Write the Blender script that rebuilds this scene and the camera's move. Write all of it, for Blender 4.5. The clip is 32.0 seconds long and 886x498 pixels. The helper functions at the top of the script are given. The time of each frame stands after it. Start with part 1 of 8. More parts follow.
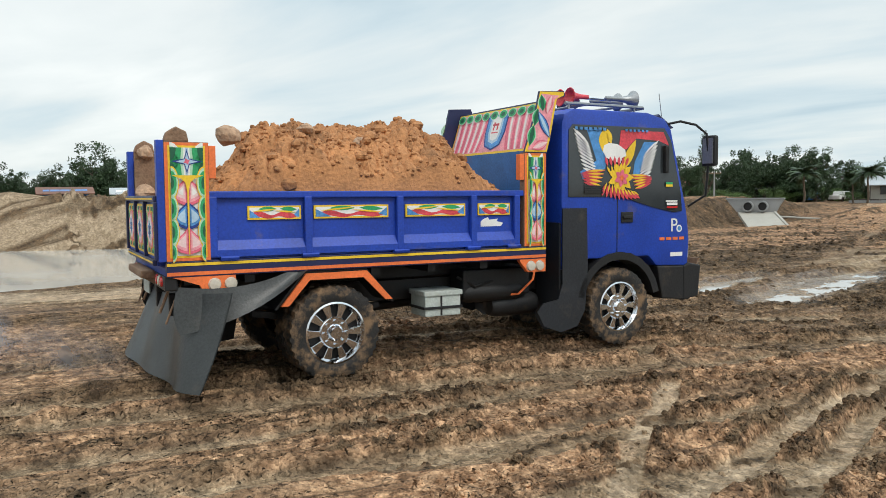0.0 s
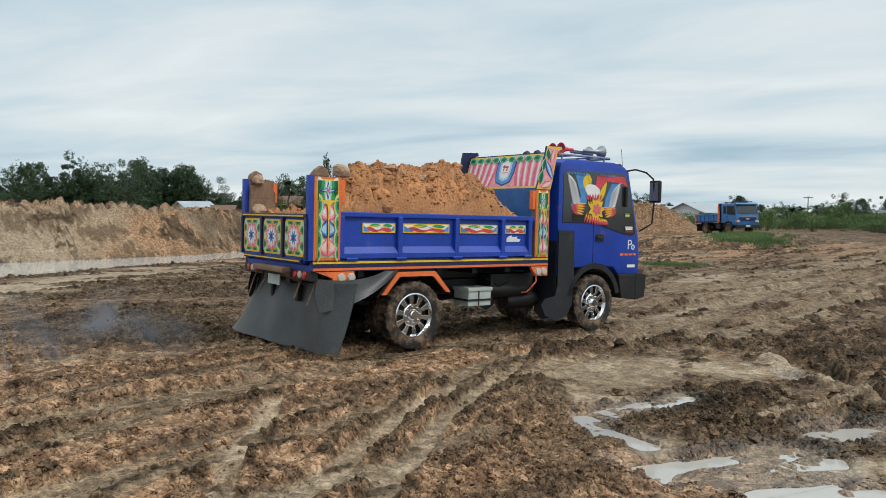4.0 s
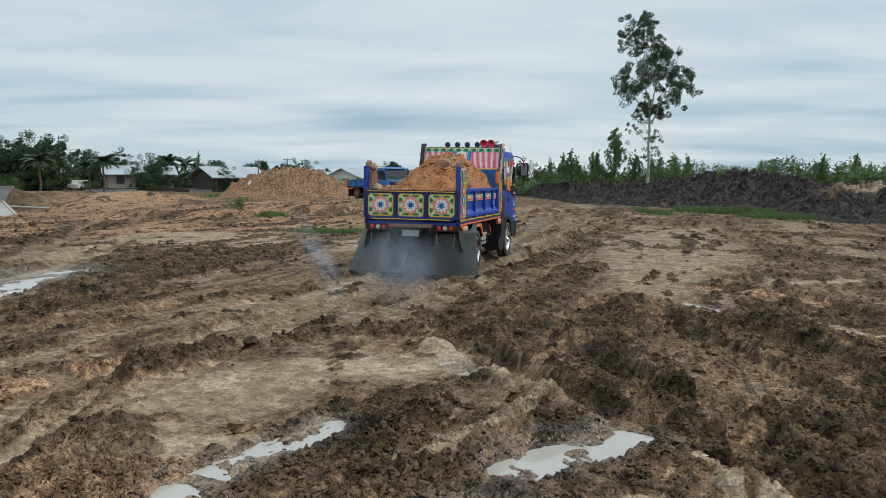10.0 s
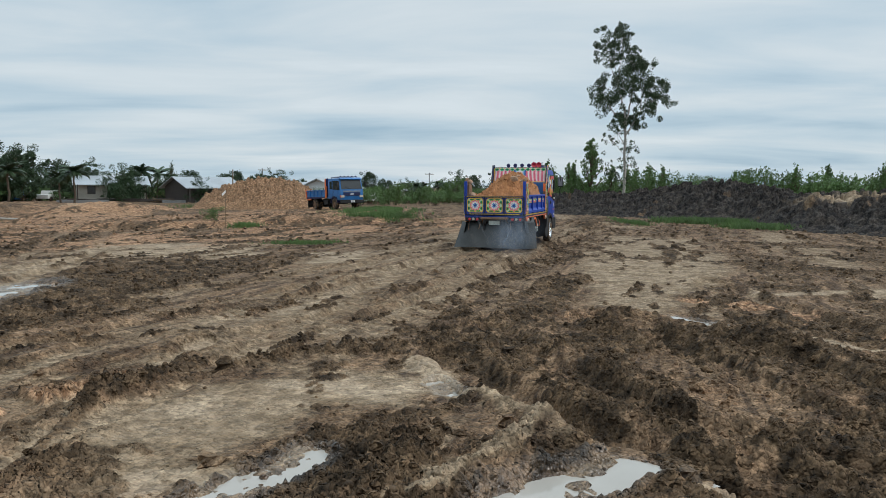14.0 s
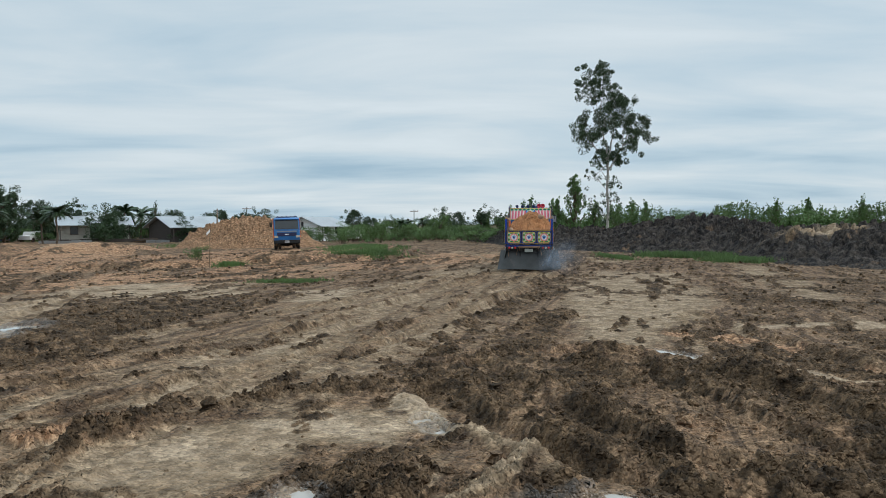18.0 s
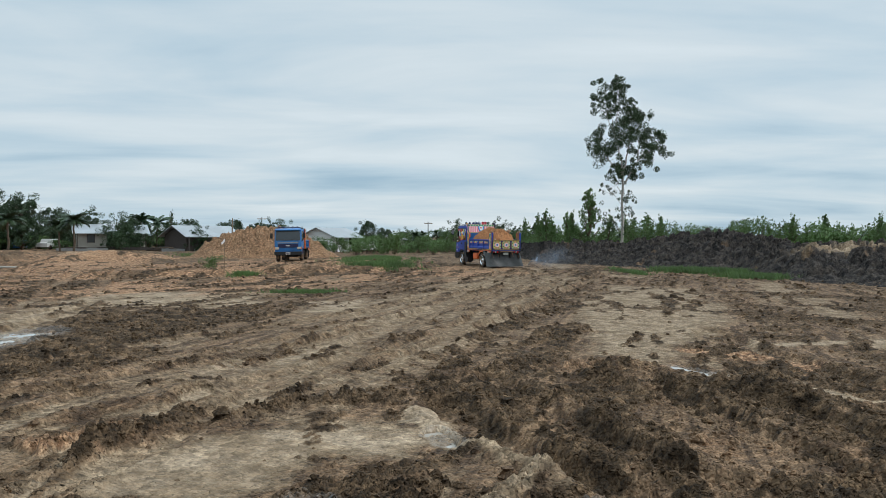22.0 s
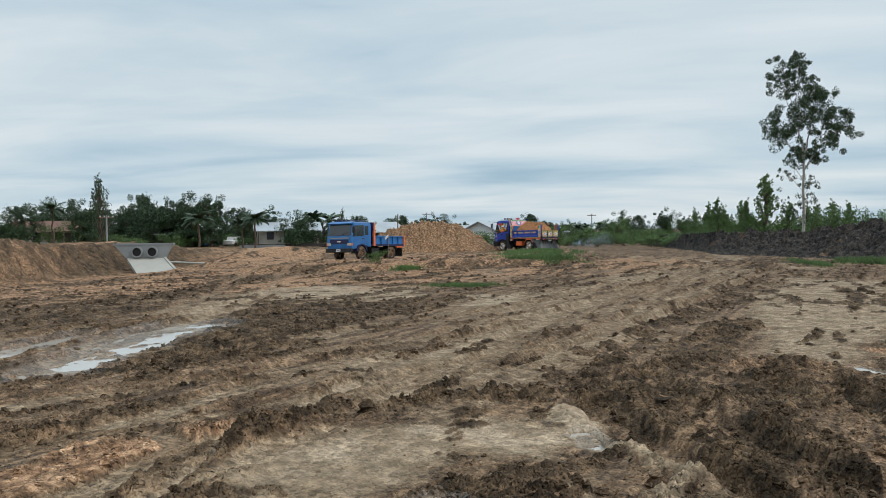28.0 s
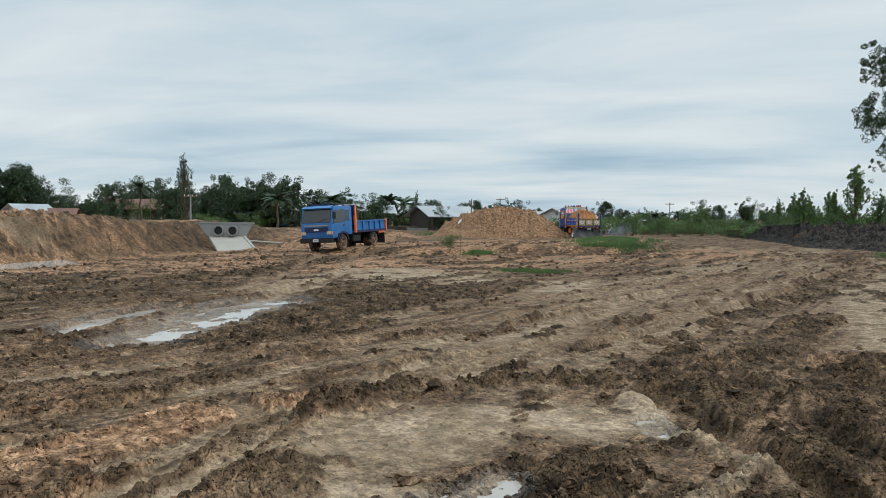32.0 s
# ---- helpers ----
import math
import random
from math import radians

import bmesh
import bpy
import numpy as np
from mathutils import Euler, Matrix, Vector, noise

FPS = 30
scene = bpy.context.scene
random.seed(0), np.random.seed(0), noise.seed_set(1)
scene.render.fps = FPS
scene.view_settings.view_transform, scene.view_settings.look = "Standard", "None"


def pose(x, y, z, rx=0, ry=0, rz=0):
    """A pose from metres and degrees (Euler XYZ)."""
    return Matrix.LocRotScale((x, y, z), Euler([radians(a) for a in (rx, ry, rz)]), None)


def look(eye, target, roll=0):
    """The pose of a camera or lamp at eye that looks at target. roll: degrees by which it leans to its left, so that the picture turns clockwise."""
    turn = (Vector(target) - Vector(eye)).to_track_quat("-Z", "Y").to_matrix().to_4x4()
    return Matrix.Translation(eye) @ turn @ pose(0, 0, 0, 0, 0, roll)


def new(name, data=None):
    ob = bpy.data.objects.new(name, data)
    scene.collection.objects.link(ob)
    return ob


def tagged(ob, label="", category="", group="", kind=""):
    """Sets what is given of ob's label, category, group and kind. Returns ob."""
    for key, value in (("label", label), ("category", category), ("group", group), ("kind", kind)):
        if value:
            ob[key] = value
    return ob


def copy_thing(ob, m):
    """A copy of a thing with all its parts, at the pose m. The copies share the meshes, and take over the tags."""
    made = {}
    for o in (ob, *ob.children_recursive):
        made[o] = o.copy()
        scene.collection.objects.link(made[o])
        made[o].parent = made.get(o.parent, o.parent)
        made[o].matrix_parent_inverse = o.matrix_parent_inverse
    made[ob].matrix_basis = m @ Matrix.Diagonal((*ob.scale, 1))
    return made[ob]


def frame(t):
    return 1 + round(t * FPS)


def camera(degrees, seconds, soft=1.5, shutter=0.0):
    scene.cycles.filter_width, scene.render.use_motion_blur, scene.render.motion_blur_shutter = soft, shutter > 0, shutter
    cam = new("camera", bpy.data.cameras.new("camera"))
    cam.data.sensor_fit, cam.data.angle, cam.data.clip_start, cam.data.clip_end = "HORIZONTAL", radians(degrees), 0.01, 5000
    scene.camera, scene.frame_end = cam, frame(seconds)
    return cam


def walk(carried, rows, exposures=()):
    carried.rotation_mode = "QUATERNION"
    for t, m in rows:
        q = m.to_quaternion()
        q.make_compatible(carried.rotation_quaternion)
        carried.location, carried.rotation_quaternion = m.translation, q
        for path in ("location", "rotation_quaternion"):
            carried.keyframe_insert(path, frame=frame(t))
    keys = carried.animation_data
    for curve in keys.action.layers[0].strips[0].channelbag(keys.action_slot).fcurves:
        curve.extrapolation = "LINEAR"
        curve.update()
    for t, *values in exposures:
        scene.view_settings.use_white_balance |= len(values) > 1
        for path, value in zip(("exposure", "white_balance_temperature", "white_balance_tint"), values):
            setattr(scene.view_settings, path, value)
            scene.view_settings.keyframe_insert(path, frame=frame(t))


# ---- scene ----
cam = camera(58.8, 32.0, soft=0.5)
PATH = [
    (0, (-0.435, -0.434, 2.065), (-0.796, 9.534, 1.343), -0.83),
    (0.5, (-0.379, -0.441, 2.066), (0.051, 9.522, 1.325), -1.15),
    (1, (-0.321, -0.436, 2.053), (0.773, 9.477, 1.327), -1.38),
    (1.5, (-0.298, -0.405, 2.057), (1.292, 9.439, 1.304), -1.04),
    (2, (-0.273, -0.406, 2.055), (1.722, 9.364, 1.309), -0.80),
    (2.5, (-0.234, -0.436, 2.076), (2.150, 9.248, 1.348), -0.77),
    (3, (-0.214, -0.445, 2.091), (2.574, 9.134, 1.415), -0.44),
    (3.5, (-0.201, -0.472, 2.085), (3.267, 8.887, 1.467), -0.19),
    (4, (-0.156, -0.443, 2.058), (4.009, 8.634, 1.546), 0.46),
    (4.5, (-0.078, -0.364, 2.041), (4.602, 8.465, 1.650), 0.69),
    (6.5, (0.300, -0.435, 2.049), (6.289, 7.549, 1.421), 0.56),
    (7, (0.548, -0.270, 2.044), (6.743, 7.556, 1.442), 0.77),
    (7.5, (0.673, -0.098, 2.009), (7.106, 7.528, 1.324), 1.08),
    (8, (0.837, 0.377, 1.974), (7.535, 7.759, 1.171), 0.79),
    (8.5, (1.045, 0.816, 1.935), (7.932, 8.015, 1.064), 0.89),
    (9, (1.402, 1.272, 1.946), (8.461, 8.304, 1.090), 0.70),
    (9.5, (1.693, 1.645, 1.930), (8.966, 8.449, 1.032), 0.30),
    (10, (2.089, 1.806, 1.922), (9.592, 8.355, 1.016), 0.20),
    (10.5, (2.329, 1.894, 1.942), (10.005, 8.229, 0.967), 0.31),
    (11, (2.326, 2.064, 1.934), (10.098, 8.281, 0.963), 0.11),
    (11.5, (2.339, 2.186, 1.931), (10.126, 8.389, 0.990), 0.21),
    (12, (2.377, 2.173, 1.932), (10.139, 8.411, 1.021), 0.41),
    (12.5, (2.406, 2.163, 1.937), (10.139, 8.443, 1.059), 0.20),
    (13, (2.393, 2.173, 1.937), (10.084, 8.507, 1.082), -0.10),
    (13.5, (2.377, 2.198, 1.925), (10.062, 8.542, 1.091), -0.10),
    (14, (2.374, 2.200, 1.923), (10.083, 8.523, 1.148), 0.20),
    (14.5, (2.362, 2.198, 1.928), (10.107, 8.486, 1.241), 0.50),
    (16.5, (2.353, 2.182, 1.934), (10.139, 8.445, 1.522), 0.60),
    (17, (2.353, 2.179, 1.924), (10.143, 8.437, 1.543), 0.10),
    (17.5, (2.338, 2.171, 1.922), (10.167, 8.384, 1.572), -0.40),
    (18, (2.346, 2.180, 1.924), (10.192, 8.372, 1.615), -0.40),
    (18.5, (2.346, 2.171, 1.926), (10.239, 8.306, 1.653), -0.20),
    (19, (2.347, 2.156, 1.929), (10.276, 8.244, 1.647), -0.20),
    (19.5, (2.348, 2.142, 1.925), (10.286, 8.216, 1.644), -0.20),
    (20, (2.358, 2.155, 1.926), (10.270, 8.265, 1.674), 0.10),
    (20.5, (2.374, 2.171, 1.921), (10.247, 8.332, 1.672), 0.20),
    (21, (2.383, 2.181, 1.924), (10.221, 8.386, 1.669), 0.30),
    (21.5, (2.367, 2.180, 1.929), (10.156, 8.447, 1.712), 0.30),
    (22, (2.347, 2.181, 1.933), (10.087, 8.511, 1.780), 0.30),
    (22.5, (2.308, 2.178, 1.936), (9.975, 8.597, 1.810), 0.50),
    (23, (2.276, 2.177, 1.941), (9.872, 8.681, 1.842), 0.70),
    (23.5, (2.275, 2.175, 1.939), (9.799, 8.762, 1.868), 0.70),
    (24, (2.295, 2.203, 1.932), (9.702, 8.921, 1.817), 0.40),
    (24.5, (2.290, 2.222, 1.917), (9.565, 9.080, 1.717), 0.30),
    (25, (2.278, 2.230, 1.921), (9.420, 9.224, 1.652), 0.19),
    (25.5, (2.276, 2.230, 1.918), (9.263, 9.379, 1.645), 0.09),
    (27.5, (2.722, 2.173, 1.912), (9.093, 9.876, 1.630), -0.63),
    (28, (2.716, 2.206, 1.916), (8.983, 9.996, 1.685), -0.63),
    (28.5, (2.711, 2.212, 1.911), (8.939, 10.033, 1.675), -0.53),
    (29, (2.738, 2.192, 1.895), (8.876, 10.081, 1.591), -0.24),
    (29.5, (2.733, 2.171, 1.901), (8.728, 10.167, 1.559), 0.16),
    (30, (2.722, 2.156, 1.901), (8.567, 10.261, 1.509), 0.15),
    (30.5, (2.702, 2.147, 1.896), (8.445, 10.323, 1.472), 0.25),
    (31, (2.684, 2.114, 1.896), (8.344, 10.347, 1.474), 0.44),
    (31.5, (2.692, 2.124, 1.889), (8.278, 10.408, 1.455), 0.54),
    (32, (2.681, 2.109, 1.892), (8.195, 10.441, 1.472), 0.64),
]
walk(cam, [(t, look(eye, target, roll)) for t, eye, target, roll in PATH],
     [(0, 0.28, 6750, 10), (2, 0.22, 6700, 10), (4, 0.10, 6550, 10), (8, 0.0, 6450, 10), (13, -0.05, 6300, 10), (23, 0.0, 6250, 9), (28, 0.0, 6350, 10), (32, 0.0, 6400, 10)])

# ---------------------------------------------------------------- light
world = bpy.data.worlds.new("overcast_sky")
scene.world = world
world.use_nodes = True
SUN_EL, SUN_ROT = radians(48), radians(135)


def link_chain(nt, *pairs):
    for a, b in pairs:
        nt.links.new(a, b)


def build_sky(nt):
    nt.nodes.clear()
    out = nt.nodes.new("ShaderNodeOutputWorld")
    bg = nt.nodes.new("ShaderNodeBackground")
    sky = nt.nodes.new("ShaderNodeTexSky")
    sky.sky_type, sky.sun_disc = "NISHITA", False
    sky.sun_elevation, sky.sun_rotation = SUN_EL, SUN_ROT
    tc = nt.nodes.new("ShaderNodeTexCoord")
    sep = nt.nodes.new("ShaderNodeSeparateXYZ")
    link_chain(nt, (tc.outputs["Generated"], sep.inputs[0]))
    # cloud deck: the direction is laid on a flat layer overhead
    add = nt.nodes.new("ShaderNodeMath"); add.operation = "ADD"; add.inputs[1].default_value = 0.11
    mx = nt.nodes.new("ShaderNodeMath"); mx.operation = "MAXIMUM"; mx.inputs[1].default_value = 0.05
    link_chain(nt, (sep.outputs["Z"], add.inputs[0]), (add.outputs[0], mx.inputs[0]))
    dx = nt.nodes.new("ShaderNodeMath"); dx.operation = "DIVIDE"
    dy = nt.nodes.new("ShaderNodeMath"); dy.operation = "DIVIDE"
    link_chain(nt, (sep.outputs["X"], dx.inputs[0]), (mx.outputs[0], dx.inputs[1]), (sep.outputs["Y"], dy.inputs[0]), (mx.outputs[0], dy.inputs[1]))
    comb = nt.nodes.new("ShaderNodeCombineXYZ")
    link_chain(nt, (dx.outputs[0], comb.inputs[0]), (dy.outputs[0], comb.inputs[1]))
    mp = nt.nodes.new("ShaderNodeMapping")
    mp.vector_type = "TEXTURE"
    mp.inputs["Rotation"].default_value = (0, 0, radians(-48))
    mp.inputs["Scale"].default_value = (1.6, 0.85, 1)
    link_chain(nt, (comb.outputs[0], mp.inputs[0]))
    n1 = nt.nodes.new("ShaderNodeTexNoise"); n1.inputs["Scale"].default_value = 0.85
    n1.inputs["Detail"].default_value = 7; n1.inputs["Roughness"].default_value = 0.52; n1.inputs["Distortion"].default_value = 0.35
    n2 = nt.nodes.new("ShaderNodeTexNoise"); n2.inputs["Scale"].default_value = 0.33; n2.inputs["Detail"].default_value = 3
    link_chain(nt, (mp.outputs[0], n1.inputs["Vector"]), (mp.outputs[0], n2.inputs["Vector"]))
    mixn = nt.nodes.new("ShaderNodeMix"); mixn.inputs[0].default_value = 0.42
    link_chain(nt, (n1.outputs["Fac"], mixn.inputs[2]), (n2.outputs["Fac"], mixn.inputs[3]))
    ramp = nt.nodes.new("ShaderNodeValToRGB")
    e = ramp.color_ramp.elements
    e[0].position, e[0].color = 0.34, (0.40, 0.555, 0.665, 1)
    e[1].position, e[1].color = 0.66, (0.89, 0.95, 0.965, 1)
    m = ramp.color_ramp.elements.new(0.44); m.color = (0.58, 0.71, 0.785, 1)
    m = ramp.color_ramp.elements.new(0.54); m.color = (0.74, 0.82, 0.85, 1)
    link_chain(nt, (mixn.outputs[0], ramp.inputs[0]))
    # thin blue where the deck breaks low over the land, from the clear sky behind
    gain = nt.nodes.new("ShaderNodeMix"); gain.data_type = "RGBA"; gain.blend_type = "MULTIPLY"; gain.inputs[0].default_value = 1
    gain.inputs[7].default_value = (0.10, 0.10, 0.10, 1)
    link_chain(nt, (sky.outputs[0], gain.inputs[6]))
    mixc = nt.nodes.new("ShaderNodeMix"); mixc.data_type = "RGBA"; mixc.inputs[0].default_value = 0.93
    link_chain(nt, (gain.outputs[2], mixc.inputs[6]), (ramp.outputs[0], mixc.inputs[7]))
    # an overcast sky grows brighter towards the zenith
    zen = nt.nodes.new("ShaderNodeMapRange"); zen.interpolation_type = "SMOOTHSTEP"
    zen.inputs[1].default_value, zen.inputs[2].default_value, zen.inputs[3].default_value, zen.inputs[4].default_value = 0.25, 0.95, 0.92, 1.62
    link_chain(nt, (sep.outputs["Z"], zen.inputs[0]), (zen.outputs[0], bg.inputs[1]))
    link_chain(nt, (mixc.outputs[2], bg.inputs[0]), (bg.outputs[0], out.inputs[0]))


build_sky(world.node_tree)
sun_data = bpy.data.lights.new("sun", "SUN")
sun_data.energy, sun_data.angle, sun_data.color = 1.25, radians(18), (1.0, 0.97, 0.92)
sun = new("sun", sun_data)
sun.matrix_world = pose(0, 0, 60, 42, 0, 45)
scene.view_settings.exposure = 0.0


# ---------------------------------------------------------------- materials
def material(name, base, rough=0.8, metal=0.0, var=0.25, scale=3.0, fine=40.0, bump=0.25, coat=0.0, dirt=None, dirt_amt=0.0, dirt_scale=2.5, rand=0.0, trans=0.0):
    m = bpy.data.materials.new(name)
    m.use_nodes = True
    nt = m.node_tree
    bs = nt.nodes["Principled BSDF"]
    tc = nt.nodes.new("ShaderNodeTexCoord")
    a = nt.nodes.new("ShaderNodeTexNoise"); a.inputs["Scale"].default_value = scale; a.inputs["Detail"].default_value = 5
    b = nt.nodes.new("ShaderNodeTexNoise"); b.inputs["Scale"].default_value = fine; b.inputs["Detail"].default_value = 4
    link_chain(nt, (tc.outputs["Object"], a.inputs["Vector"]), (tc.outputs["Object"], b.inputs["Vector"]))
    add = nt.nodes.new("ShaderNodeMath"); add.operation = "ADD"
    link_chain(nt, (a.outputs["Fac"], add.inputs[0]), (b.outputs["Fac"], add.inputs[1]))
    src = add.outputs[0]
    if rand:
        oi = nt.nodes.new("ShaderNodeObjectInfo")
        ge = nt.nodes.new("ShaderNodeNewGeometry")
        ad = nt.nodes.new("ShaderNodeMath"); ad.operation = "ADD"
        ml = nt.nodes.new("ShaderNodeMath"); ml.operation = "MULTIPLY_ADD"; ml.inputs[1].default_value = rand
        link_chain(nt, (oi.outputs["Random"], ad.inputs[0]), (ge.outputs["Random Per Island"], ad.inputs[1]), (ad.outputs[0], ml.inputs[0]), (src, ml.inputs[2]))
        src = ml.outputs[0]
    mr = nt.nodes.new("ShaderNodeMapRange")
    mr.inputs[1].default_value, mr.inputs[2].default_value = 0.65, 1.35 + rand * 2
    mr.inputs[3].default_value, mr.inputs[4].default_value = 1 - var, 1 + var
    link_chain(nt, (src, mr.inputs[0]))
    mu = nt.nodes.new("ShaderNodeMix"); mu.data_type = "RGBA"; mu.blend_type = "MULTIPLY"; mu.inputs[0].default_value = 1
    mu.inputs[6].default_value = (*base, 1)
    link_chain(nt, (mr.outputs[0], mu.inputs[7]))
    col = mu.outputs[2]
    if dirt:
        d = nt.nodes.new("ShaderNodeTexNoise"); d.inputs["Scale"].default_value = dirt_scale; d.inputs["Detail"].default_value = 9; d.inputs["Roughness"].default_value = 0.68
        link_chain(nt, (tc.outputs["Object"], d.inputs["Vector"]))
        dm = nt.nodes.new("ShaderNodeMapRange"); dm.inputs[1].default_value, dm.inputs[2].default_value = 0.62 - 0.3 * dirt_amt, 0.72 - 0.2 * dirt_amt
        dm.inputs[4].default_value = min(1, 0.35 + dirt_amt)
        link_chain(nt, (d.outputs["Fac"], dm.inputs[0]))
        dx = nt.nodes.new("ShaderNodeMix"); dx.data_type = "RGBA"; dx.inputs[7].default_value = (*dirt, 1)
        link_chain(nt, (dm.outputs[0], dx.inputs[0]), (col, dx.inputs[6]))
        col = dx.outputs[2]
        rm = nt.nodes.new("ShaderNodeMapRange"); rm.inputs[3].default_value, rm.inputs[4].default_value = rough, 0.9
        link_chain(nt, (dm.outputs[0], rm.inputs[0]), (rm.outputs[0], bs.inputs["Roughness"]))
    else:
        rm = nt.nodes.new("ShaderNodeMapRange"); rm.inputs[1].default_value, rm.inputs[2].default_value = 0.3, 0.7
        rm.inputs[3].default_value, rm.inputs[4].default_value = max(0.02, rough - 0.08), min(1, rough + 0.08)
        link_chain(nt, (a.outputs["Fac"], rm.inputs[0]), (rm.outputs[0], bs.inputs["Roughness"]))
    link_chain(nt, (col, bs.inputs["Base Color"]))
    bs.inputs["Metallic"].default_value = metal
    bs.inputs["Coat Weight"].default_value = coat
    bs.inputs["Coat Roughness"].default_value = 0.15
    if bump:
        bp = nt.nodes.new("ShaderNodeBump"); bp.inputs["Strength"].default_value = bump; bp.inputs["Distance"].default_value = 0.02
        link_chain(nt, (b.outputs["Fac"], bp.inputs["Height"]), (bp.outputs[0], bs.inputs["Normal"]))
    if trans:
        bs.inputs["Transmission Weight"].default_value = trans
    return m


M_BLUE = material("blue_truck_paint", (0.008, 0.048, 0.36), 0.48, var=0.3, scale=2, bump=0.04, coat=0.04, dirt=(0.18, 0.14, 0.11), dirt_amt=0.06, dirt_scale=3.0)
M_BLUE2 = material("faded_blue_paint", (0.03, 0.16, 0.42), 0.4, var=0.25, scale=2, bump=0.04, dirt=(0.2, 0.13, 0.08), dirt_amt=0.12)
M_INBLUE = material("worn_light_blue_paint", (0.02, 0.12, 0.36), 0.45, var=0.35, scale=3, bump=0.05, dirt=(0.16, 0.10, 0.06), dirt_amt=0.1)
M_ORANGE = material("orange_paint", (0.78, 0.17, 0.045), 0.5, var=0.2, bump=0.05, dirt=(0.2, 0.13, 0.08), dirt_amt=0.08)
M_YELLOW = material("yellow_paint", (0.80, 0.52, 0.03), 0.5, var=0.15, bump=0.04, dirt=(0.2, 0.13, 0.08), dirt_amt=0.04)
M_RED = material("red_paint", (0.62, 0.06, 0.08), 0.45, var=0.4, scale=7, bump=0.04)
M_PINK = material("pink_paint", (0.78, 0.31, 0.36), 0.5, var=0.3, scale=7, bump=0.04)
M_WHITE = material("white_paint", (0.78, 0.77, 0.75), 0.5, var=0.1, bump=0.04)
M_GREEN = material("green_paint", (0.02, 0.33, 0.12), 0.5, var=0.25, bump=0.04)
M_SKY = material("light_blue_paint", (0.07, 0.25, 0.55), 0.5, var=0.4, scale=7, bump=0.04)
M_BLUSH = material("pale_pink_paint", (0.80, 0.57, 0.57), 0.5, var=0.15, scale=7, bump=0.04)
M_DKGREEN = material("dark_green_paint", (0.008, 0.10, 0.05), 0.5, var=0.2, bump=0.04)
M_MINT = material("pale_green_paint", (0.42, 0.66, 0.48), 0.5, var=0.15, bump=0.04)
M_DEEP = material("deep_blue_paint", (0.012, 0.045, 0.24), 0.5, var=0.25, scale=7, bump=0.04)
M_ICE = material("pale_blue_paint", (0.40, 0.56, 0.70), 0.5, var=0.15, scale=7, bump=0.04)
M_NAVY = material("dark_navy_paint", (0.012, 0.016, 0.07), 0.45, var=0.2, bump=0.04)
M_BLACK = material("black_steel", (0.009, 0.009, 0.010), 0.55, var=0.4, bump=0.15, dirt=(0.10, 0.07, 0.045), dirt_amt=0.08)
M_FLAP = material("dusty_rubber_sheet", (0.030, 0.033, 0.033), 0.42, var=0.5, scale=2.6, bump=0.12, dirt=(0.11, 0.095, 0.08), dirt_amt=0.16, dirt_scale=1.8)
M_TYRE = material("muddy_tyre_rubber", (0.016, 0.015, 0.014), 0.75, var=0.3, bump=0.4, dirt=(0.25, 0.155, 0.085), dirt_amt=0.52, dirt_scale=4)
M_CHROME = material("chrome", (0.75, 0.76, 0.78), 0.14, metal=1.0, var=0.08, bump=0.02, dirt=(0.22, 0.14, 0.09), dirt_amt=0.07, dirt_scale=6)
M_STEEL = material("grey_steel", (0.30, 0.31, 0.32), 0.4, metal=0.7, var=0.25, bump=0.06)
M_RUST = material("muddy_rusty_steel", (0.22, 0.13, 0.08), 0.8, var=0.4, bump=0.4, dirt=(0.28, 0.19, 0.12), dirt_amt=0.3)
M_GLASS = material("dark_tinted_glass", (0.030, 0.036, 0.040), 0.06, var=0.1, bump=0, coat=0.5)
M_LENS = material("lamp_lens_glass", (0.55, 0.50, 0.42), 0.15, var=0.15, bump=0, coat=0.6)
M_REDLENS = material("red_lens", (0.55, 0.02, 0.02), 0.2, var=0.15, bump=0, coat=0.5)
M_LOAD = material("orange_clay_load", (0.42, 0.195, 0.082), 0.95, var=0.65, scale=3.2, fine=26, bump=1.0, rand=0.30)
M_RUBBER = material("black_rubber_sheet", (0.014, 0.016, 0.020), 0.5, var=0.4, scale=2.2, bump=0.1, dirt=(0.10, 0.08, 0.065), dirt_amt=0.08, dirt_scale=2.0)
M_ROSE = material("rose_paint", (0.70, 0.13, 0.20), 0.5, var=0.3, scale=7, bump=0.04)
M_LUMP = material("dry_clay_lump", (0.40, 0.26, 0.17), 0.95, var=0.4, scale=5, fine=30, bump=0.9)
M_BATT = material("grey_plastic_box", (0.42, 0.46, 0.43), 0.55, var=0.25, bump=0.08, dirt=(0.2, 0.14, 0.09), dirt_amt=0.12)
M_CONC = material("pale_concrete", (0.39, 0.375, 0.335), 0.85, var=0.14, scale=1.2, bump=0.3, dirt=(0.30, 0.22, 0.15), dirt_amt=0.12, dirt_scale=1.2)
M_CONC2 = material("grey_concrete", (0.27, 0.275, 0.275), 0.85, var=0.16, scale=1.2, bump=0.3)
M_ROOF = material("weathered_metal_roof", (0.42, 0.45, 0.47), 0.5, metal=0.3, var=0.2, scale=0.6, bump=0.05)
M_ROOF2 = material("rusty_red_roof", (0.17, 0.085, 0.06), 0.75, var=0.35, scale=0.8, bump=0.1)
M_WALL = material("aged_plaster_wall", (0.42, 0.40, 0.35), 0.9, var=0.22, scale=0.7, bump=0.2)
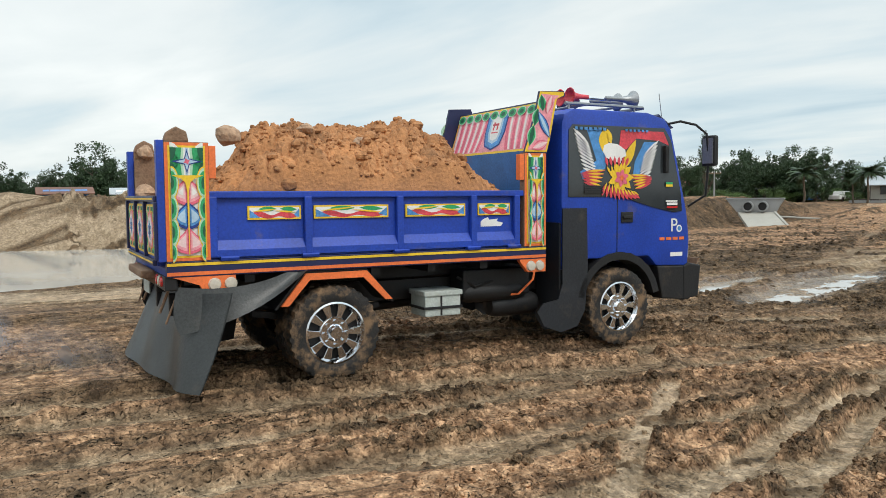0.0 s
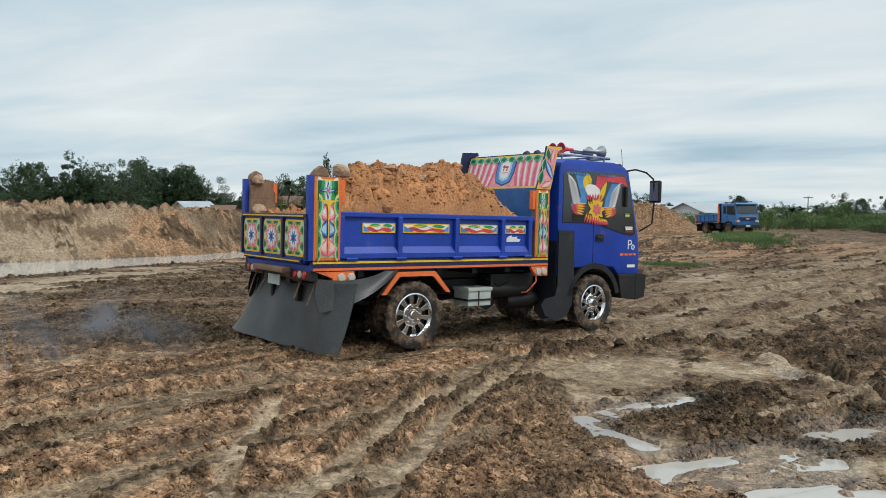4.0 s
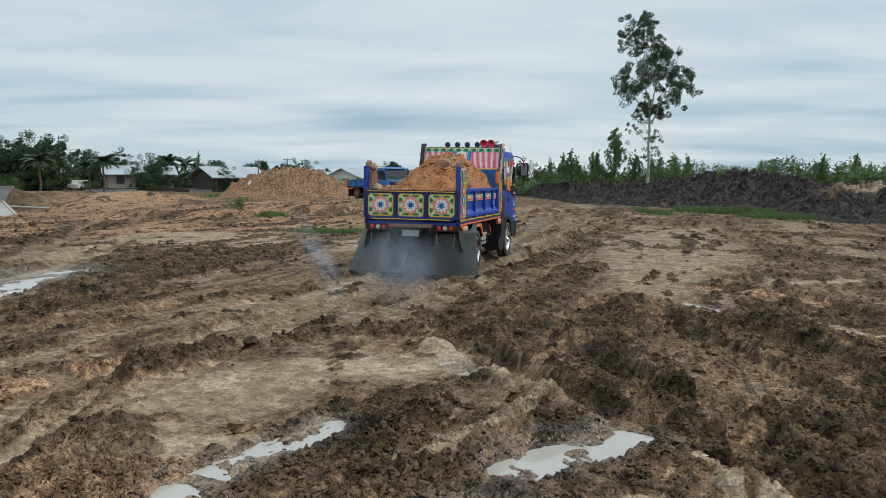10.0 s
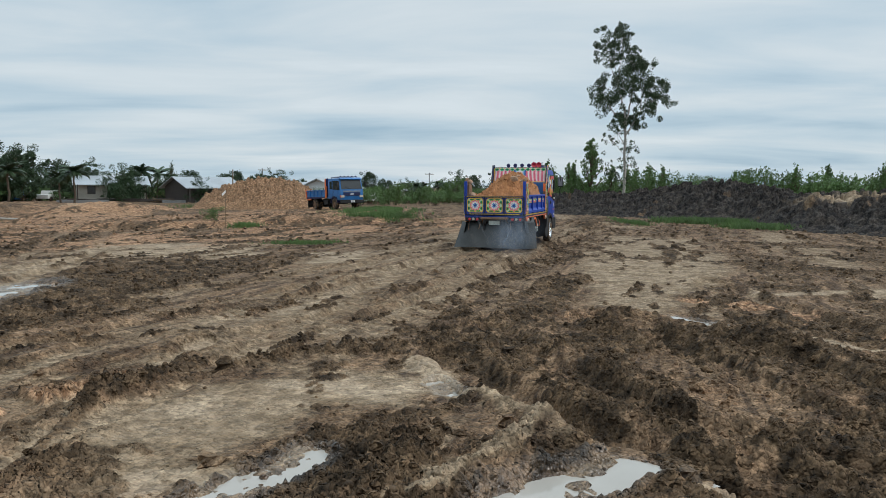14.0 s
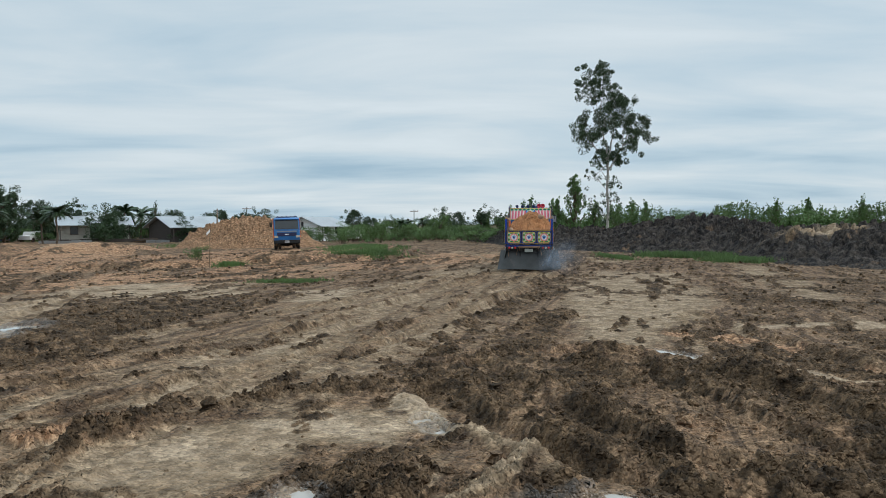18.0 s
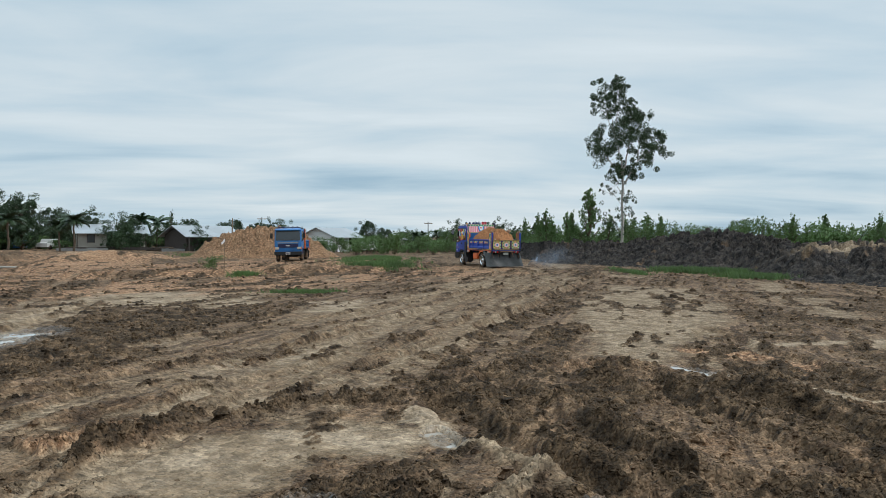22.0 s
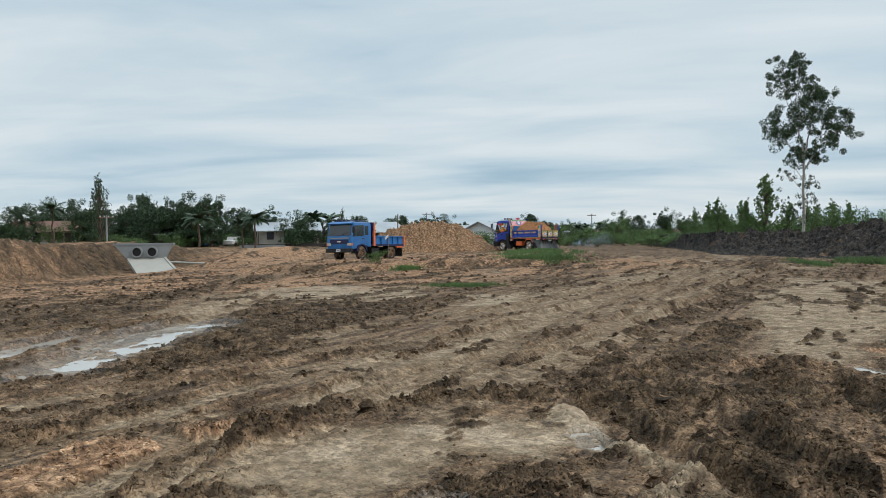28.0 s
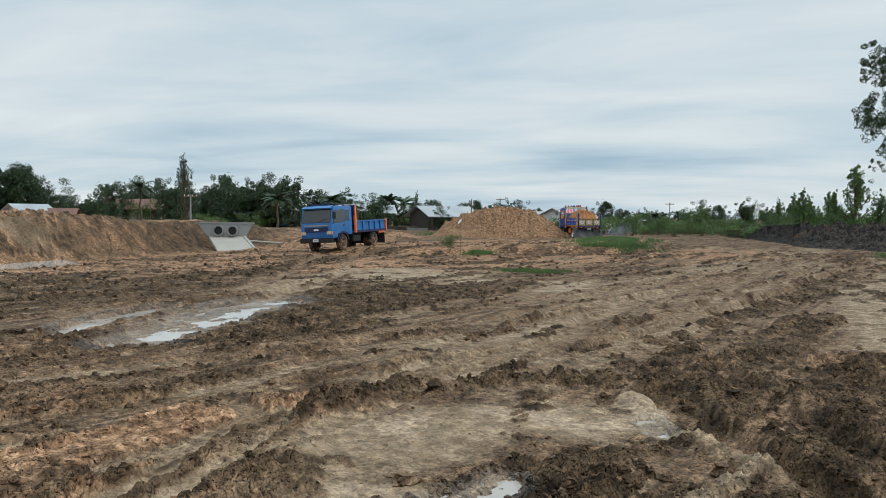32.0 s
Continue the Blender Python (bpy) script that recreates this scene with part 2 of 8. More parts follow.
M_WALL2 = material("white_plaster_wall", (0.72, 0.74, 0.75), 0.85, var=0.12, scale=0.7, bump=0.1)
M_DARKWOOD = material("dark_timber", (0.06, 0.05, 0.045), 0.9, var=0.35, scale=1.5, bump=0.2)
M_WOOD = material("weathered_wood", (0.20, 0.14, 0.09), 0.9, var=0.35, scale=3, bump=0.3)
M_BARK = material("pale_smooth_bark", (0.36, 0.34, 0.30), 0.85, var=0.3, scale=1.2, fine=14, bump=0.35)
M_BARK2 = material("brown_bark", (0.12, 0.09, 0.065), 0.95, var=0.35, scale=2, bump=0.5)
M_LEAF = material("eucalyptus_leaves", (0.040, 0.072, 0.028), 0.6, var=0.45, scale=0.5, fine=3, bump=0, rand=0.35)
M_LEAFD = material("dark_green_leaves", (0.036, 0.070, 0.026), 0.6, var=0.5, scale=0.3, fine=2, bump=0, rand=0.35)
M_LEAFL = material("fresh_green_leaves", (0.105, 0.185, 0.052), 0.6, var=0.45, scale=0.4, fine=3, bump=0, rand=0.35)
M_PALM = material("palm_fronds", (0.034, 0.064, 0.025), 0.55, var=0.45, scale=0.6, bump=0, rand=0.35)
M_GRASS = material("green_grass", (0.075, 0.135, 0.032), 0.7, var=0.5, scale=0.4, fine=2, bump=0, rand=0.4)



def soil_material(name, mud=((0.046, 0.030, 0.017), (0.156, 0.101, 0.058))):
    """Wet soil: brown, with the shares of dark mud, pale crust and orange clay from the attribute 'soil' and the wetness from its alpha."""
    m = bpy.data.materials.new(name)
    m.use_nodes = True
    nt = m.node_tree
    bs = nt.nodes["Principled BSDF"]
    at = nt.nodes.new("ShaderNodeAttribute"); at.attribute_name = "soil"
    sep = nt.nodes.new("ShaderNodeSeparateColor")
    link_chain(nt, (at.outputs["Color"], sep.inputs[0]))
    tc = nt.nodes.new("ShaderNodeTexCoord")

    def noi(scale, detail=6, rough=0.6):
        n = nt.nodes.new("ShaderNodeTexNoise"); n.inputs["Scale"].default_value = scale; n.inputs["Detail"].default_value = detail; n.inputs["Roughness"].default_value = rough
        link_chain(nt, (tc.outputs["Object"], n.inputs["Vector"]))
        return n.outputs["Fac"]

    big, mid = noi(0.35, 6, 0.6), noi(2.6, 5, 0.6)

    def mixc(fac, a, b, kind="MIX"):
        x = nt.nodes.new("ShaderNodeMix"); x.data_type = "RGBA"; x.blend_type = kind
        if isinstance(fac, float):
            x.inputs[0].default_value = fac
        else:
            link_chain(nt, (fac, x.inputs[0]))
        for k, v in ((6, a), (7, b)):
            if isinstance(v, tuple):
                x.inputs[k].default_value = (*v, 1)
            else:
                link_chain(nt, (v, x.inputs[k]))
        return x.outputs[2]

    def mrange(v, a, b, c=0.0, d=1.0):
        x = nt.nodes.new("ShaderNodeMapRange")
        for k, q in zip((1, 2, 3, 4), (a, b, c, d)):
            x.inputs[k].default_value = q
        link_chain(nt, (v, x.inputs[0]))
        return x.outputs[0]

    def drawn(scale, sx, sy, turn):
        """noise drawn out along the way that the trucks take"""
        mp = nt.nodes.new("ShaderNodeMapping")
        mp.vector_type = "TEXTURE"
        mp.inputs["Rotation"].default_value, mp.inputs["Scale"].default_value = (0, 0, radians(turn)), (1 / sx, 1 / sy, 1)
        n = nt.nodes.new("ShaderNodeTexNoise"); n.inputs["Scale"].default_value = scale; n.inputs["Detail"].default_value = 3; n.inputs["Roughness"].default_value = 0.6; n.inputs["Distortion"].default_value = 0.4
        link_chain(nt, (tc.outputs["Object"], mp.inputs[0]), (mp.outputs[0], n.inputs["Vector"]))
        return n.outputs["Fac"]

    def edge(share, lo=0.70, hi=1.02):
        """share broken up by noise, so that patches have ragged borders"""
        x = nt.nodes.new("ShaderNodeMath"); x.operation = "MULTIPLY_ADD"; x.inputs[1].default_value = 0.95
        link_chain(nt, (frac, x.inputs[0]), (share, x.inputs[2]))
        return mrange(x.outputs[0], lo, hi)

    def crumbs(scale):
        """rounded crumbs of soil, pushed out of round"""
        w = nt.nodes.new("ShaderNodeTexNoise"); w.inputs["Scale"].default_value = scale * 0.7; w.inputs["Detail"].default_value = 2
        wm = nt.nodes.new("ShaderNodeMix"); wm.data_type = "RGBA"; wm.blend_type = "LINEAR_LIGHT"; wm.inputs[0].default_value = 0.5 / scale
        v = nt.nodes.new("ShaderNodeTexVoronoi"); v.feature = "F1"; v.inputs["Scale"].default_value = scale
        link_chain(nt, (tc.outputs["Object"], w.inputs["Vector"]), (tc.outputs["Object"], wm.inputs[6]), (w.outputs["Color"], wm.inputs[7]), (wm.outputs[2], v.inputs["Vector"]))
        tone = nt.nodes.new("ShaderNodeSeparateColor")
        link_chain(nt, (v.outputs["Color"], tone.inputs[0]))
        return mrange(v.outputs["Distance"], 0.0, 0.75, 1.0, 0.0), tone.outputs[0]

    frac, flecks, lines = noi(2.2, 6, 0.62), noi(7.0, 3, 0.55), drawn(2.4, 0.22, 1.5, 24)
    (coarse, tone), (fine, tint) = crumbs(11.0), crumbs(27.0)
    pale_part = sep.outputs["Green"]
    c = mixc(mrange(big, 0.38, 0.62), (0.140, 0.087, 0.050), (0.212, 0.136, 0.081))
    c = mixc(mrange(lines, 0.50, 0.60, 0.0, 0.75), c, (0.272, 0.175, 0.103))
    c = mixc(mrange(lines, 0.46, 0.40, 0.0, 0.8), c, (0.085, 0.053, 0.032))
    c = mixc(edge(pale_part, 0.62, 1.0), c, mixc(mrange(frac, 0.42, 0.58), (0.212, 0.150, 0.092), (0.285, 0.207, 0.131)))
    c = mixc(edge(pale_part, 0.95, 1.35), c, mixc(mrange(frac, 0.42, 0.58), (0.285, 0.210, 0.137), (0.395, 0.300, 0.205)))
    c = mixc(edge(sep.outputs["Blue"], 0.65, 1.2), c, mixc(mrange(flecks, 0.42, 0.60), (0.270, 0.149, 0.081), (0.425, 0.258, 0.149)))
    # scored lines left by tyres and blades along the way
    fresh = nt.nodes.new("ShaderNodeMath"); fresh.operation = "MULTIPLY"
    link_chain(nt, (mrange(drawn(3.0, 0.12, 1.7, 24), 0.44, 0.36, 0.0, 0.75), fresh.inputs[0]), (mrange(pale_part, 0.3, 0.6, 1.0, 0.0), fresh.inputs[1]))
    c = mixc(fresh.outputs[0], c, (0.080, 0.050, 0.031))
    c = mixc(edge(sep.outputs["Red"], 0.70, 1.1), c, mixc(mrange(frac, 0.40, 0.60), *mud))
    # each crumb dries to its own tone
    grainy = mrange(pale_part, 0.25, 0.9, 1.0, 0.65)
    for shade, lo, hi in ((tone, 0.70, 1.30), (tint, 0.68, 1.32), (mrange(flecks, 0.3, 0.7), 0.68, 1.32)):
        c = mixc(grainy, c, mixc(1.0, c, mrange(shade, 0.0, 1.0, lo, hi), "MULTIPLY"))
    link_chain(nt, (c, bs.inputs["Base Color"]))
    wet = at.outputs["Alpha"]
    r = nt.nodes.new("ShaderNodeMath"); r.operation = "SUBTRACT"; r.use_clamp = True
    link_chain(nt, (mrange(mid, 0.3, 0.7, 0.72, 0.95), r.inputs[0]), (mrange(wet, 0.55, 1, 0.0, 0.50), r.inputs[1]), (r.outputs[0], bs.inputs["Roughness"]))
    link_chain(nt, (mrange(wet, 0.5, 0.95, 0.18, 0.6), bs.inputs["Specular IOR Level"]))
    last = None
    rolled = mrange(pale_part, 0.2, 0.9, 1.0, 0.6)
    for height, depth in ((coarse, 0.045), (flecks, 0.05), (fine, 0.022)):
        bp = nt.nodes.new("ShaderNodeBump"); bp.inputs["Distance"].default_value = depth
        link_chain(nt, (height, bp.inputs["Height"]), (rolled, bp.inputs["Strength"]))
        if last:
            link_chain(nt, (last, bp.inputs["Normal"]))
        last = bp.outputs[0]
    link_chain(nt, (last, bs.inputs["Normal"]))
    return m


M_SOIL = soil_material("wet_soil")
M_TOPSOIL = soil_material("black_topsoil", ((0.016, 0.014, 0.014), (0.075, 0.062, 0.052)))
M_WATER = material("muddy_water", (0.42, 0.39, 0.345), 0.05, var=0.06, scale=0.4, fine=3, bump=0.02)
M_POND = material("pond_water", (0.50, 0.50, 0.475), 0.06, var=0.05, scale=0.2, fine=1.5, bump=0.05)


# ---------------------------------------------------------------- ground
def smooth(a, b, x):
    t = np.clip((x - a) / (b - a), 0, 1)
    return t * t * (3 - 2 * t)


def vnoise(x, y, seed=0):
    xi, yi = np.floor(x).astype(np.int64), np.floor(y).astype(np.int64)
    fx, fy = x - xi, y - yi
    fx, fy = fx * fx * (3 - 2 * fx), fy * fy * (3 - 2 * fy)

    def h(i, j):
        n = (i * 374761393 + j * 668265263 + seed * 974634721) & 0xFFFFFFFF
        n = ((n ^ (n >> 13)) * 1274126177) & 0xFFFFFFFF
        return ((n ^ (n >> 16)) & 0xFFFF) / 65535.0
    a, b, c, d = h(xi, yi), h(xi + 1, yi), h(xi, yi + 1), h(xi + 1, yi + 1)
    return (a * (1 - fx) + b * fx) * (1 - fy) + (c * (1 - fx) + d * fx) * fy


def turned(x, y, by):
    c, q = math.cos(by), math.sin(by)
    return x * c - y * q, x * q + y * c


def fbm(x, y, seed=0, octaves=4, gain=0.5):
    s, a, tot = 0 * x, 1.0, 0.0
    x, y = turned(x, y, 0.5 + seed)
    for k in range(octaves):
        s = s + a * (vnoise(x, y, seed + 17 * k) - 0.5)
        tot += a
        x, y = turned(x * 2.03 + 11.3, y * 2.03 + 5.7, 0.9)
        a *= gain
    return s / tot * 2


def ridged(x, y, seed=0, octaves=3):
    s, a = 0 * x, 1.0
    x, y = turned(x, y, 0.7 + seed)
    for k in range(octaves):
        s = s + a * (1 - np.abs(2 * vnoise(x, y, seed + 31 * k) - 1))
        x, y = turned(x * 2.1 + 3.1, y * 2.1 + 9.2, 0.9)
        a *= 0.5
    return s / 1.75 - 0.5


def clod_noise(x, y, seed=0):
    """Rounded clods: domes about jittered centres, with creases between them."""
    xi, yi = np.floor(x).astype(np.int64), np.floor(y).astype(np.int64)
    best = np.full(np.shape(x), 9.0)
    high = np.zeros(np.shape(x))
    for di in (-1, 0, 1):
        for dj in (-1, 0, 1):
            n = ((xi + di) * 374761393 + (yi + dj) * 668265263 + seed * 974634721) & 0xFFFFFFFF
            n = ((n ^ (n >> 13)) * 1274126177) & 0xFFFFFFFF
            n = n ^ (n >> 16)
            px, py = xi + di + (n & 255) / 255.0, yi + dj + ((n >> 8) & 255) / 255.0
            d = (px - x) ** 2 + (py - y) ** 2
            near = d < best
            best = np.where(near, d, best)
            high = np.where(near, ((n >> 16) & 255) / 255.0, high)
    return np.maximum(0, 1 - best / 0.55) * (0.35 + 0.65 * high)


def block_noise(x, y, seed=0):
    """Broken clods: flat-topped blocks of uneven height with crevices between them."""
    xi, yi = np.floor(x).astype(np.int64), np.floor(y).astype(np.int64)
    f1, f2 = np.full(np.shape(x), 9.0), np.full(np.shape(x), 9.0)
    high = np.zeros(np.shape(x))
    for di in (-1, 0, 1):
        for dj in (-1, 0, 1):
            n = ((xi + di) * 374761393 + (yi + dj) * 668265263 + seed * 974634721) & 0xFFFFFFFF
            n = ((n ^ (n >> 13)) * 1274126177) & 0xFFFFFFFF
            n = n ^ (n >> 16)
            dx, dy = xi + di + (n & 255) / 255.0 - x, yi + dj + ((n >> 8) & 255) / 255.0 - y
            d = np.hypot(dx, dy)
            near = d < f1
            f2 = np.where(near, f1, np.minimum(f2, d))
            tip = ((n >> 16) & 255) / 255.0 + 0.5 * dx * (((n >> 4) & 15) / 7.5 - 1) + 0.5 * dy * (((n >> 20) & 15) / 7.5 - 1)
            high = np.where(near, tip, high)
            f1 = np.where(near, d, f1)
    return smooth(0.0, 0.30, f2 - f1) * (0.30 + 0.70 * high)


def along(x, y, line):
    """Distance from a line of points, the side (left positive) and the length run along it."""
    best = np.full(np.shape(x), 1e9)
    side, run, done = np.zeros(np.shape(x)), np.zeros(np.shape(x)), 0.0
    for (ax, ay), (bx, by) in zip(line, line[1:]):
        ux, uy = bx - ax, by - ay
        ln = math.hypot(ux, uy)
        ux, uy = ux / ln, uy / ln
        t = np.clip((x - ax) * ux + (y - ay) * uy, 0, ln)
        px, py = x - ax - t * ux, y - ay - t * uy
        d = np.hypot(px, py)
        near = d < best
        best = np.where(near, d, best)
        side = np.where(near, np.sign(ux * py - uy * px) * d, side)
        run = np.where(near, done + t, run)
        done += ln
    return best, side, run


FOOT = ([-200, -80, -29, -5, 6, 13, 20, 28, 36, 60, 200], [30, 40, 46, 49, 53, 60, 68.5, 74.3, 78, 98, 240])
SHORE = ([-200, -60, -30, -16, 0, 6, 12, 20, 28, 36, 60, 200], [5, 14, 20, 24.5, 40, 45.5, 53.5, 64, 71, 76, 96, 238])
RISE = [(-9, 5.8), (-2.5, 8.85), (2, 10.9), (8, 12)]
SCARP = [(20.5, 47), (22.5, 43.5), (25, 41), (31, 38.8), (38, 36.5), (44, 37), (52, 44)]


def foot(x):
    """The bank's foot; it steps back round the culvert."""
    return np.interp(x, *FOOT) + 3.6 * np.exp(-((x - 25.9) / 2.5) ** 4)


def macro(x, y):
    """The lie of the land, without its clods and ruts."""
    x, y = np.asarray(x, float), np.asarray(y, float)
    z = -0.04 - 0.16 * smooth(-2, 8, x) - 0.14 * smooth(8, 22, x) - 0.18 * np.exp(-((x - 17) ** 2 + (y - 6) ** 2) / 60)
    z = z + 0.14 * smooth(44, 70, np.hypot(x, y))
    z = z + 0.12 * np.exp(-(along(x, y, RISE)[0] / 2.6) ** 2)
    d, side, run = along(x, y, SCARP)
    z = z + 0.34 * smooth(-0.5, 0.7, side) * smooth(16, 6, d) * smooth(0, 6, run)
    ys, yf = np.interp(x, *SHORE), foot(x)
    deep = np.interp(x, [-200, 4, 12, 24, 34, 40], [2.0, 1.9, 1.3, 1.35, 0.6, 0.0])
    z = z - deep * smooth(ys - np.interp(x, [-10, 8, 24, 34], [14, 12, 19, 10]), ys - np.interp(x, [0, 20], [-1, 4]), y)
    top = np.interp(x, [-60, 2, 10, 18, 27, 33, 40], [3.45, 3.3, 2.65, 2.35, 2.4, 1.2, 0.15]) + 0.25 * fbm(x * 0.25, y * 0.25, 5)
    rise = smooth(yf, yf + 5.2, y)
    z = z + top * rise
    far = smooth(20, 70, y - yf)
    return z - (top - 0.9) * far * rise * (top > 0.9)


# tracks pressed by wheels: centre line, half gauge, width, depth, lug spacing
ROAD = [(-9, 5.8), (-2.5, 8.85), (2, 10.9), (7.6, 11.8), (13.2, 13.5), (20, 16.4), (28, 19.8), (35, 22.6), (41, 27), (47, 33), (52, 39.5), (54.5, 46), (57.5, 56)]
SECOND = [(-6, 4.6), (0, 6.9), (5, 9.6), (10, 12.3), (16, 15.8), (24, 20.2), (32, 23.6), (39, 27.2), (44, 33)]
THIRD = [(-7, 9.5), (0, 12.2), (8, 14.6), (15, 16.9), (22, 19), (30, 21.5), (36, 23.8)]
TRACKS_ROAD = [
    (ROAD, 0.92, 0.52, 0.085, 0.17), (SECOND, 0.95, 0.40, 0.055, 0.20), (THIRD, 0.9, 0.36, 0.05, 0.22),
    ([(10, 10.9), (16.6, 13.4), (20.3, 14.7), (28.5, 17.9), (36.5, 21.2), (42, 24)], 0.0, 0.5, 0.12, 0.3),
    ([(14, 13), (18.6, 15.7), (28.8, 21.4), (38.5, 26.5), (48.9, 34.5)], 0.85, 0.4, 0.06, 0.3),
]
TRACKS_NEAR = [
    ([(0.4, 4.0), (1.1, 5.0), (2.1, 6.25), (3.2, 7.5), (4.4, 8.65), (5.8, 9.6), (7.6, 10.6)], 0.0, 0.25, 0.075, 0.15),
    ([(0.9, 3.6), (1.6, 4.75), (2.6, 6.1), (3.65, 7.4), (4.8, 8.6), (6.2, 9.9), (8.5, 11.4)], 0.0, 0.26, 0.085, 0.15),
    ([(0.5, 4.6), (0.8, 5.6), (1.2, 6.8), (1.7, 8.0)], 0.0, 0.22, 0.03, 0.12), ([(-3.2, 3.4), (1, 5.2), (3.4, 6.2)], 0.0, 0.36, 0.04, 0.18),
    ([(-7, 3.2), (-1, 6.2), (2, 8.2), (5, 9.9)], 0.5, 0.34, 0.06, 0.18), ([(-8, 5.2), (-3, 7.2), (1.5, 9.2)], 0.3, 0.3, 0.07, 0.2),
]
# trenches through the churned field
TRENCHES = [
    ([(15.2, 8.2), (14.5, 6.9), (13.6, 5.2), (12.3, 3.9), (10.5, 1)], 0.0, 0.75, 0.17, 0.24), ([(10.3, 8.6), (9.8, 7.9), (8.9, 6.3), (8.6, 5.5), (8.1, 4.6), (7.4, 2)], 0.0, 0.60, 0.16, 0.24),
    ([(8.2, 4.5), (8.4, 3.8), (8.6, 3.2), (9, 1)], 0.0, 0.50, 0.15, 0.2), ([(15, 9), (13.4, 6.9), (11.7, 5.3), (10.7, 3.9), (10, 1)], 0.0, 0.55, 0.12, 0.21),
    ([(12.4, 9.4), (10.5, 6.8), (9.4, 5.1), (9.1, 3.4), (9, 0)], 0.0, 0.5, 0.11, 0.2), ([(22, 9.6), (18, 6), (15, 3), (12, 0)], 0.0, 0.7, 0.10, 0.2),
]
TRACKS_FAR = [
    ([(6, 19), (10, 22), (14, 27.5), (18, 35), (22, 42), (26, 47), (33, 50.5), (42, 53), (50, 55)], 0.95, 0.5, 0.06, 0.3), ([(4.4, 15.8), (6.8, 18.6), (9.6, 21.4), (13, 25)], 0.45, 0.34, 0.07, 0.3),
]
TRACKS = TRACKS_ROAD + TRACKS_NEAR + TRENCHES + TRACKS_FAR
# soil patches: outline and share; lines and half width where the patch is a strip
DARK_FIELD = [(9.6, 9.0), (12.1, 9.9), (14.1, 10.6), (16.0, 9.2), (15.2, 7.9), (15.0, 6.4), (15.6, 4.4), (15, 1), (13, -2), (6.8, 1.6), (7.7, 4.1), (8.3, 5.2), (8.9, 6.4), (9.6, 7.6), (10.2, 8.5)]
DARK_AREAS = [(DARK_FIELD, 0.54), ([(2.0, 4.5), (3.1, 6.5), (5.0, 8.7), (5.6, 9.1), (5.1, 7.4), (4.3, 5.4), (3.6, 3.8), (2.8, 3.2)], 0.16),
              ([(7.8, 18.0), (9.8, 20.6), (13.3, 22.6), (19.3, 23.7), (17.5, 20.8), (13.4, 17.5), (11.0, 16.0), (8.2, 14.1), (6.2, 13.4)], 0.85), ([(-1.5, 14.9), (-0.5, 12.2), (1.0, 11.0), (2.2, 12.5), (2.5, 17.4), (0.4, 17.8)], 0.7),
              ([(5.3, 7.1), (7.0, 7.3), (7.2, 6.4), (6.2, 6.1), (5.4, 6.4)], 0.55)]
DARK_LINES = [([(2.6, 9.9), (4.4, 10.4), (6.2, 10.5), (8.2, 10.4)], 0.26, 0.8), ([(3.0, 11.8), (6.0, 12.2), (9.0, 12.0)], 0.22, 0.7), ([(4.6, 8.7), (5.6, 9.3), (7.0, 9.75), (8.3, 9.75), (9.9, 9.4), (11.6, 9.6)], 0.20, 1.0), ([(16.2, 13.0), (20.3, 14.4), (27.8, 17.1), (36.2, 20.5)], 0.34, 0.85), ([(23.6, 28.4), (27.4, 27.2)], 0.4, 0.9),
              ([(7.1, 14.6), (8.9, 17.4), (11.2, 20.8), (13.4, 23.0)], 0.6, 0.9), ([(4.2, 17.0), (5.2, 14.9), (7.1, 14.6)], 0.5, 0.8), ([(2, 27), (6.8, 27.3), (9.1, 27.5), (12.8, 30.4), (21.1, 39.2)], 0.9, 0.85)]
DARK_EAST = [([(18.9, 9.6), (19.1, 7.8)], 0.35, 0.9), ([(17.2, 7.0), (16.5, 5.4), (15.5, 4.2)], 0.35, 0.85), ([(26.6, 12), (26.8, 6)], 0.7, 0.75), ([(36, 13), (35, 7)], 1.0, 0.75), ([(22.4, 8.6), (22.0, 6.8)], 0.3, 0.7)]
DARK_FAR = [([(-22, 19), (-12, 21.5), (-5, 26)], 2.6, 0.6), ([(21, 24.4), (27, 26.2)], 0.4, 0.8), ([(43, 24.5), (49, 27)], 0.8, 0.9), ([(29.5, 9), (30.5, 15)], 0.5, 0.6), ([(5, 22.5), (9, 25)], 0.8, 0.7), ([(3, 20), (0, 24), (4, 30)], 1.2, 0.6),
            ([(14, 40.5), (22, 40)], 0.6, 0.6), ([(32, 37), (40, 35)], 0.6, 0.6), ([(41, 30), (46, 31)], 0.7, 0.6), ([(25, 33), (31, 30)], 0.5, 0.7)]
PALE_AREAS = [([(4.9, 8.0), (6.0, 8.9), (7.4, 9.2), (9.1, 8.7), (9.0, 7.6), (8.0, 7.1), (7.4, 7.7), (6.6, 7.4), (5.8, 7.6), (4.9, 7.2)], 0.75), ([(26.3, 15.8), (36.9, 19.8), (37.0, 15.6), (24.2, 9.6), (19.3, 8.9), (16.2, 8.3), (17.0, 10.3)], 0.62),
              ([(14.2, 25.1), (19.1, 32.8), (21.9, 27.0), (17.8, 22.3)], 0.80), ([(17.6, 19.9), (20.3, 22.6), (22.7, 22.8), (20.6, 20.5), (18.3, 19.2)], 0.9), ([(6.9, 15.5), (11.1, 24.5), (20.3, 36.4), (21.3, 35.6), (11.2, 21.6), (7.5, 15.6)], 0.75)]
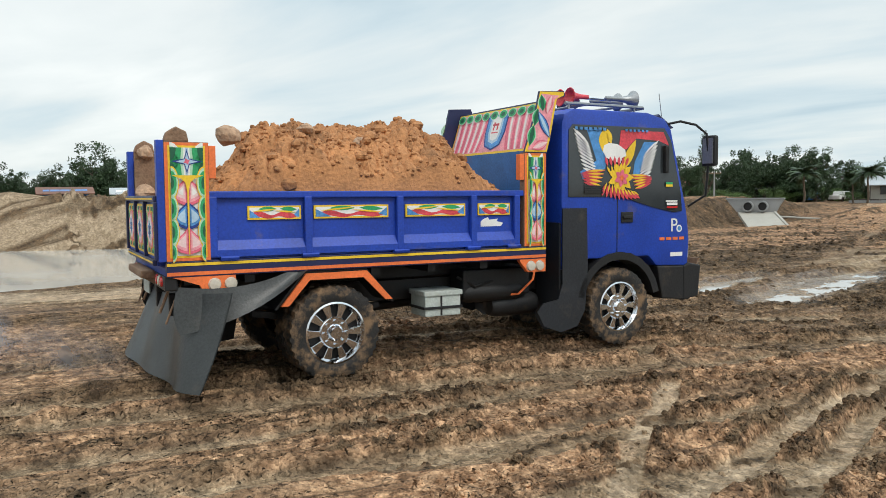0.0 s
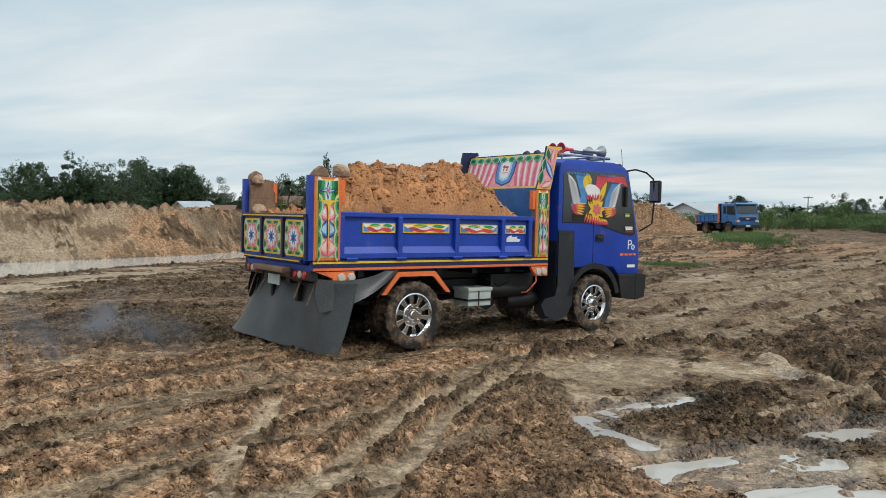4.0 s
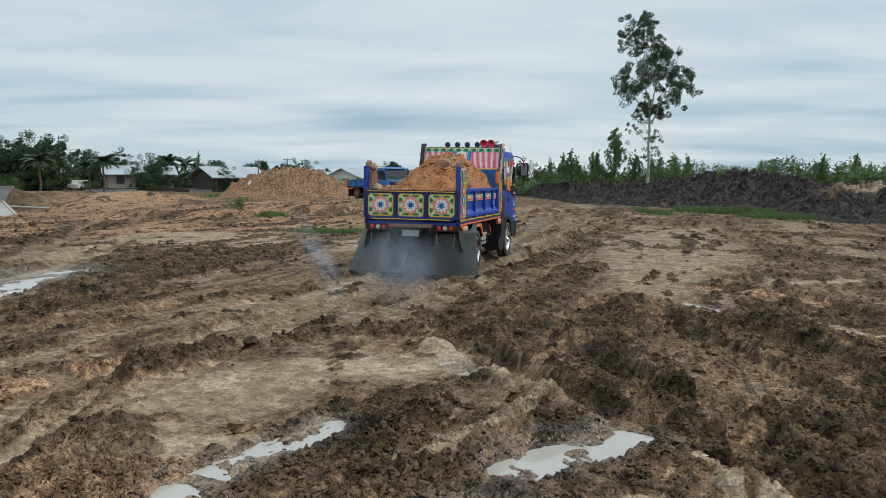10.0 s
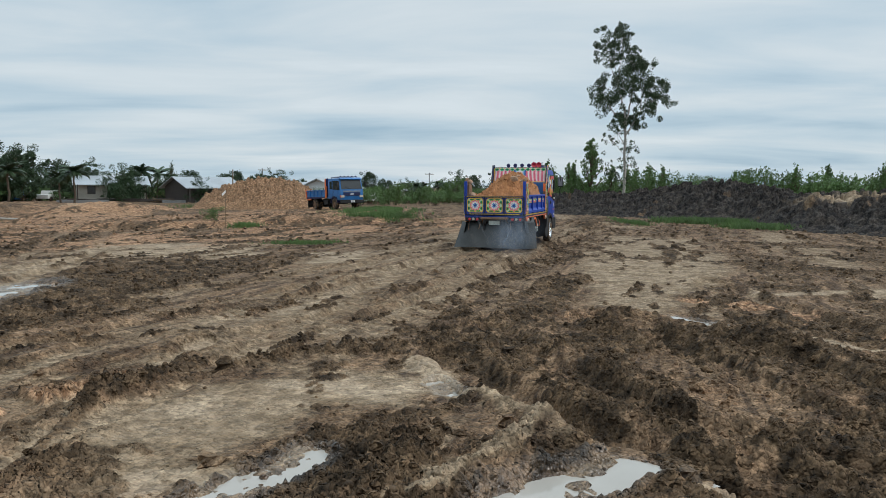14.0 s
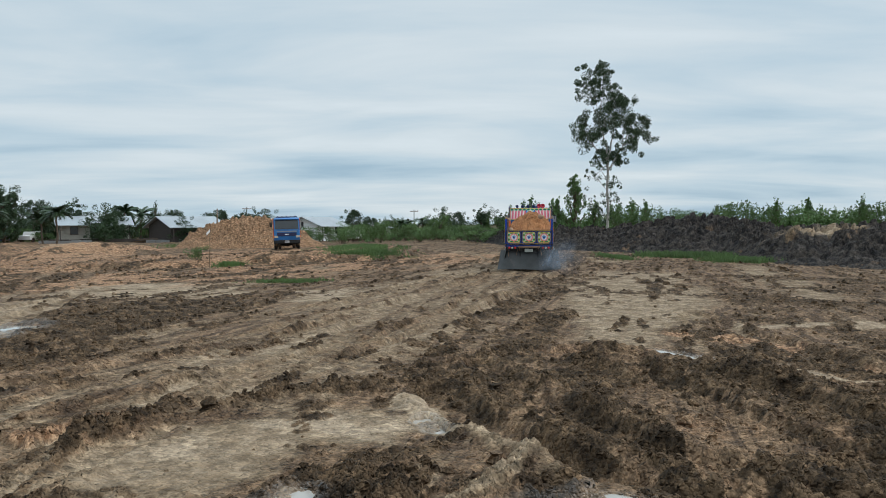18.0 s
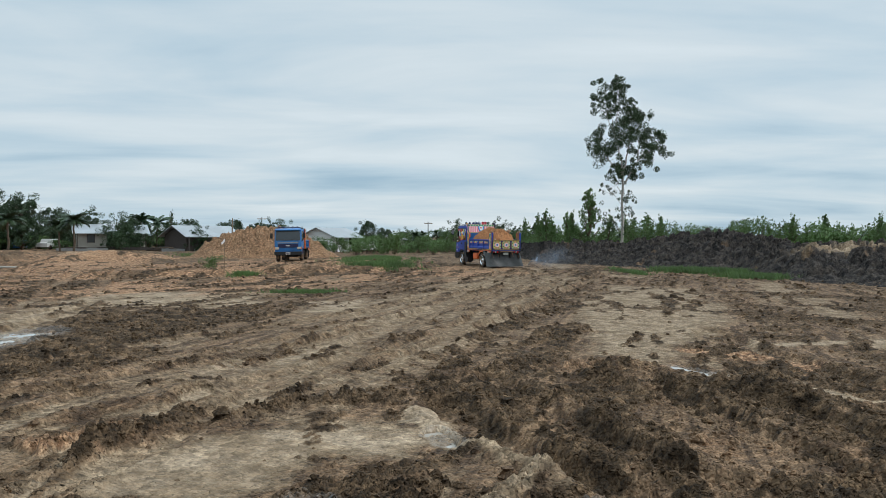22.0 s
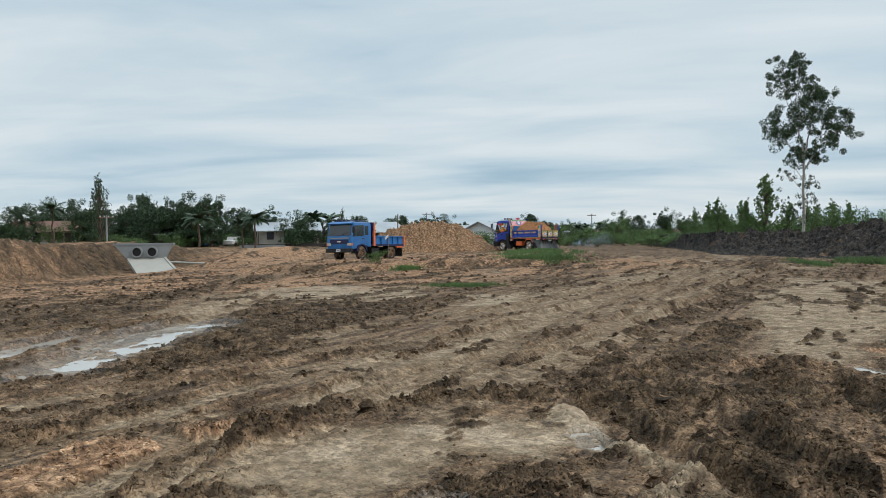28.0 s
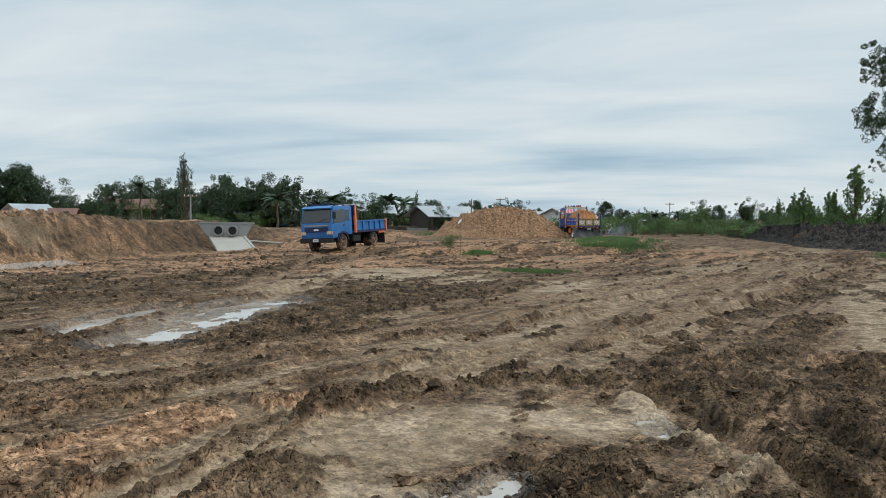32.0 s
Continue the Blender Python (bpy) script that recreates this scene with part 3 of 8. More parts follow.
PALE_LINES = [([(4.5, 7.4), (5.6, 7.1)], 0.35, 0.8), ([(20.9, 8.0), (22.6, 5.6)], 0.4, 0.85), ([(15.9, 5.8), (14.7, 4.0)], 0.22, 0.7), ([(5.9, 4.15), (6.6, 3.9), (7.2, 3.3), (7.9, 4.1)], 0.22, 0.8), ([(5.0, 5.6), (4.3, 4.9)], 0.25, 0.8), ([(8.9, 7.0), (8.4, 6.0), (7.4, 5.8), (6.3, 5.65)], 0.22, 0.55),
              ([(31, 24), (37, 27.5)], 2.2, 0.55), ([(25, 30), (33, 33)], 1.6, 0.5), ([(28, 8), (44, 15)], 1.0, 0.5), ([(9.6, 8.6), (8.8, 7.2)], 0.22, 0.9), ([(24, 46), (33, 58), (38, 70)], 0.9, 0.55)]
PALE_FAR = [([(-12, 14.5), (-7.0, 16.4), (-5.2, 17.2), (0, 24), (5, 32)], 1.3, 0.95), ([(-4, 36), (8, 46), (18, 57)], 3.5, 0.8), ([(30, 61), (36, 64)], 2.0, 0.9), ([(26, 56), (31, 58)], 1.5, 0.8), ([(44, 22), (52, 30)], 1.2, 0.5), ([(58, 36), (50, 30)], 1.0, 0.5)]
CLAY = [([(-4, 6.0), (1.0, 8.2), (4.2, 10.0)], 1.2, 0.55), ([(2.5, 9.4), (4.6, 9.8), (6.6, 9.6)], 0.4, 0.8), ([(18.6, 8.2), (18.2, 6.5), (16.9, 5.0)], 0.55, 1.0), ([(12, 36), (18.2, 43.1), (22.6, 43.5), (30.0, 40.8), (36, 38.5)], 2.2, 1.0), ([(20, 60), (27, 54), (34, 51)], 2.4, 0.8), ([(14, 62), (22, 70), (32, 74)], 3.5, 0.95),
        ([(-9, 9.5), (-4, 11.5)], 1.0, 0.6), ([(38, 46), (52, 51)], 2.0, 0.5), ([(10.4, 20.2), (12.6, 21.2)], 0.5, 0.6), ([(4.4, 5.3), (4.7, 4.9)], 0.2, 0.9), ([(0, 5), (2, 6.6)], 0.8, 0.45)]
# standing water: middle line, half width, level
POOLS = [([(4.4, 4.9), (5.0, 4.75), (5.8, 4.75)], 0.34, -0.252), ([(4.8, 4.25), (5.4, 4.2), (5.9, 4.5)], 0.26, -0.254), ([(4.9, 3.8), (5.6, 3.5), (6.3, 2.95)], 0.36, -0.256), ([(6.7, 5.05), (7.2, 5.0), (7.8, 4.8)], 0.27, -0.258), ([(4.9, 6.6), (5.7, 6.8), (6.5, 6.95)], 0.17, -0.236),
         ([(4.75, 6.5), (4.65, 6.0), (4.75, 5.6)], 0.16, -0.234), ([(5.4, 15.2), (7.2, 17.8), (8.8, 19.8), (9.9, 20.2)], 0.55, -0.285), ([(6.2, 16.2), (7.9, 17.9), (9.0, 19.2)], 0.38, -0.287), ([(4.7, 17.2), (5.8, 18.9), (7.1, 20.1)], 0.3, -0.286), ([(16.3, 8.2), (16.0, 7.4), (15.5, 6.3)], 0.15, -0.46), ([(9.1, 7.8), (8.8, 7.3)], 0.12, -0.29)]
# ridges of mud squeezed up beside the ruts: line, half width, height
RIDGES = [([(9.0, 6.9), (8.5, 5.95), (7.5, 5.75), (6.8, 5.6), (6.2, 5.5)], 0.26, 0.20), ([(12.0, 9.7), (14.0, 10.2), (15.7, 9.0), (15.3, 8.1)], 0.34, 0.14), ([(8.1, 4.5), (7.7, 3.9), (7.4, 3.4)], 0.26, 0.16), ([(14.6, 3.6), (14.6, 6.0), (13.8, 8.0)], 0.40, 0.12),
          ([(2.2, 4.6), (3.2, 6.0), (4.4, 7.3), (5.4, 8.5)], 0.28, 0.10), ([(0.4, 5.0), (1.8, 6.5), (3.4, 8.2)], 0.20, 0.08), ([(4.6, 8.7), (5.6, 9.3), (7.0, 9.75), (8.3, 9.75), (9.9, 9.4)], 0.24, 0.12), ([(5.5, 5.9), (6.6, 6.2), (7.3, 6.5)], 0.34, 0.11), ([(4.4, 5.2), (5.4, 5.2)], 0.16, 0.09),
          ([(11.2, 4.4), (12.6, 6.4), (13.9, 8.6)], 0.30, 0.10), ([(9.4, 4.4), (10.6, 6.2), (11.8, 8.2)], 0.28, 0.10)]


def within(x, y, line, reach):
    """Which places lie in the box round a line."""
    xs, ys = [p[0] for p in line], [p[1] for p in line]
    return (x > min(xs) - reach) & (x < max(xs) + reach) & (y > min(ys) - reach) & (y < max(ys) + reach)


def strips(x, y, group):
    s = np.zeros(np.shape(x))
    for line, half, power in group:
        on = within(x, y, line, half * 1.7)
        s[on] = np.maximum(s[on], power * smooth(half * 1.6, half * 0.3, along(x[on], y[on], line)[0]))
    return s


def areas(x, y, group, edge):
    s = np.zeros(np.shape(x))
    for outline, power in group:
        far_off = sum(math.hypot(a - 1.2, b - 1.0) for a, b in outline) / len(outline)
        soft = edge * (0.5 + 0.06 * far_off)
        on = within(x, y, outline, 2 * soft)
        u, v = x[on], y[on]
        ring = outline + outline[:1]
        odd = np.zeros(u.shape, bool)
        for (ax, ay), (bx, by) in zip(ring, ring[1:]):
            if ay != by:
                odd ^= ((ay > v) != (by > v)) & (u < (bx - ax) * (v - ay) / (by - ay) + ax)
        d = along(u, v, ring)[0]
        s[on] = np.maximum(s[on], power * smooth(-soft, soft, np.where(odd, d, -d)))
    return s


def ground(x, y):
    """Height and soil shares at many places at once."""
    z = macro(x, y)
    dist = np.hypot(x - 1.2, y - 1.0)
    rag = np.clip(0.5 + dist / 16, 0.5, 3.0)
    wob_x = x + rag * (0.35 * fbm(x * 0.8, y * 0.8, 3, 3) + 0.16 * fbm(x * 3.1, y * 3.1, 6, 3))
    wob_y = y + rag * (0.35 * fbm(x * 0.8 + 40, y * 0.8, 4, 3) + 0.16 * fbm(x * 3.1 + 40, y * 3.1, 7, 3))
    field_dark = np.maximum(areas(wob_x, wob_y, DARK_AREAS, 0.3), strips(wob_x, wob_y, DARK_LINES + DARK_EAST + DARK_FAR))
    pale = np.maximum(areas(wob_x, wob_y, PALE_AREAS, 0.35), strips(wob_x, wob_y, PALE_LINES + PALE_FAR))
    clay = strips(wob_x, wob_y, CLAY)
    near = smooth(70, 12, dist)
    # the churned field is drawn out along its own trenches
    comb_field = fbm((0.53 * x + 0.85 * y) * 0.38, (-0.85 * x + 0.53 * y) * 1.5, 71, 4)
    churned = areas(wob_x, wob_y, [(DARK_FIELD, 1.0)], 0.3)
    field_dark = field_dark * (1 - churned * np.clip(0.30 - 0.9 * comb_field, 0, 0.6))
    # the way that the trucks take: everything is drawn out along it
    run, off = x * math.cos(0.40) + y * math.sin(0.40), -x * math.sin(0.40) + y * math.cos(0.40)
    off = off + 0.5 * fbm(run * 0.12, off * 0.12, 9, 2)
    streak = fbm(run * 0.20, off * 2.2, 47, 4)
    # the road: rolled flat and dried paler, in bands along the way
    road = np.maximum(smooth(4.2, 1.6, along(x, y, ROAD)[0]), np.maximum(0.95 * smooth(3.6, 1.2, along(x, y, SECOND)[0]), 0.85 * smooth(3.0, 1.0, along(x, y, THIRD)[0]))) * smooth(4.5, 9.5, x)
    # rubble: churned clods with ragged borders, drawn out along the way
    grainy = 0.55 * fbm(x * 0.5 + 7, y * 0.5, 43, 3) + 0.75 * fbm(run * 0.20, off * 1.3, 49, 4) + 0.55 * fbm(x * 2.0, y * 2.0, 51, 4) + 0.35 * fbm(x * 7, y * 7, 53, 2)
    left = np.maximum(smooth(6.5, 3.5, x) * smooth(14, 11, y), 0.4 * smooth(13, 8, x) * smooth(10.5, 12.5, y) * smooth(24, 17, y))
    rubble = smooth(-0.05, 0.13, grainy + 0.75 * field_dark - 0.48 * pale - 0.24 * road + 0.22 * left - 0.17)
    # rows of clods pushed up along the way
    rows = fbm(run * 0.42, off * 2.3, 121, 4) + 0.45 * fbm(x * 2.2, y * 2.2, 123, 3)
    clumps = smooth(0.26, 0.38, rows - 0.35 * pale * smooth(14, 9, dist) + 0.10 * smooth(12, 30, dist)) * smooth(3.5, 8, dist) * (1 - 0.6 * left)
    rubble = np.maximum(rubble, clumps)
    dark = np.clip(field_dark * (0.42 + 0.58 * rubble) + (0.60 - 0.50 * left) * rubble * (1 - field_dark) + 0.28 * clumps, 0, 1) * (0.8 + 0.2 * near)
    pale = np.clip(np.maximum(pale * (1 - 0.7 * rubble * (1 - 0.5 * pale)), 0.52 * road * (1 - rubble) * (0.75 + 0.8 * streak)), 0, 1)
    pale = np.maximum(pale, 0.34 * smooth(0.05, 0.40, streak) * (1 - rubble) * (1 - field_dark))
    amp = (0.014 + 0.060 * rubble + 0.05 * clumps * smooth(8, 20, dist) + 0.035 * field_dark + 0.015 * clay) * (1 - 0.35 * pale)
    br, bo = 0.85 * run + 0.10 * fbm(x * 4, y * 4, 13, 3), 1.05 * off + 0.10 * fbm(x * 4 + 9, y * 4, 14, 3)
    crumb = 0.20 * clod_noise(br * 2.2, bo * 2.2, 11) + 0.40 * block_noise(br * 4.8, bo * 4.8, 23) + 0.42 * block_noise(br * 9.5, bo * 9.5, 29) + 0.26 * block_noise(x * 19, y * 19, 33) * smooth(26, 12, dist) + 0.30 * ridged(x * 1.1, y * 1.1, 31)
    z = z + amp * (crumb - 0.40) * 1.2 + 0.05 * fbm(x * 0.33, y * 0.33, 41, 3)
    z = z + 0.09 * churned * comb_field
    clay = np.maximum(clay, 0.25 * churned * smooth(0.0, -0.3, comb_field))
    clay = np.maximum(clay, 0.95 * smooth(-4, 6, x) * smooth(24, 33, y) * smooth(95, 75, y) * smooth(54, 46, x) * smooth(-0.45, 0.02, fbm(run * 0.15, off * 0.4, 127, 4)))
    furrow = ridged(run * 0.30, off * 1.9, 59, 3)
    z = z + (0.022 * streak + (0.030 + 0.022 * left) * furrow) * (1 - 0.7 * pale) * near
    # the dark share also rises along the low lines of the furrows
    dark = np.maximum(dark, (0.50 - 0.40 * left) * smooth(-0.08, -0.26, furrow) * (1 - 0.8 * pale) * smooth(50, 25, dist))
    clay = np.maximum(clay, 0.75 * left * (0.6 + 0.9 * fbm(run * 0.3, off * 1.5, 57, 3)))
    level_bed = macro(x, y)
    for line, gauge, width, depth, lug in TRACKS:
        on = within(x, y, line, gauge + 2.6 * width)
        if not on.any():
            continue
        u, v, r0 = x[on], y[on], rubble[on]
        d, side, s = along(wob_x[on] * 0.25 + u * 0.75, wob_y[on] * 0.25 + v * 0.75, line)
        ok = d < gauge + 2.2 * width
        q = np.abs(np.abs(side) - gauge) if gauge else d
        bed = smooth(width * 0.62, width * 0.40, q) * ok
        berm = np.exp(-((q - width * 0.82) / (width * 0.26)) ** 2) * ok
        trench = gauge == 0 and width > 0.45
        fade = (0.75 if width < 0.28 else 0.45) + (0.3 if width < 0.28 else 0.75) * vnoise(s * 0.5, side * 0.6, 77)
        tread = np.sin(2 * math.pi * (s + 0.35 * np.abs(side - gauge)) / lug) * smooth(32, 9, dist[on])
        press = bed * np.clip(fade, 0, 1)
        flat = press * (0.25 if trench else 0.85)
        z[on] = z[on] * (1 - flat) + (level_bed[on] + 0.01) * flat - depth * fade * bed + depth * 0.7 * berm * (0.5 + 0.9 * ridged(u * 6, v * 6, 91)) + bed * 0.006 * tread * fade
        if not trench:
            pale[on] = np.maximum(pale[on], (0.78 if width < 0.28 else 0.45) * press * (1 - 0.6 * field_dark[on]))
            dark[on] = dark[on] * (1 - 0.85 * press)
            clay[on] = clay[on] * (1 - 0.7 * press)
        dark[on] = np.maximum(dark[on], (0.25 + 0.6 * r0) * 0.8 * berm * np.clip(fade, 0, 1))
    lump = 0.50 + 0.5 * ridged(x * 1.7, y * 1.7, 97) + 0.5 * (crumb - 0.40)
    for line, half, height in RIDGES:
        on = within(x, y, line, 3 * half)
        z[on] += height * np.exp(-(along(wob_x[on], wob_y[on], line)[0] / half) ** 2) * lump[on]
    wet = 0.2 + 0.3 * dark
    for line, half, level in POOLS:
        on = within(x, y, line, 3.5 * half)
        if not on.any():
            continue
        u, v, z0 = x[on], y[on], z[on]
        r = along(wob_x[on] * 0.5 + u * 0.5, wob_y[on] * 0.5 + v * 0.5, line)[0] / half
        pit = smooth(1.35, 0.75, r)
        bed = level - 0.018 + 0.075 * fbm(u * 1.9, v * 1.9, 61, 4) + 0.035 * (block_noise(u * 5.5, v * 5.5, 67) - 0.4) + 0.022 * np.sin(11 * (off[on] + 0.3 * fbm(u, v, 64, 2))) + 0.02 * fbm(u * 9, v * 9, 66, 3)
        z0 = z0 * (1 - pit) + pit * bed
        z[on] = np.where((r > 1.25) & (r < 2.4), np.maximum(z0, level + 0.012), z0)
        ring = smooth(2.6, 1.0, r)
        wet[on] = np.maximum(wet[on], ring)
        dark[on] *= 1 - 0.75 * pit
        pale[on] = np.maximum(pale[on] * (1 - 0.3 * pit), 0.40 * pit)
    # worn faces of the pond bank: gullies down the slope
    yf = foot(x)
    face = smooth(yf - 1, yf + 1, y) * smooth(yf + 8, yf + 5, y) * (np.interp(x, [30, 38], [1, 0]))
    step = np.interp(x, [8, 20], [1, 0])
    on = (y > yf - 1.5) & (y < yf + 17) & (x < 40)
    u, v, f0, top0 = x[on], y[on], face[on], (step * smooth(yf + 3, yf + 6, y) * smooth(yf + 16, yf + 9, y))[on]
    z[on] += f0 * (0.30 * ridged(u * 0.5 + 0.35 * v, v * 0.3, 83) + np.interp(u, [4, 14], [1.1, 1.0]) * (0.20 * block_noise(u * 1.0, v * 0.8, 85) + 0.14 * block_noise(u * 2.4, v * 2.0, 86))) + top0 * (0.6 * block_noise(u * 0.7, v * 0.7, 88) + 0.4 * block_noise(u * 1.7, v * 1.7, 89))
    # low heaps of spoil between the bank and the road
    for cx, cy, r, h in ((27, 60.5, 3.2, 0.7), (31, 62, 2.6, 0.9), (34.5, 61, 2.4, 0.8), (38, 63, 2.2, 0.6), (24.5, 55.5, 2.6, 0.45), (20.5, 50, 1.6, 0.3), (37, 40, 1.6, 0.35), (33, 40.5, 1.5, 0.35), (41, 39.5, 2, 0.3), (47.5, 26.3, 1.6, 0.35), (44.5, 25, 1.2, 0.3)):
        z = z + h * np.exp(-((x - cx) ** 2 + (y - cy) ** 2) / (r * r)) * (0.8 + 0.5 * ridged(x * 0.9, y * 0.9, 87))
    clay = np.maximum(clay, 0.75 * smooth(yf + 3, yf + 6, y) * np.interp(x, [-40, -12, 5, 40, 60], [0.1, 0.45, 0.85, 0.9, 0.2]))
    dark = np.maximum(dark, face * (np.interp(x, [0, 14, 20], [0.08, 0.40, 0.58]) + 0.55 * ridged(x * 1.1, y * 0.3, 84) + np.interp(x, [8, 14], [0.05, 0.3]) * fbm(x * 0.4, y * 1.6, 81, 3)))
    pale = np.maximum(pale, face * np.interp(x, [0, 10, 18], [0.95, 0.6, 0.12]))
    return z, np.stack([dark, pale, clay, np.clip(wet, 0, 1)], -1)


def grid_mesh(name, verts, quads, soil=None, mat=None):
    me = bpy.data.meshes.new(name)
    me.vertices.add(len(verts))
    me.vertices.foreach_set("co", np.asarray(verts, np.float32).ravel())
    me.loops.add(len(quads) * 4)
    me.loops.foreach_set("vertex_index", np.asarray(quads, np.int32).ravel())
    me.polygons.add(len(quads))
    me.polygons.foreach_set("loop_start", np.arange(0, len(quads) * 4, 4, dtype=np.int32))
    me.polygons.foreach_set("use_smooth", np.ones(len(quads), bool))
    me.update(calc_edges=True)
    if soil is not None:
        ca = me.color_attributes.new("soil", "FLOAT_COLOR", "POINT")
        ca.data.foreach_set("color", np.asarray(soil, np.float32).ravel())
    if mat:
        me.materials.append(mat)
    return new(name, me)


def lay_ground():
    fine = np.arange(-30.0, 87.0, 0.142)
    coarse = np.arange(87.2, 330.0, 4.0)
    ang = np.radians(np.concatenate([fine, coarse]))
    r, rad = 1.4, []
    while r < 150:
        rad.append(r)
        r *= (1.0028 if r < 16 else 1.0036 if r < 55 else 1.0065) if r > 3.6 else 1.03
    while r < 4200:
        rad.append(r)
        r *= 1.12
    rad = np.array(rad)
    R, A = np.meshgrid(rad, ang, indexing="ij")
    x, y = 1.2 + R * np.sin(A), 1.0 + R * np.cos(A)
    n, k = x.shape
    z, soil = ground(x.ravel(), y.ravel())
    verts = np.stack([x.ravel(), y.ravel(), z], -1)
    i, j = np.meshgrid(np.arange(n - 1), np.arange(k), indexing="ij")
    jn = (j + 1) % k
    quads = np.stack([i * k + j, i * k + jn, (i + 1) * k + jn, (i + 1) * k + j], -1).reshape(-1, 4)[:, ::-1]
    # the middle is closed with a fan of quads
    verts = np.concatenate([verts, [[1.2, 1.0, float(z[:k].mean())]]])
    soil = np.concatenate([soil, soil[:1]])
    c = len(verts) - 1
    fan = [[c, (q + 2) % k, (q + 1) % k, q] for q in range(0, k - 1, 2)]
    quads = np.concatenate([quads, np.array(fan)[:, ::-1]])
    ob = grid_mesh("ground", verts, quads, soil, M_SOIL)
    tagged(ob, "wet brown churned mud ground with tyre ruts and clods", "ground", kind="structure")
    return ob


ground_ob = lay_ground()


def water_sheet(name, points, mat, label):
    me = bpy.data.meshes.new(name)
    me.from_pydata(points, [], [list(range(len(points)))])
    me.materials.append(mat)
    return tagged(new(name, me), label, "water", kind="structure")


water_sheet("water_pond", [(-150, 8, -1.22), (-30, 14, -1.22), (0, 33, -1.22), (11, 46, -1.22), (10, 62, -1.22), (-40, 60, -1.22), (-150, 50, -1.22)][::1], M_POND, "still grey-brown pond water below a dirt bank")
for line, half, level in POOLS:
    near_side, far_side = [], []
    for i, (px, py) in enumerate(line):
        (ax, ay), (bx, by) = line[max(0, i - 1)], line[min(len(line) - 1, i + 1)]
        ln = math.hypot(bx - ax, by - ay)
        ux, uy = (bx - ax) / ln, (by - ay) / ln
        push = (-1.5 if i == 0 else 1.5 if i == len(line) - 1 else 0) * half
        near_side.append((px + push * ux + 1.9 * half * uy, py + push * uy - 1.9 * half * ux, level))
        far_side.append((px + push * ux - 1.9 * half * uy, py + push * uy + 1.9 * half * ux, level))
    water_sheet("water_puddle", near_side + far_side[::-1], M_WATER, "shallow muddy puddle reflecting the sky")


# ---------------------------------------------------------------- mesh tools
class Shape:
    """Collects points and faces of one mesh."""

    def __init__(self):
        self.v, self.f = [], []

    def add(self, verts, faces):
        n = len(self.v)
        self.v += [tuple(p) for p in verts]
        self.f += [[n + i for i in q] for q in faces]
        return self

    def box(self, x0, x1, y0, y1, z0, z1):
        v = [(x, y, z) for x in (x0, x1) for y in (y0, y1) for z in (z0, z1)]
        return self.add(v, [(0, 1, 3, 2), (4, 6, 7, 5), (0, 4, 5, 1), (2, 3, 7, 6), (0, 2, 6, 4), (1, 5, 7, 3)])

    def prism(self, pts, axis, a, b):
        """A flat outline, given in the two other axes in order, drawn out along one axis."""
        def at(p, h):
            return {"x": (h, p[0], p[1]), "y": (p[0], h, p[1]), "z": (p[0], p[1], h)}[axis]
        n = len(pts)
        v = [at(p, a) for p in pts] + [at(p, b) for p in pts]
        return self.add(v, [list(range(n))[::-1], list(range(n, 2 * n))] + [(i, (i + 1) % n, n + (i + 1) % n, n + i) for i in range(n)])

    def lathe(self, profile, axis="y", seg=24, at=(0, 0, 0), close=False):
        """Turns (radius, height) pairs about an axis through a place."""
        v, f, n = [], [], len(profile)
        for k in range(seg):
            c, s = math.cos(k * math.tau / seg), math.sin(k * math.tau / seg)
            for r, h in profile:
                p = {"y": (r * c, h, r * s), "z": (r * c, r * s, h), "x": (h, r * c, r * s)}[axis]
                v.append((p[0] + at[0], p[1] + at[1], p[2] + at[2]))
        for k in range(seg):
            for i in range(n if close else n - 1):
                a, b = k * n + i, k * n + (i + 1) % n
                c, d = (k + 1) % seg * n + (i + 1) % n, (k + 1) % seg * n + i
                f.append((a, b, c, d))
        return self.add(v, f)

    def tube(self, path, r, seg=7, taper=None):
        v, f = [], []
        pts = [Vector(p) for p in path]
        for i, p in enumerate(pts):
            d = (pts[min(i + 1, len(pts) - 1)] - pts[max(i - 1, 0)]).normalized()
            u = d.orthogonal().normalized() if i == 0 else (u - d * u.dot(d)).normalized()
            w = d.cross(u)
            rr = r if taper is None else r + (taper - r) * i / (len(pts) - 1)
            v += [p + (u * math.cos(k * math.tau / seg) + w * math.sin(k * math.tau / seg)) * rr for k in range(seg)]
        for i in range(len(pts) - 1):
            f += [(i * seg + k, i * seg + (k + 1) % seg, (i + 1) * seg + (k + 1) % seg, (i + 1) * seg + k) for k in range(seg)]
        f += [list(range(seg))[::-1], [(len(pts) - 1) * seg + k for k in range(seg)]]
        return self.add(v, f)

    def move(self, m):
        self.v = [tuple(m @ Vector(p)) for p in self.v]
        return self


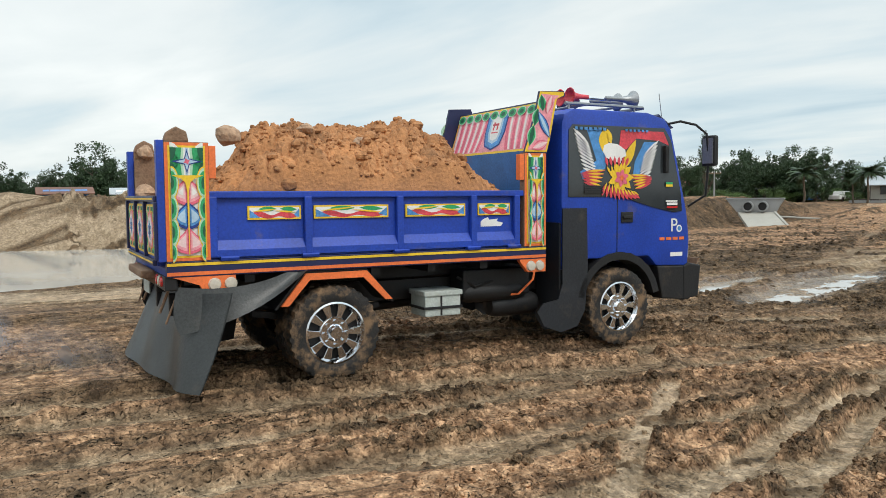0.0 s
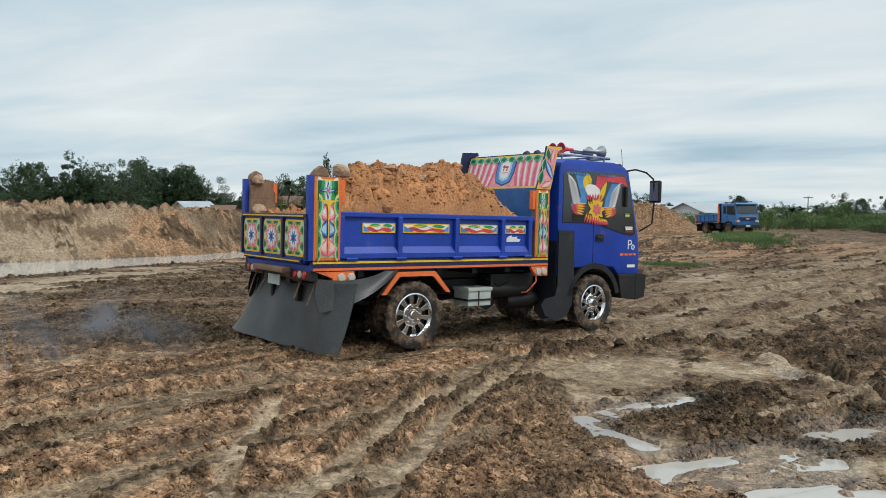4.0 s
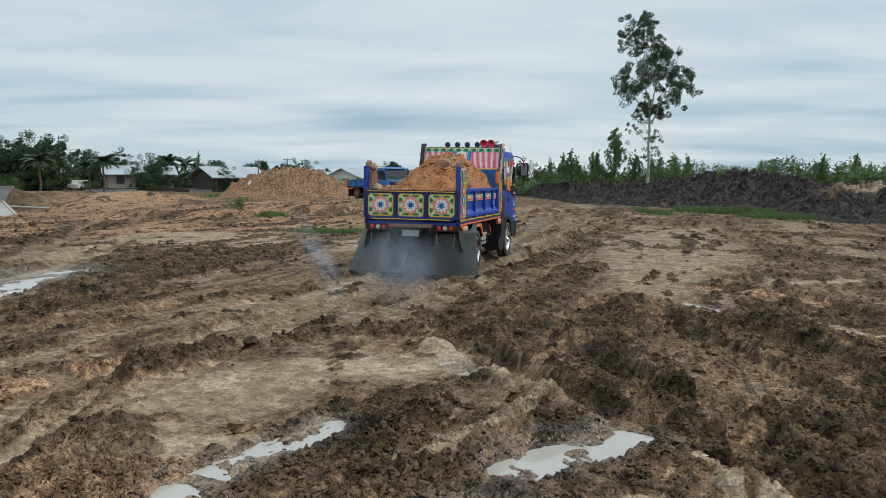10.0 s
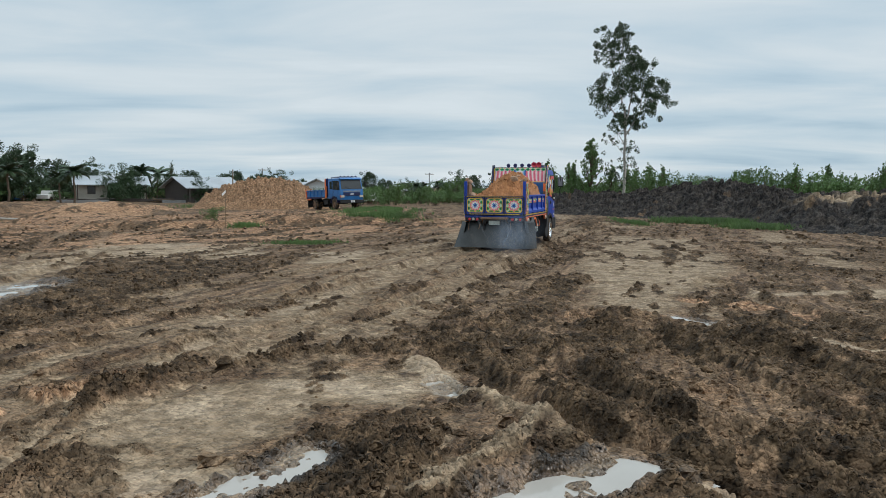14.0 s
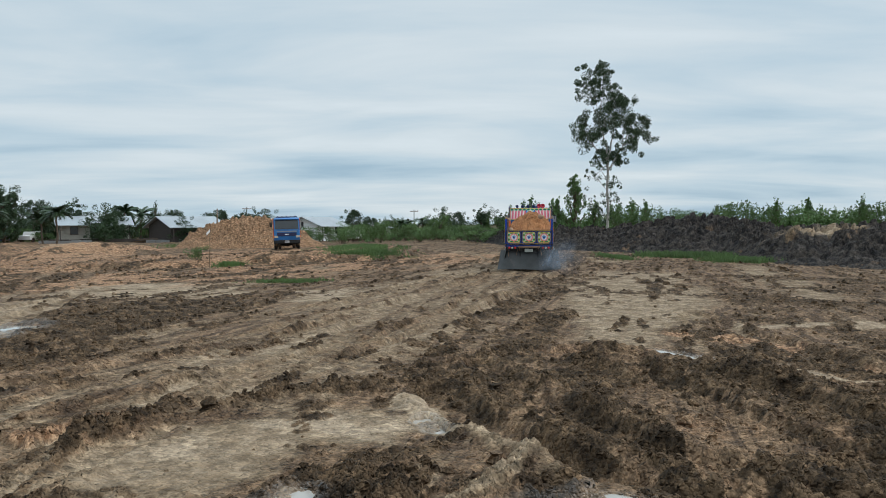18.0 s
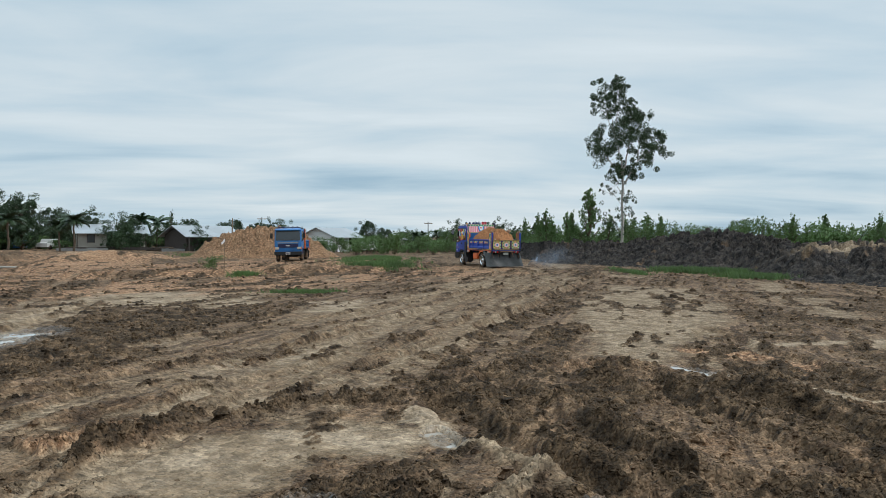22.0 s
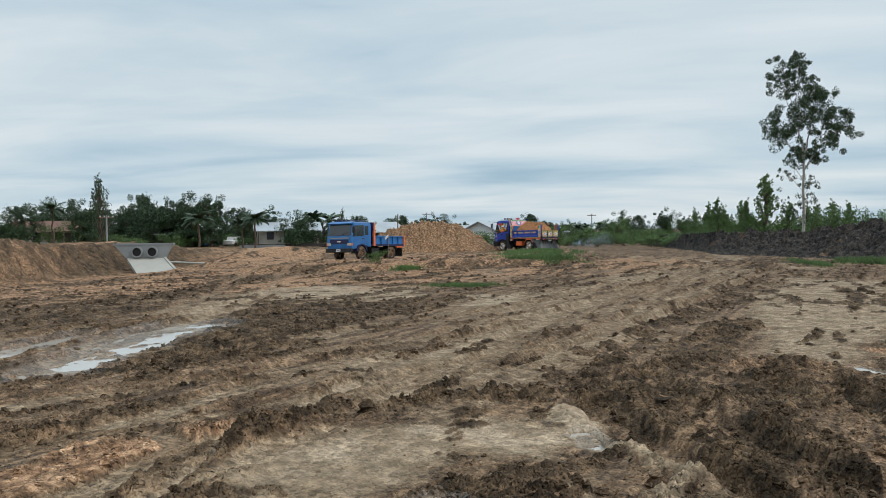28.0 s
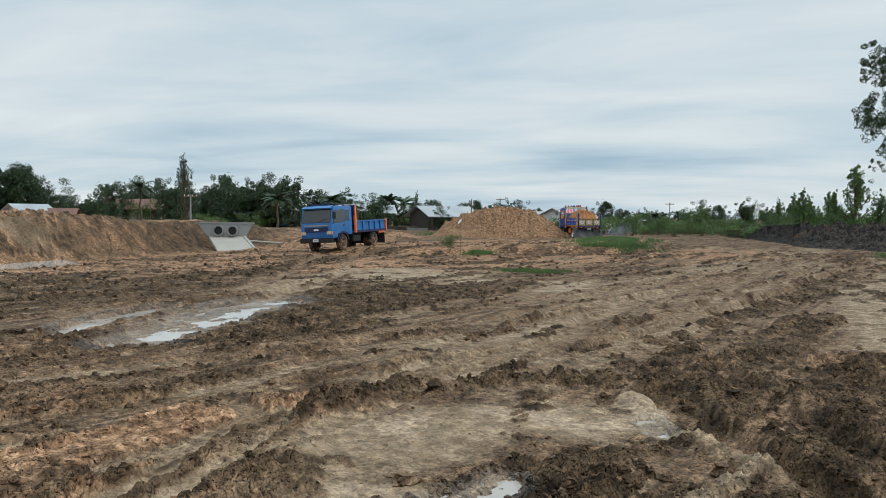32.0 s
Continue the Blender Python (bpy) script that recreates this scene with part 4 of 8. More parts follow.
def part(name, shape, mat, parent=None, label="", bevel=0.0, flat=True):
    me = bpy.data.meshes.new(name)
    bm = bmesh.new()
    vs = [bm.verts.new(p) for p in shape.v]
    for q in shape.f:
        try:
            bm.faces.new([vs[i] for i in q])
        except ValueError:
            pass
    bmesh.ops.recalc_face_normals(bm, faces=bm.faces)
    if bevel:
        es = [e for e in bm.edges if len(e.link_faces) == 2 and e.calc_face_angle(0) > 0.6]
        bmesh.ops.bevel(bm, geom=es, offset=bevel, segments=2, profile=0.6, affect="EDGES", clamp_overlap=True)
    if not flat:
        for p in bm.faces:
            p.smooth = True
        for e in bm.edges:
            e.smooth = len(e.link_faces) == 2 and e.calc_face_angle(0) < 0.6
    bm.to_mesh(me)
    bm.free()
    me.materials.append(mat)
    ob = new(name, me)
    if parent:
        ob.parent = parent
    if label:
        ob["label"] = label
    return ob


def thing(name, label, category, group="", m=None):
    ob = tagged(new(name), label, category, group)
    ob.empty_display_size = 0.3
    if m is not None:
        ob.matrix_basis = m
    return ob


def leaf2(cx, cy, ln, wd, turn, n=7, tip=1.0):
    """A pointed leaf outline: from its root at (cx, cy) along the turn."""
    c, s = math.cos(radians(turn)), math.sin(radians(turn))
    side = [(k / n * ln, wd * math.sin(math.pi * (k / n) ** tip) / 2) for k in range(n + 1)]
    pts = side + [(a, -b) for a, b in side[-2:0:-1]]
    return [(cx + a * c - b * s, cy + a * s + b * c) for a, b in pts]


def disc2(cx, cy, r, n=14, r2=None):
    return [(cx + r * math.cos(k * math.tau / n), cy + (r2 or r) * math.sin(k * math.tau / n)) for k in range(n)]


def star2(cx, cy, r, points=8, inner=0.62, turn=0):
    return [(cx + (r if k % 2 == 0 else r * inner) * math.cos(turn + k * math.pi / points), cy + (r if k % 2 == 0 else r * inner) * math.sin(turn + k * math.pi / points)) for k in range(2 * points)]


class Decor:
    """Painted shapes on a board: each colour is one thin raised sheet, laid over the last."""

    def __init__(self, place, parent):
        self.place, self.parent, self.lift = place, parent, 0.0

    def sheet(self, name, outlines, mat):
        self.lift += 0.0015
        for pts in outlines:
            sh = Shape()
            top = [self.place(x, y, self.lift) for x, y in pts]
            low = [self.place(x, y, self.lift - 0.0035) for x, y in pts]
            n = len(pts)
            sh.add(top + low, [list(range(n))] + [(i, (i + 1) % n, n + (i + 1) % n, n + i) for i in range(n)])
            part(name[:-1] if name.endswith("s") else name, sh, mat, self.parent)


def rect2(x0, x1, y0, y1):
    return [(x0, y0), (x1, y0), (x1, y1), (x0, y1)]


def wheel_set(parent, x, y, z, radius, width, rim_r, out, dual=False, holes=10, chrome=True):
    """A road wheel: hub and spoked disc, its rim ring and its tyre. out: +1 when its face looks to the left."""
    w, spokes = Shape(), []
    face = out * width * 0.32
    w.lathe([(0.0, face + out * 0.065), (rim_r * 0.20, face + out * 0.065), (rim_r * 0.25, face + out * 0.045), (rim_r * 0.30, face + out * 0.012), (rim_r * 0.50, face + out * 0.012), (rim_r * 0.55, face - out * 0.005), (rim_r * 0.56, face - out * 0.06)], seg=24)
    for k in range(holes):
        a = k * math.tau / holes
        c, s = math.cos(a), math.sin(a)
        r0, r1, hw0, hw1 = rim_r * 0.52, rim_r * 0.94, rim_r * 0.085, rim_r * 0.15
        pts = [(r0 * c - hw0 * s, r0 * s + hw0 * c), (r0 * c + hw0 * s, r0 * s - hw0 * c), (r1 * c + hw1 * s, r1 * s - hw1 * c), (r1 * c - hw1 * s, r1 * s + hw1 * c)]
        spokes.append(Shape().prism(pts, "y", face - out * 0.05, face + out * 0.004))
    for k in range(8):
        a = k * math.tau / 8
        w.lathe([(0, face + out * 0.04), (0.016, face + out * 0.04), (0.018, face)], seg=6, at=(rim_r * 0.40 * math.cos(a), 0, rim_r * 0.40 * math.sin(a)))
    m_rim = M_CHROME if chrome else M_RUST
    hub = part("wheel", w, m_rim, parent, "chrome spoked wheel" if chrome else "muddy steel wheel", flat=False)
    hub.location = (x, y, z)
    for sp in spokes:
        part("spoke", sp, m_rim, hub, bevel=0.006)
    rim = Shape()
    rim.lathe([(rim_r * 0.92, face + out * 0.0), (rim_r * 1.0, out * width * 0.50), (rim_r * 1.06, out * width * 0.47), (rim_r * 1.02, 0), (rim_r * 0.5, -out * width * 0.2), (rim_r * 0.3, -out * width * 0.2)], seg=32)
    part("rim", rim, m_rim, hub, flat=False)
    part("brake_drum", Shape().lathe([(0.0, face - out * 0.065), (rim_r * 0.93, face - out * 0.065), (rim_r * 0.93, face - out * 0.10)], seg=20), M_BLACK, hub, flat=False)
    offs = [0.0, -out * (width + 0.06)] if dual else [0.0]
    for o in offs:
        t, h = Shape(), width / 2
        prof = [(rim_r * 1.0, -h * 0.85), (rim_r * 1.12, -h), (radius * 0.86, -h * 1.04), (radius * 0.965, -h * 0.9), (radius * 0.985, -h * 0.45), (radius * 0.985, h * 0.45), (radius * 0.965, h * 0.9), (radius * 0.86, h * 1.04), (rim_r * 1.12, h), (rim_r * 1.0, h * 0.85)]
        seg = 132
        v = []
        for k in range(seg):
            c, q = math.cos(k * math.tau / seg), math.sin(k * math.tau / seg)
            for i, (r, yy) in enumerate(prof):
                lug = (k + (1 if i < 5 else 2)) % 4 < 2 and 2 < i < 7
                rr = r * (1.035 if lug else 1.0)
                v.append((rr * c, yy + o, rr * q))
        m = len(prof)
        t.add(v, [(k * m + i, k * m + i + 1, (k + 1) % seg * m + i + 1, (k + 1) % seg * m + i) for k in range(seg) for i in range(m - 1)])
        part("tyre", t, M_TYRE, hub, "mud-caked tyre", flat=False)
    return hub


def heap_shape(half_x, half_y, height_fn, nx=60, ny=40):
    sh = Shape()
    xs, ys = np.linspace(-1, 1, nx), np.linspace(-1, 1, ny)
    X, Y = np.meshgrid(xs * half_x, ys * half_y, indexing="ij")
    Z = height_fn(X, Y)
    v = np.stack([X, Y, Z], -1).reshape(-1, 3)
    f = [(i * ny + j, (i + 1) * ny + j, (i + 1) * ny + j + 1, i * ny + j + 1) for i in range(nx - 1) for j in range(ny - 1)]
    return sh.add(v.tolist(), f)


def lump(sh, x, y, z, r, seed, squash=0.75, n=7):
    """A rough clod, knocked out of round."""
    rng = random.Random(seed)
    cuts = [(Vector((rng.gauss(0, 1), rng.gauss(0, 1), rng.gauss(0, 1))).normalized(), rng.uniform(0.62, 0.95)) for _ in range(9)]
    vs = []
    m = n + 3
    for j in range(n + 1):
        for i in range(m):
            a, b = i * math.tau / m, math.pi * j / n
            d = Vector((math.sin(b) * math.cos(a), math.sin(b) * math.sin(a), math.cos(b)))
            q = min([1.0] + [h / max(0.05, d.dot(u)) for u, h in cuts if d.dot(u) > 0.05]) * rng.uniform(0.93, 1.05)
            vs.append((x + r * q * d.x, y + r * q * d.y, z + r * q * d.z * squash))
    sh.add(vs, [(j * m + i, (j + 1) * m + i, (j + 1) * m + (i + 1) % m, j * m + (i + 1) % m) for j in range(n) for i in range(m)])


def decorated_truck():
    """Origin on the ground under the rear axle; x ahead, y to its left."""
    T = thing("dump_truck", "royal blue dump truck with hand-painted panels, loaded with orange clay", "truck")
    H = 1.13          # half width of the tipper body
    R0, R1 = -1.72, 2.72

    # frame and running gear
    for sgn in (-1, 1):
        part("chassis_rail", Shape().box(-1.6, 5.0, sgn * 0.42 - 0.04, sgn * 0.42 + 0.04, 0.72, 0.96), M_BLACK, T, bevel=0.01)
        part("body_sill", Shape().box(R0, R1, sgn * 0.38 - 0.06, sgn * 0.38 + 0.06, 0.98, 1.17), M_BLACK, T, bevel=0.01)
    for x in (-1.5, -0.9, -0.2, 0.5, 1.2, 1.9, 2.6):
        part("cross_member", Shape().box(x - 0.05, x + 0.05, -H + 0.08, H - 0.08, 1.10, 1.20), M_BLACK, T)
    part("rear_axle", Shape().lathe([(0.0, -0.95), (0.07, -0.95), (0.09, -0.25), (0.21, -0.14), (0.21, 0.14), (0.09, 0.25), (0.07, 0.95), (0.0, 0.95)], at=(0, 0, 0.5), seg=16), M_BLACK, T, flat=False)
    part("front_axle", Shape().box(3.89, 4.01, -0.9, 0.9, 0.42, 0.54), M_BLACK, T, bevel=0.02)
    part("drive_shaft", Shape().tube([(0.2, 0, 0.55), (3.2, 0, 0.72)], 0.06, 10), M_BLACK, T, flat=False)
    for sgn in (-1, 1):
        part("leaf_spring", Shape().prism([(-0.75, 0.66), (0, 0.52), (0.75, 0.66), (0.75, 0.72), (0, 0.62), (-0.75, 0.72)], "y", sgn * 0.5 - 0.05, sgn * 0.5 + 0.05), M_BLACK, T)
    part("gearbox", Shape().box(2.3, 3.3, -0.32, 0.32, 0.55, 1.05), M_BLACK, T, bevel=0.05)
    part("fuel_tank", Shape().box(1.25, 2.1, 0.52, 0.95, 0.55, 1.0), M_ORANGE, T, "orange fuel tank", bevel=0.05)
    b = part("battery_box", Shape().box(1.15, 1.62, -0.98, -0.6, 0.56, 0.80), M_BATT, T, "grey plastic battery box", bevel=0.012)
    part("lid", Shape().box(1.13, 1.64, -1.0, -0.58, 0.80, 0.86), M_BATT, b, bevel=0.012)
    part("strap", Shape().box(1.13, 1.64, -0.995, -0.585, 0.645, 0.675), M_BLACK, b)
    part("divider", Shape().box(1.35, 1.37, -0.99, -0.98, 0.57, 0.80), M_BLACK, b)
    part("air_tank", Shape().lathe([(0, 1.75), (0.10, 1.77), (0.13, 1.85), (0.13, 2.55), (0.10, 2.63), (0, 2.65)], axis="x", at=(0, -0.72, 0.78), seg=14), M_BLACK, T, flat=False)
    part("silencer", Shape().lathe([(0, 2.2), (0.12, 2.22), (0.15, 2.3), (0.15, 2.85), (0.12, 2.92), (0, 2.95)], axis="x", at=(0, -0.62, 0.58), seg=14), M_BLACK, T, flat=False)
    part("hydraulic_hose", Shape().tube([(1.7, -0.75, 0.98), (1.9, -0.85, 0.86), (2.2, -0.8, 0.92), (2.5, -0.6, 1.05)], 0.018, 6), M_BLACK, T, flat=False)
    part("air_hose", Shape().tube([(2.3, -0.7, 0.7), (2.5, -0.9, 0.74), (2.75, -0.85, 0.9), (2.9, -0.7, 1.1)], 0.014, 6), M_ORANGE, T, flat=False)
    part("underrun_box", Shape().box(1.75, 2.72, -0.82, -0.5, 0.72, 1.06), M_BLACK, T, bevel=0.03)
    part("hydraulic_ram", Shape().tube([(0.9, 0, 0.9), (2.5, 0, 1.1)], 0.10, 12), M_BLACK, T, flat=False)

    # tipper body: floor, sides, headboard
    part("bed_floor", Shape().box(R0, R1, -H, H, 1.20, 1.27), M_BLUE, T)
    for sgn in (-1, 1):
        y = sgn * H
        def Y(d):
            return y - sgn * d
        wall = part("side_wall", Shape().box(R0 + 0.42, R1 - 0.36, min(Y(0.05), Y(0.085)), max(Y(0.05), Y(0.085)), 1.27, 2.0), M_BLUE, T)
        part("top_rail", Shape().box(R0 + 0.40, R1 - 0.30, min(Y(0.0), Y(0.11)), max(Y(0.0), Y(0.11)), 1.955, 2.025), M_BLUE, wall, bevel=0.012)
        part("ledge", Shape().prism([(Y(0.06), 1.55), (Y(-0.01), 1.44), (Y(-0.01), 1.37), (Y(0.06), 1.37)], "x", R0 + 0.42, R1 - 0.36), M_BLUE, wall)
        for x in (R0 + 0.45, -0.29, 0.77, 1.72, R1 - 0.40):
            part("rib", Shape().box(x - 0.04, x + 0.04, min(Y(-0.015), Y(0.06)), max(Y(-0.015), Y(0.06)), 1.37, 1.97), M_BLUE, wall, bevel=0.012)
        for x in (-1.12, -0.28, 0.77, 1.70, 2.26):
            part("hinge", Shape().box(x - 0.09, x + 0.09, min(Y(-0.035), Y(0.02)), max(Y(-0.035), Y(0.02)), 1.335, 1.375).tube([(x - 0.09, Y(-0.03), 1.36), (x + 0.09, Y(-0.03), 1.36)], 0.02, 6), M_BLUE, wall)
        part("lower_rail", Shape().box(R0, R1 + 0.02, min(Y(-0.01), Y(0.10)), max(Y(-0.01), Y(0.10)), 1.19, 1.345), M_NAVY, T, bevel=0.008)
        for z0, z1 in ((1.30, 1.328), (1.205, 1.24)):
            part("orange_stripe", Shape().box(R0, R1 + 0.02, min(Y(-0.014), Y(-0.006)), max(Y(-0.014), Y(-0.006)), z0, z1), M_ORANGE if z0 < 1.25 else M_YELLOW, T)
        # four little painted plates between the ribs
        for x0, x1 in ((-0.92, -0.36), (-0.22, 0.64), (0.85, 1.62), (1.79, 2.24)):
            pl = part("painted_plate", Shape().box(x0, x1, min(Y(0.03), Y(0.052)), max(Y(0.03), Y(0.052)), 1.735, 1.875), M_YELLOW, T, "yellow-framed painted plate")
            de = Decor(lambda a, c, h, yy=Y(0.03), g=sgn: (a, yy + g * h, c), pl)
            mid, zz, ln = (x0 + x1) / 2, 1.805, x1 - x0
            de.sheet("plate_ground", [rect2(x0 + 0.02, x1 - 0.02, 1.752, 1.858)], M_WHITE)
            de.sheet("red_petals", [[(x0 + ln * (0.08 + 0.84 * k / 12), zz - 0.050 + 0.012 * math.sin(k * 1.1)) for k in range(13)] + [(x0 + ln * (0.08 + 0.84 * k / 12), zz - 0.005 + 0.022 * math.sin(k * 0.9)) for k in range(12, -1, -1)]], M_RED)
            de.sheet("green_petals", [leaf2(mid - ln * 0.30, zz + 0.038, ln * 0.34, 0.05, 0), leaf2(mid + ln * 0.10, zz + 0.040, ln * 0.32, 0.05, -3)], M_GREEN)
            de.sheet("blue_petals", [[(x0 + 0.02, zz - 0.05), (x0 + ln * 0.22, zz - 0.05), (x0 + 0.02, zz + 0.03)], [(x1 - 0.02, zz - 0.05), (x1 - ln * 0.14, zz - 0.03), (x1 - 0.02, zz + 0.04)]], M_SKY)
            de.sheet("yellow_line", [leaf2(x0 + ln * 0.08, zz + 0.012, ln * 0.45, 0.018, 5), leaf2(mid, zz + 0.02, ln * 0.42, 0.018, -5)], M_YELLOW)
        if sgn < 0:
            mk = Decor(lambda a, c, h, yy=Y(0.05), g=sgn: (a, yy + g * (h + 0.002), c), wall)
            mk.sheet("white_sticker", [[(1.84, 1.60), (2.12, 1.60), (2.15, 1.64), (2.06, 1.66), (2.08, 1.69), (1.96, 1.68), (1.94, 1.71), (1.88, 1.69), (1.84, 1.66)]], M_WHITE)
        # tall painted corner posts
        for x0, x1, z1 in ((R0, R0 + 0.42, 2.50), (R1 - 0.30, R1 + 0.02, 2.48)):
            rear = x0 < 0
            post = part("corner_post", Shape().box(x0, x1, min(Y(-0.012), Y(0.09)), max(Y(-0.012), Y(0.09)), 1.345, z1), M_RUST, T, "tall corner post with painted flower panel", bevel=0.006)
            if rear:
                part("post_hook", Shape().box(x1, x1 + 0.07, min(Y(-0.005), Y(0.08)), max(Y(-0.005), Y(0.08)), 2.15, 2.47), M_ORANGE, post, bevel=0.006)
                part("hinge_block", Shape().prism([(x0 + 0.0, z1), (x0 + 0.24, z1), (x0 + 0.22, z1 + 0.10), (x0 + 0.12, z1 + 0.15), (x0 + 0.03, z1 + 0.09)], "y", min(Y(0.0), Y(0.10)), max(Y(0.0), Y(0.10))), M_RUST, post, "rusty gate hinge block", bevel=0.015)
                part("post_edge", Shape().box(x0 - 0.07, x0, min(Y(-0.01), Y(0.09)), max(Y(-0.01), Y(0.09)), 1.345, z1 + 0.015), M_BLUE, post, bevel=0.006)
            else:
                part("post_hook", Shape().box(x0 - 0.06, x0, min(Y(-0.005), Y(0.08)), max(Y(-0.005), Y(0.08)), 2.15, 2.46), M_ORANGE, post, bevel=0.006)
            de = Decor(lambda a, c, h, yy=Y(-0.012), g=sgn: (a, yy + g * h, c), post)
            w, hh, cx = x1 - x0, z1 - 1.345, (x0 + x1) / 2
            de.sheet("post_face", [rect2(x0 + 0.004, x1 - 0.004, 1.35, z1 - 0.006)], M_ORANGE)
            de.sheet("panel_line", [rect2(x0 + 0.035, x1 - 0.035, 1.38, z1 - 0.035)], M_YELLOW)
            u0, v0, v1 = w / 2 - 0.055, 1.40, z1 - 0.055

            def panel(points, both=True):
                right = [(cx + u * u0, v0 + v * (v1 - v0)) for u, v in points]
                return [right, [(2 * cx - p, q) for p, q in right]] if both else [right]

            def knob(u, v, r, a0, a1):
                return [(u, v)] + [(u + r * math.cos(radians(a0 + (a1 - a0) * k / 10)), v + r * math.sin(radians(a0 + (a1 - a0) * k / 10)) * 0.33) for k in range(11)]
            de.sheet("panel_ground", [rect2(x0 + 0.055, x1 - 0.055, v0, v1)], M_WHITE)

            def petal(top, low, wide, skew, f):
                pts = [(0.03, top)] + [(0.03 + wide * math.sin(math.pi * (k / 12) ** skew) ** 0.8, top + (low - top) * k / 12) for k in range(1, 12)] + [(0.03, low)]
                return [(0.4 * wide + (u - 0.4 * wide) * f, (top + low) / 2 + (v - (top + low) / 2) * f) for u, v in pts]
            de.sheet("diamond_ground", panel([(-1, 0.745), (1, 0.745), (1, 1), (-1, 1)], False), M_ICE)
            for mat, r in ((M_WHITE, 0.92), (M_MINT, 0.82), (M_GREEN, 0.68), (M_DKGREEN, 0.36)):
                de.sheet("green_corners", [q for args in ((1, 1, r, 180, 270), (1, 0.745, r, 90, 180)) for q in panel(knob(*args))], mat)
            de.sheet("blue_star", panel([(0, 0.985), (0.16, 0.90), (0.94, 0.872), (0.16, 0.845), (0, 0.76), (-0.16, 0.845), (-0.94, 0.872), (-0.16, 0.90)], False), M_DEEP)
            de.sheet("white_star", panel([(0, 0.955), (0.12, 0.893), (0.66, 0.872), (0.12, 0.851), (0, 0.79), (-0.12, 0.851), (-0.66, 0.872), (-0.12, 0.893)], False), M_ICE)
            de.sheet("red_flower", [star2(cx, v0 + 0.872 * (v1 - v0), w * 0.085, 4, 0.5, 0.4)], M_ROSE)
            for tones, top, low, wide, skew in (((M_ROSE, M_PINK, M_BLUSH, M_WHITE), 0.735, 0.46, 0.93, 1.5), ((M_DEEP, M_SKY, M_ICE), 0.50, 0.24, 0.88, 1.35), ((M_ROSE, M_PINK, M_BLUSH), 0.27, 0.01, 0.93, 1.7)):
                for n, mat in enumerate(tones):
                    de.sheet("painted_petals", panel(petal(top, low, wide, skew, 1 - 0.24 * n)), mat)
            for mat, r in ((M_YELLOW, 1.12), (M_MINT, 1.0), (M_GREEN, 0.80), (M_DKGREEN, 0.42)):
                de.sheet("green_edges", [q for v, e in ((0.675, 0.42), (0.44, 0.36), (0.225, 0.40), (0.035, 0.26)) for q in panel(knob(1, v, e * r, 90, 270))], mat)
            de.sheet("yellow_stem", panel([(-0.98, 0.745), (0.98, 0.745), (0.42, 0.715), (0.16, 0.68), (0.05, 0.60), (0.06, 0.42), (0.03, 0.22), (0.03, 0.01), (-0.03, 0.01), (-0.03, 0.22), (-0.06, 0.42), (-0.05, 0.60), (-0.16, 0.68), (-0.42, 0.715)], False), M_YELLOW)
        # lamp boxes under the posts
        for x0, x1 in ((R0 + 0.05, R0 + 0.66), (R1 - 0.36, R1 + 0.02)):
            lb = part("lamp_box", Shape().prism([(x0, 1.19), (x1, 1.19), (x1, 1.02 if x0 < 0 else 1.03), (x0 + 0.30 if x0 < 0 else x1 - 0.26, 1.0 if x0 < 0 else 1.03), (x0 + 0.26 if x0 < 0 else x0, 1.10 if x0 < 0 else 1.17)], "y", min(Y(-0.005), Y(0.06)), max(Y(-0.005), Y(0.06))), M_ORANGE, T, "orange lamp box with two round lamps")
            for q in (0, 1):
                px = (x0 + 0.40 + q * 0.16) if x0 < 0 else (x1 - 0.22 + q * 0.13)
                part("side_lamp", Shape().lathe([(0, sgn * 0.03), (0.055, sgn * 0.025), (0.066, 0.0)], at=(px, Y(-0.006), 1.105), seg=14), M_LENS, lb, "round amber lamp", flat=False)
        # wheel arch strip and mudguard
        arch = [(-0.60, 0.83), (-0.33, 1.16), (0.36, 1.16), (0.66, 0.83), (0.58, 0.83), (0.32, 1.09), (-0.29, 1.09), (-0.52, 0.83)]
        part("wheel_arch", Shape().prism(arch, "y", min(Y(-0.015), Y(0.02)), max(Y(-0.015), Y(0.02))), M_ORANGE, T, "orange angular wheel arch strip")
        part("mudguard", Shape().prism([(-0.66, 0.80), (-0.34, 1.18), (0.37, 1.18), (0.70, 0.80), (0.68, 0.79), (0.36, 1.15), (-0.33, 1.15), (-0.64, 0.79)], "y", min(Y(0.03), Y(0.6)), max(Y(0.03), Y(0.6))), M_BLACK, T)
    # headboard with its curtain painting, leaning over the cab
    part("headboard", Shape().box(R1 - 0.10, R1 - 0.03, -H + 0.05, H - 0.05, 1.27, 2.52), M_INBLUE, T, "worn light blue headboard")
    up = part("upper_headboard", Shape().prism([(R1 - 0.09, 2.50), (R1 - 0.04, 2.50), (R1 + 0.16, 3.14), (R1 + 0.11, 3.14)], "y", -H, H), M_NAVY, T, "tall headboard painted with a pink curtain")
    lean = 0.20 / 0.64
    de = Decor(lambda a, c, h: (R1 - 0.09 + (c - 2.50) * lean - h, a, c), up)
    de.sheet("frame_line", [rect2(-H + 0.03, H - 0.03, 2.52, 3.12)], M_YELLOW)
    de.sheet("curtain_ground", [rect2(-H + 0.06, H - 0.06, 2.55, 3.10)], M_PINK)

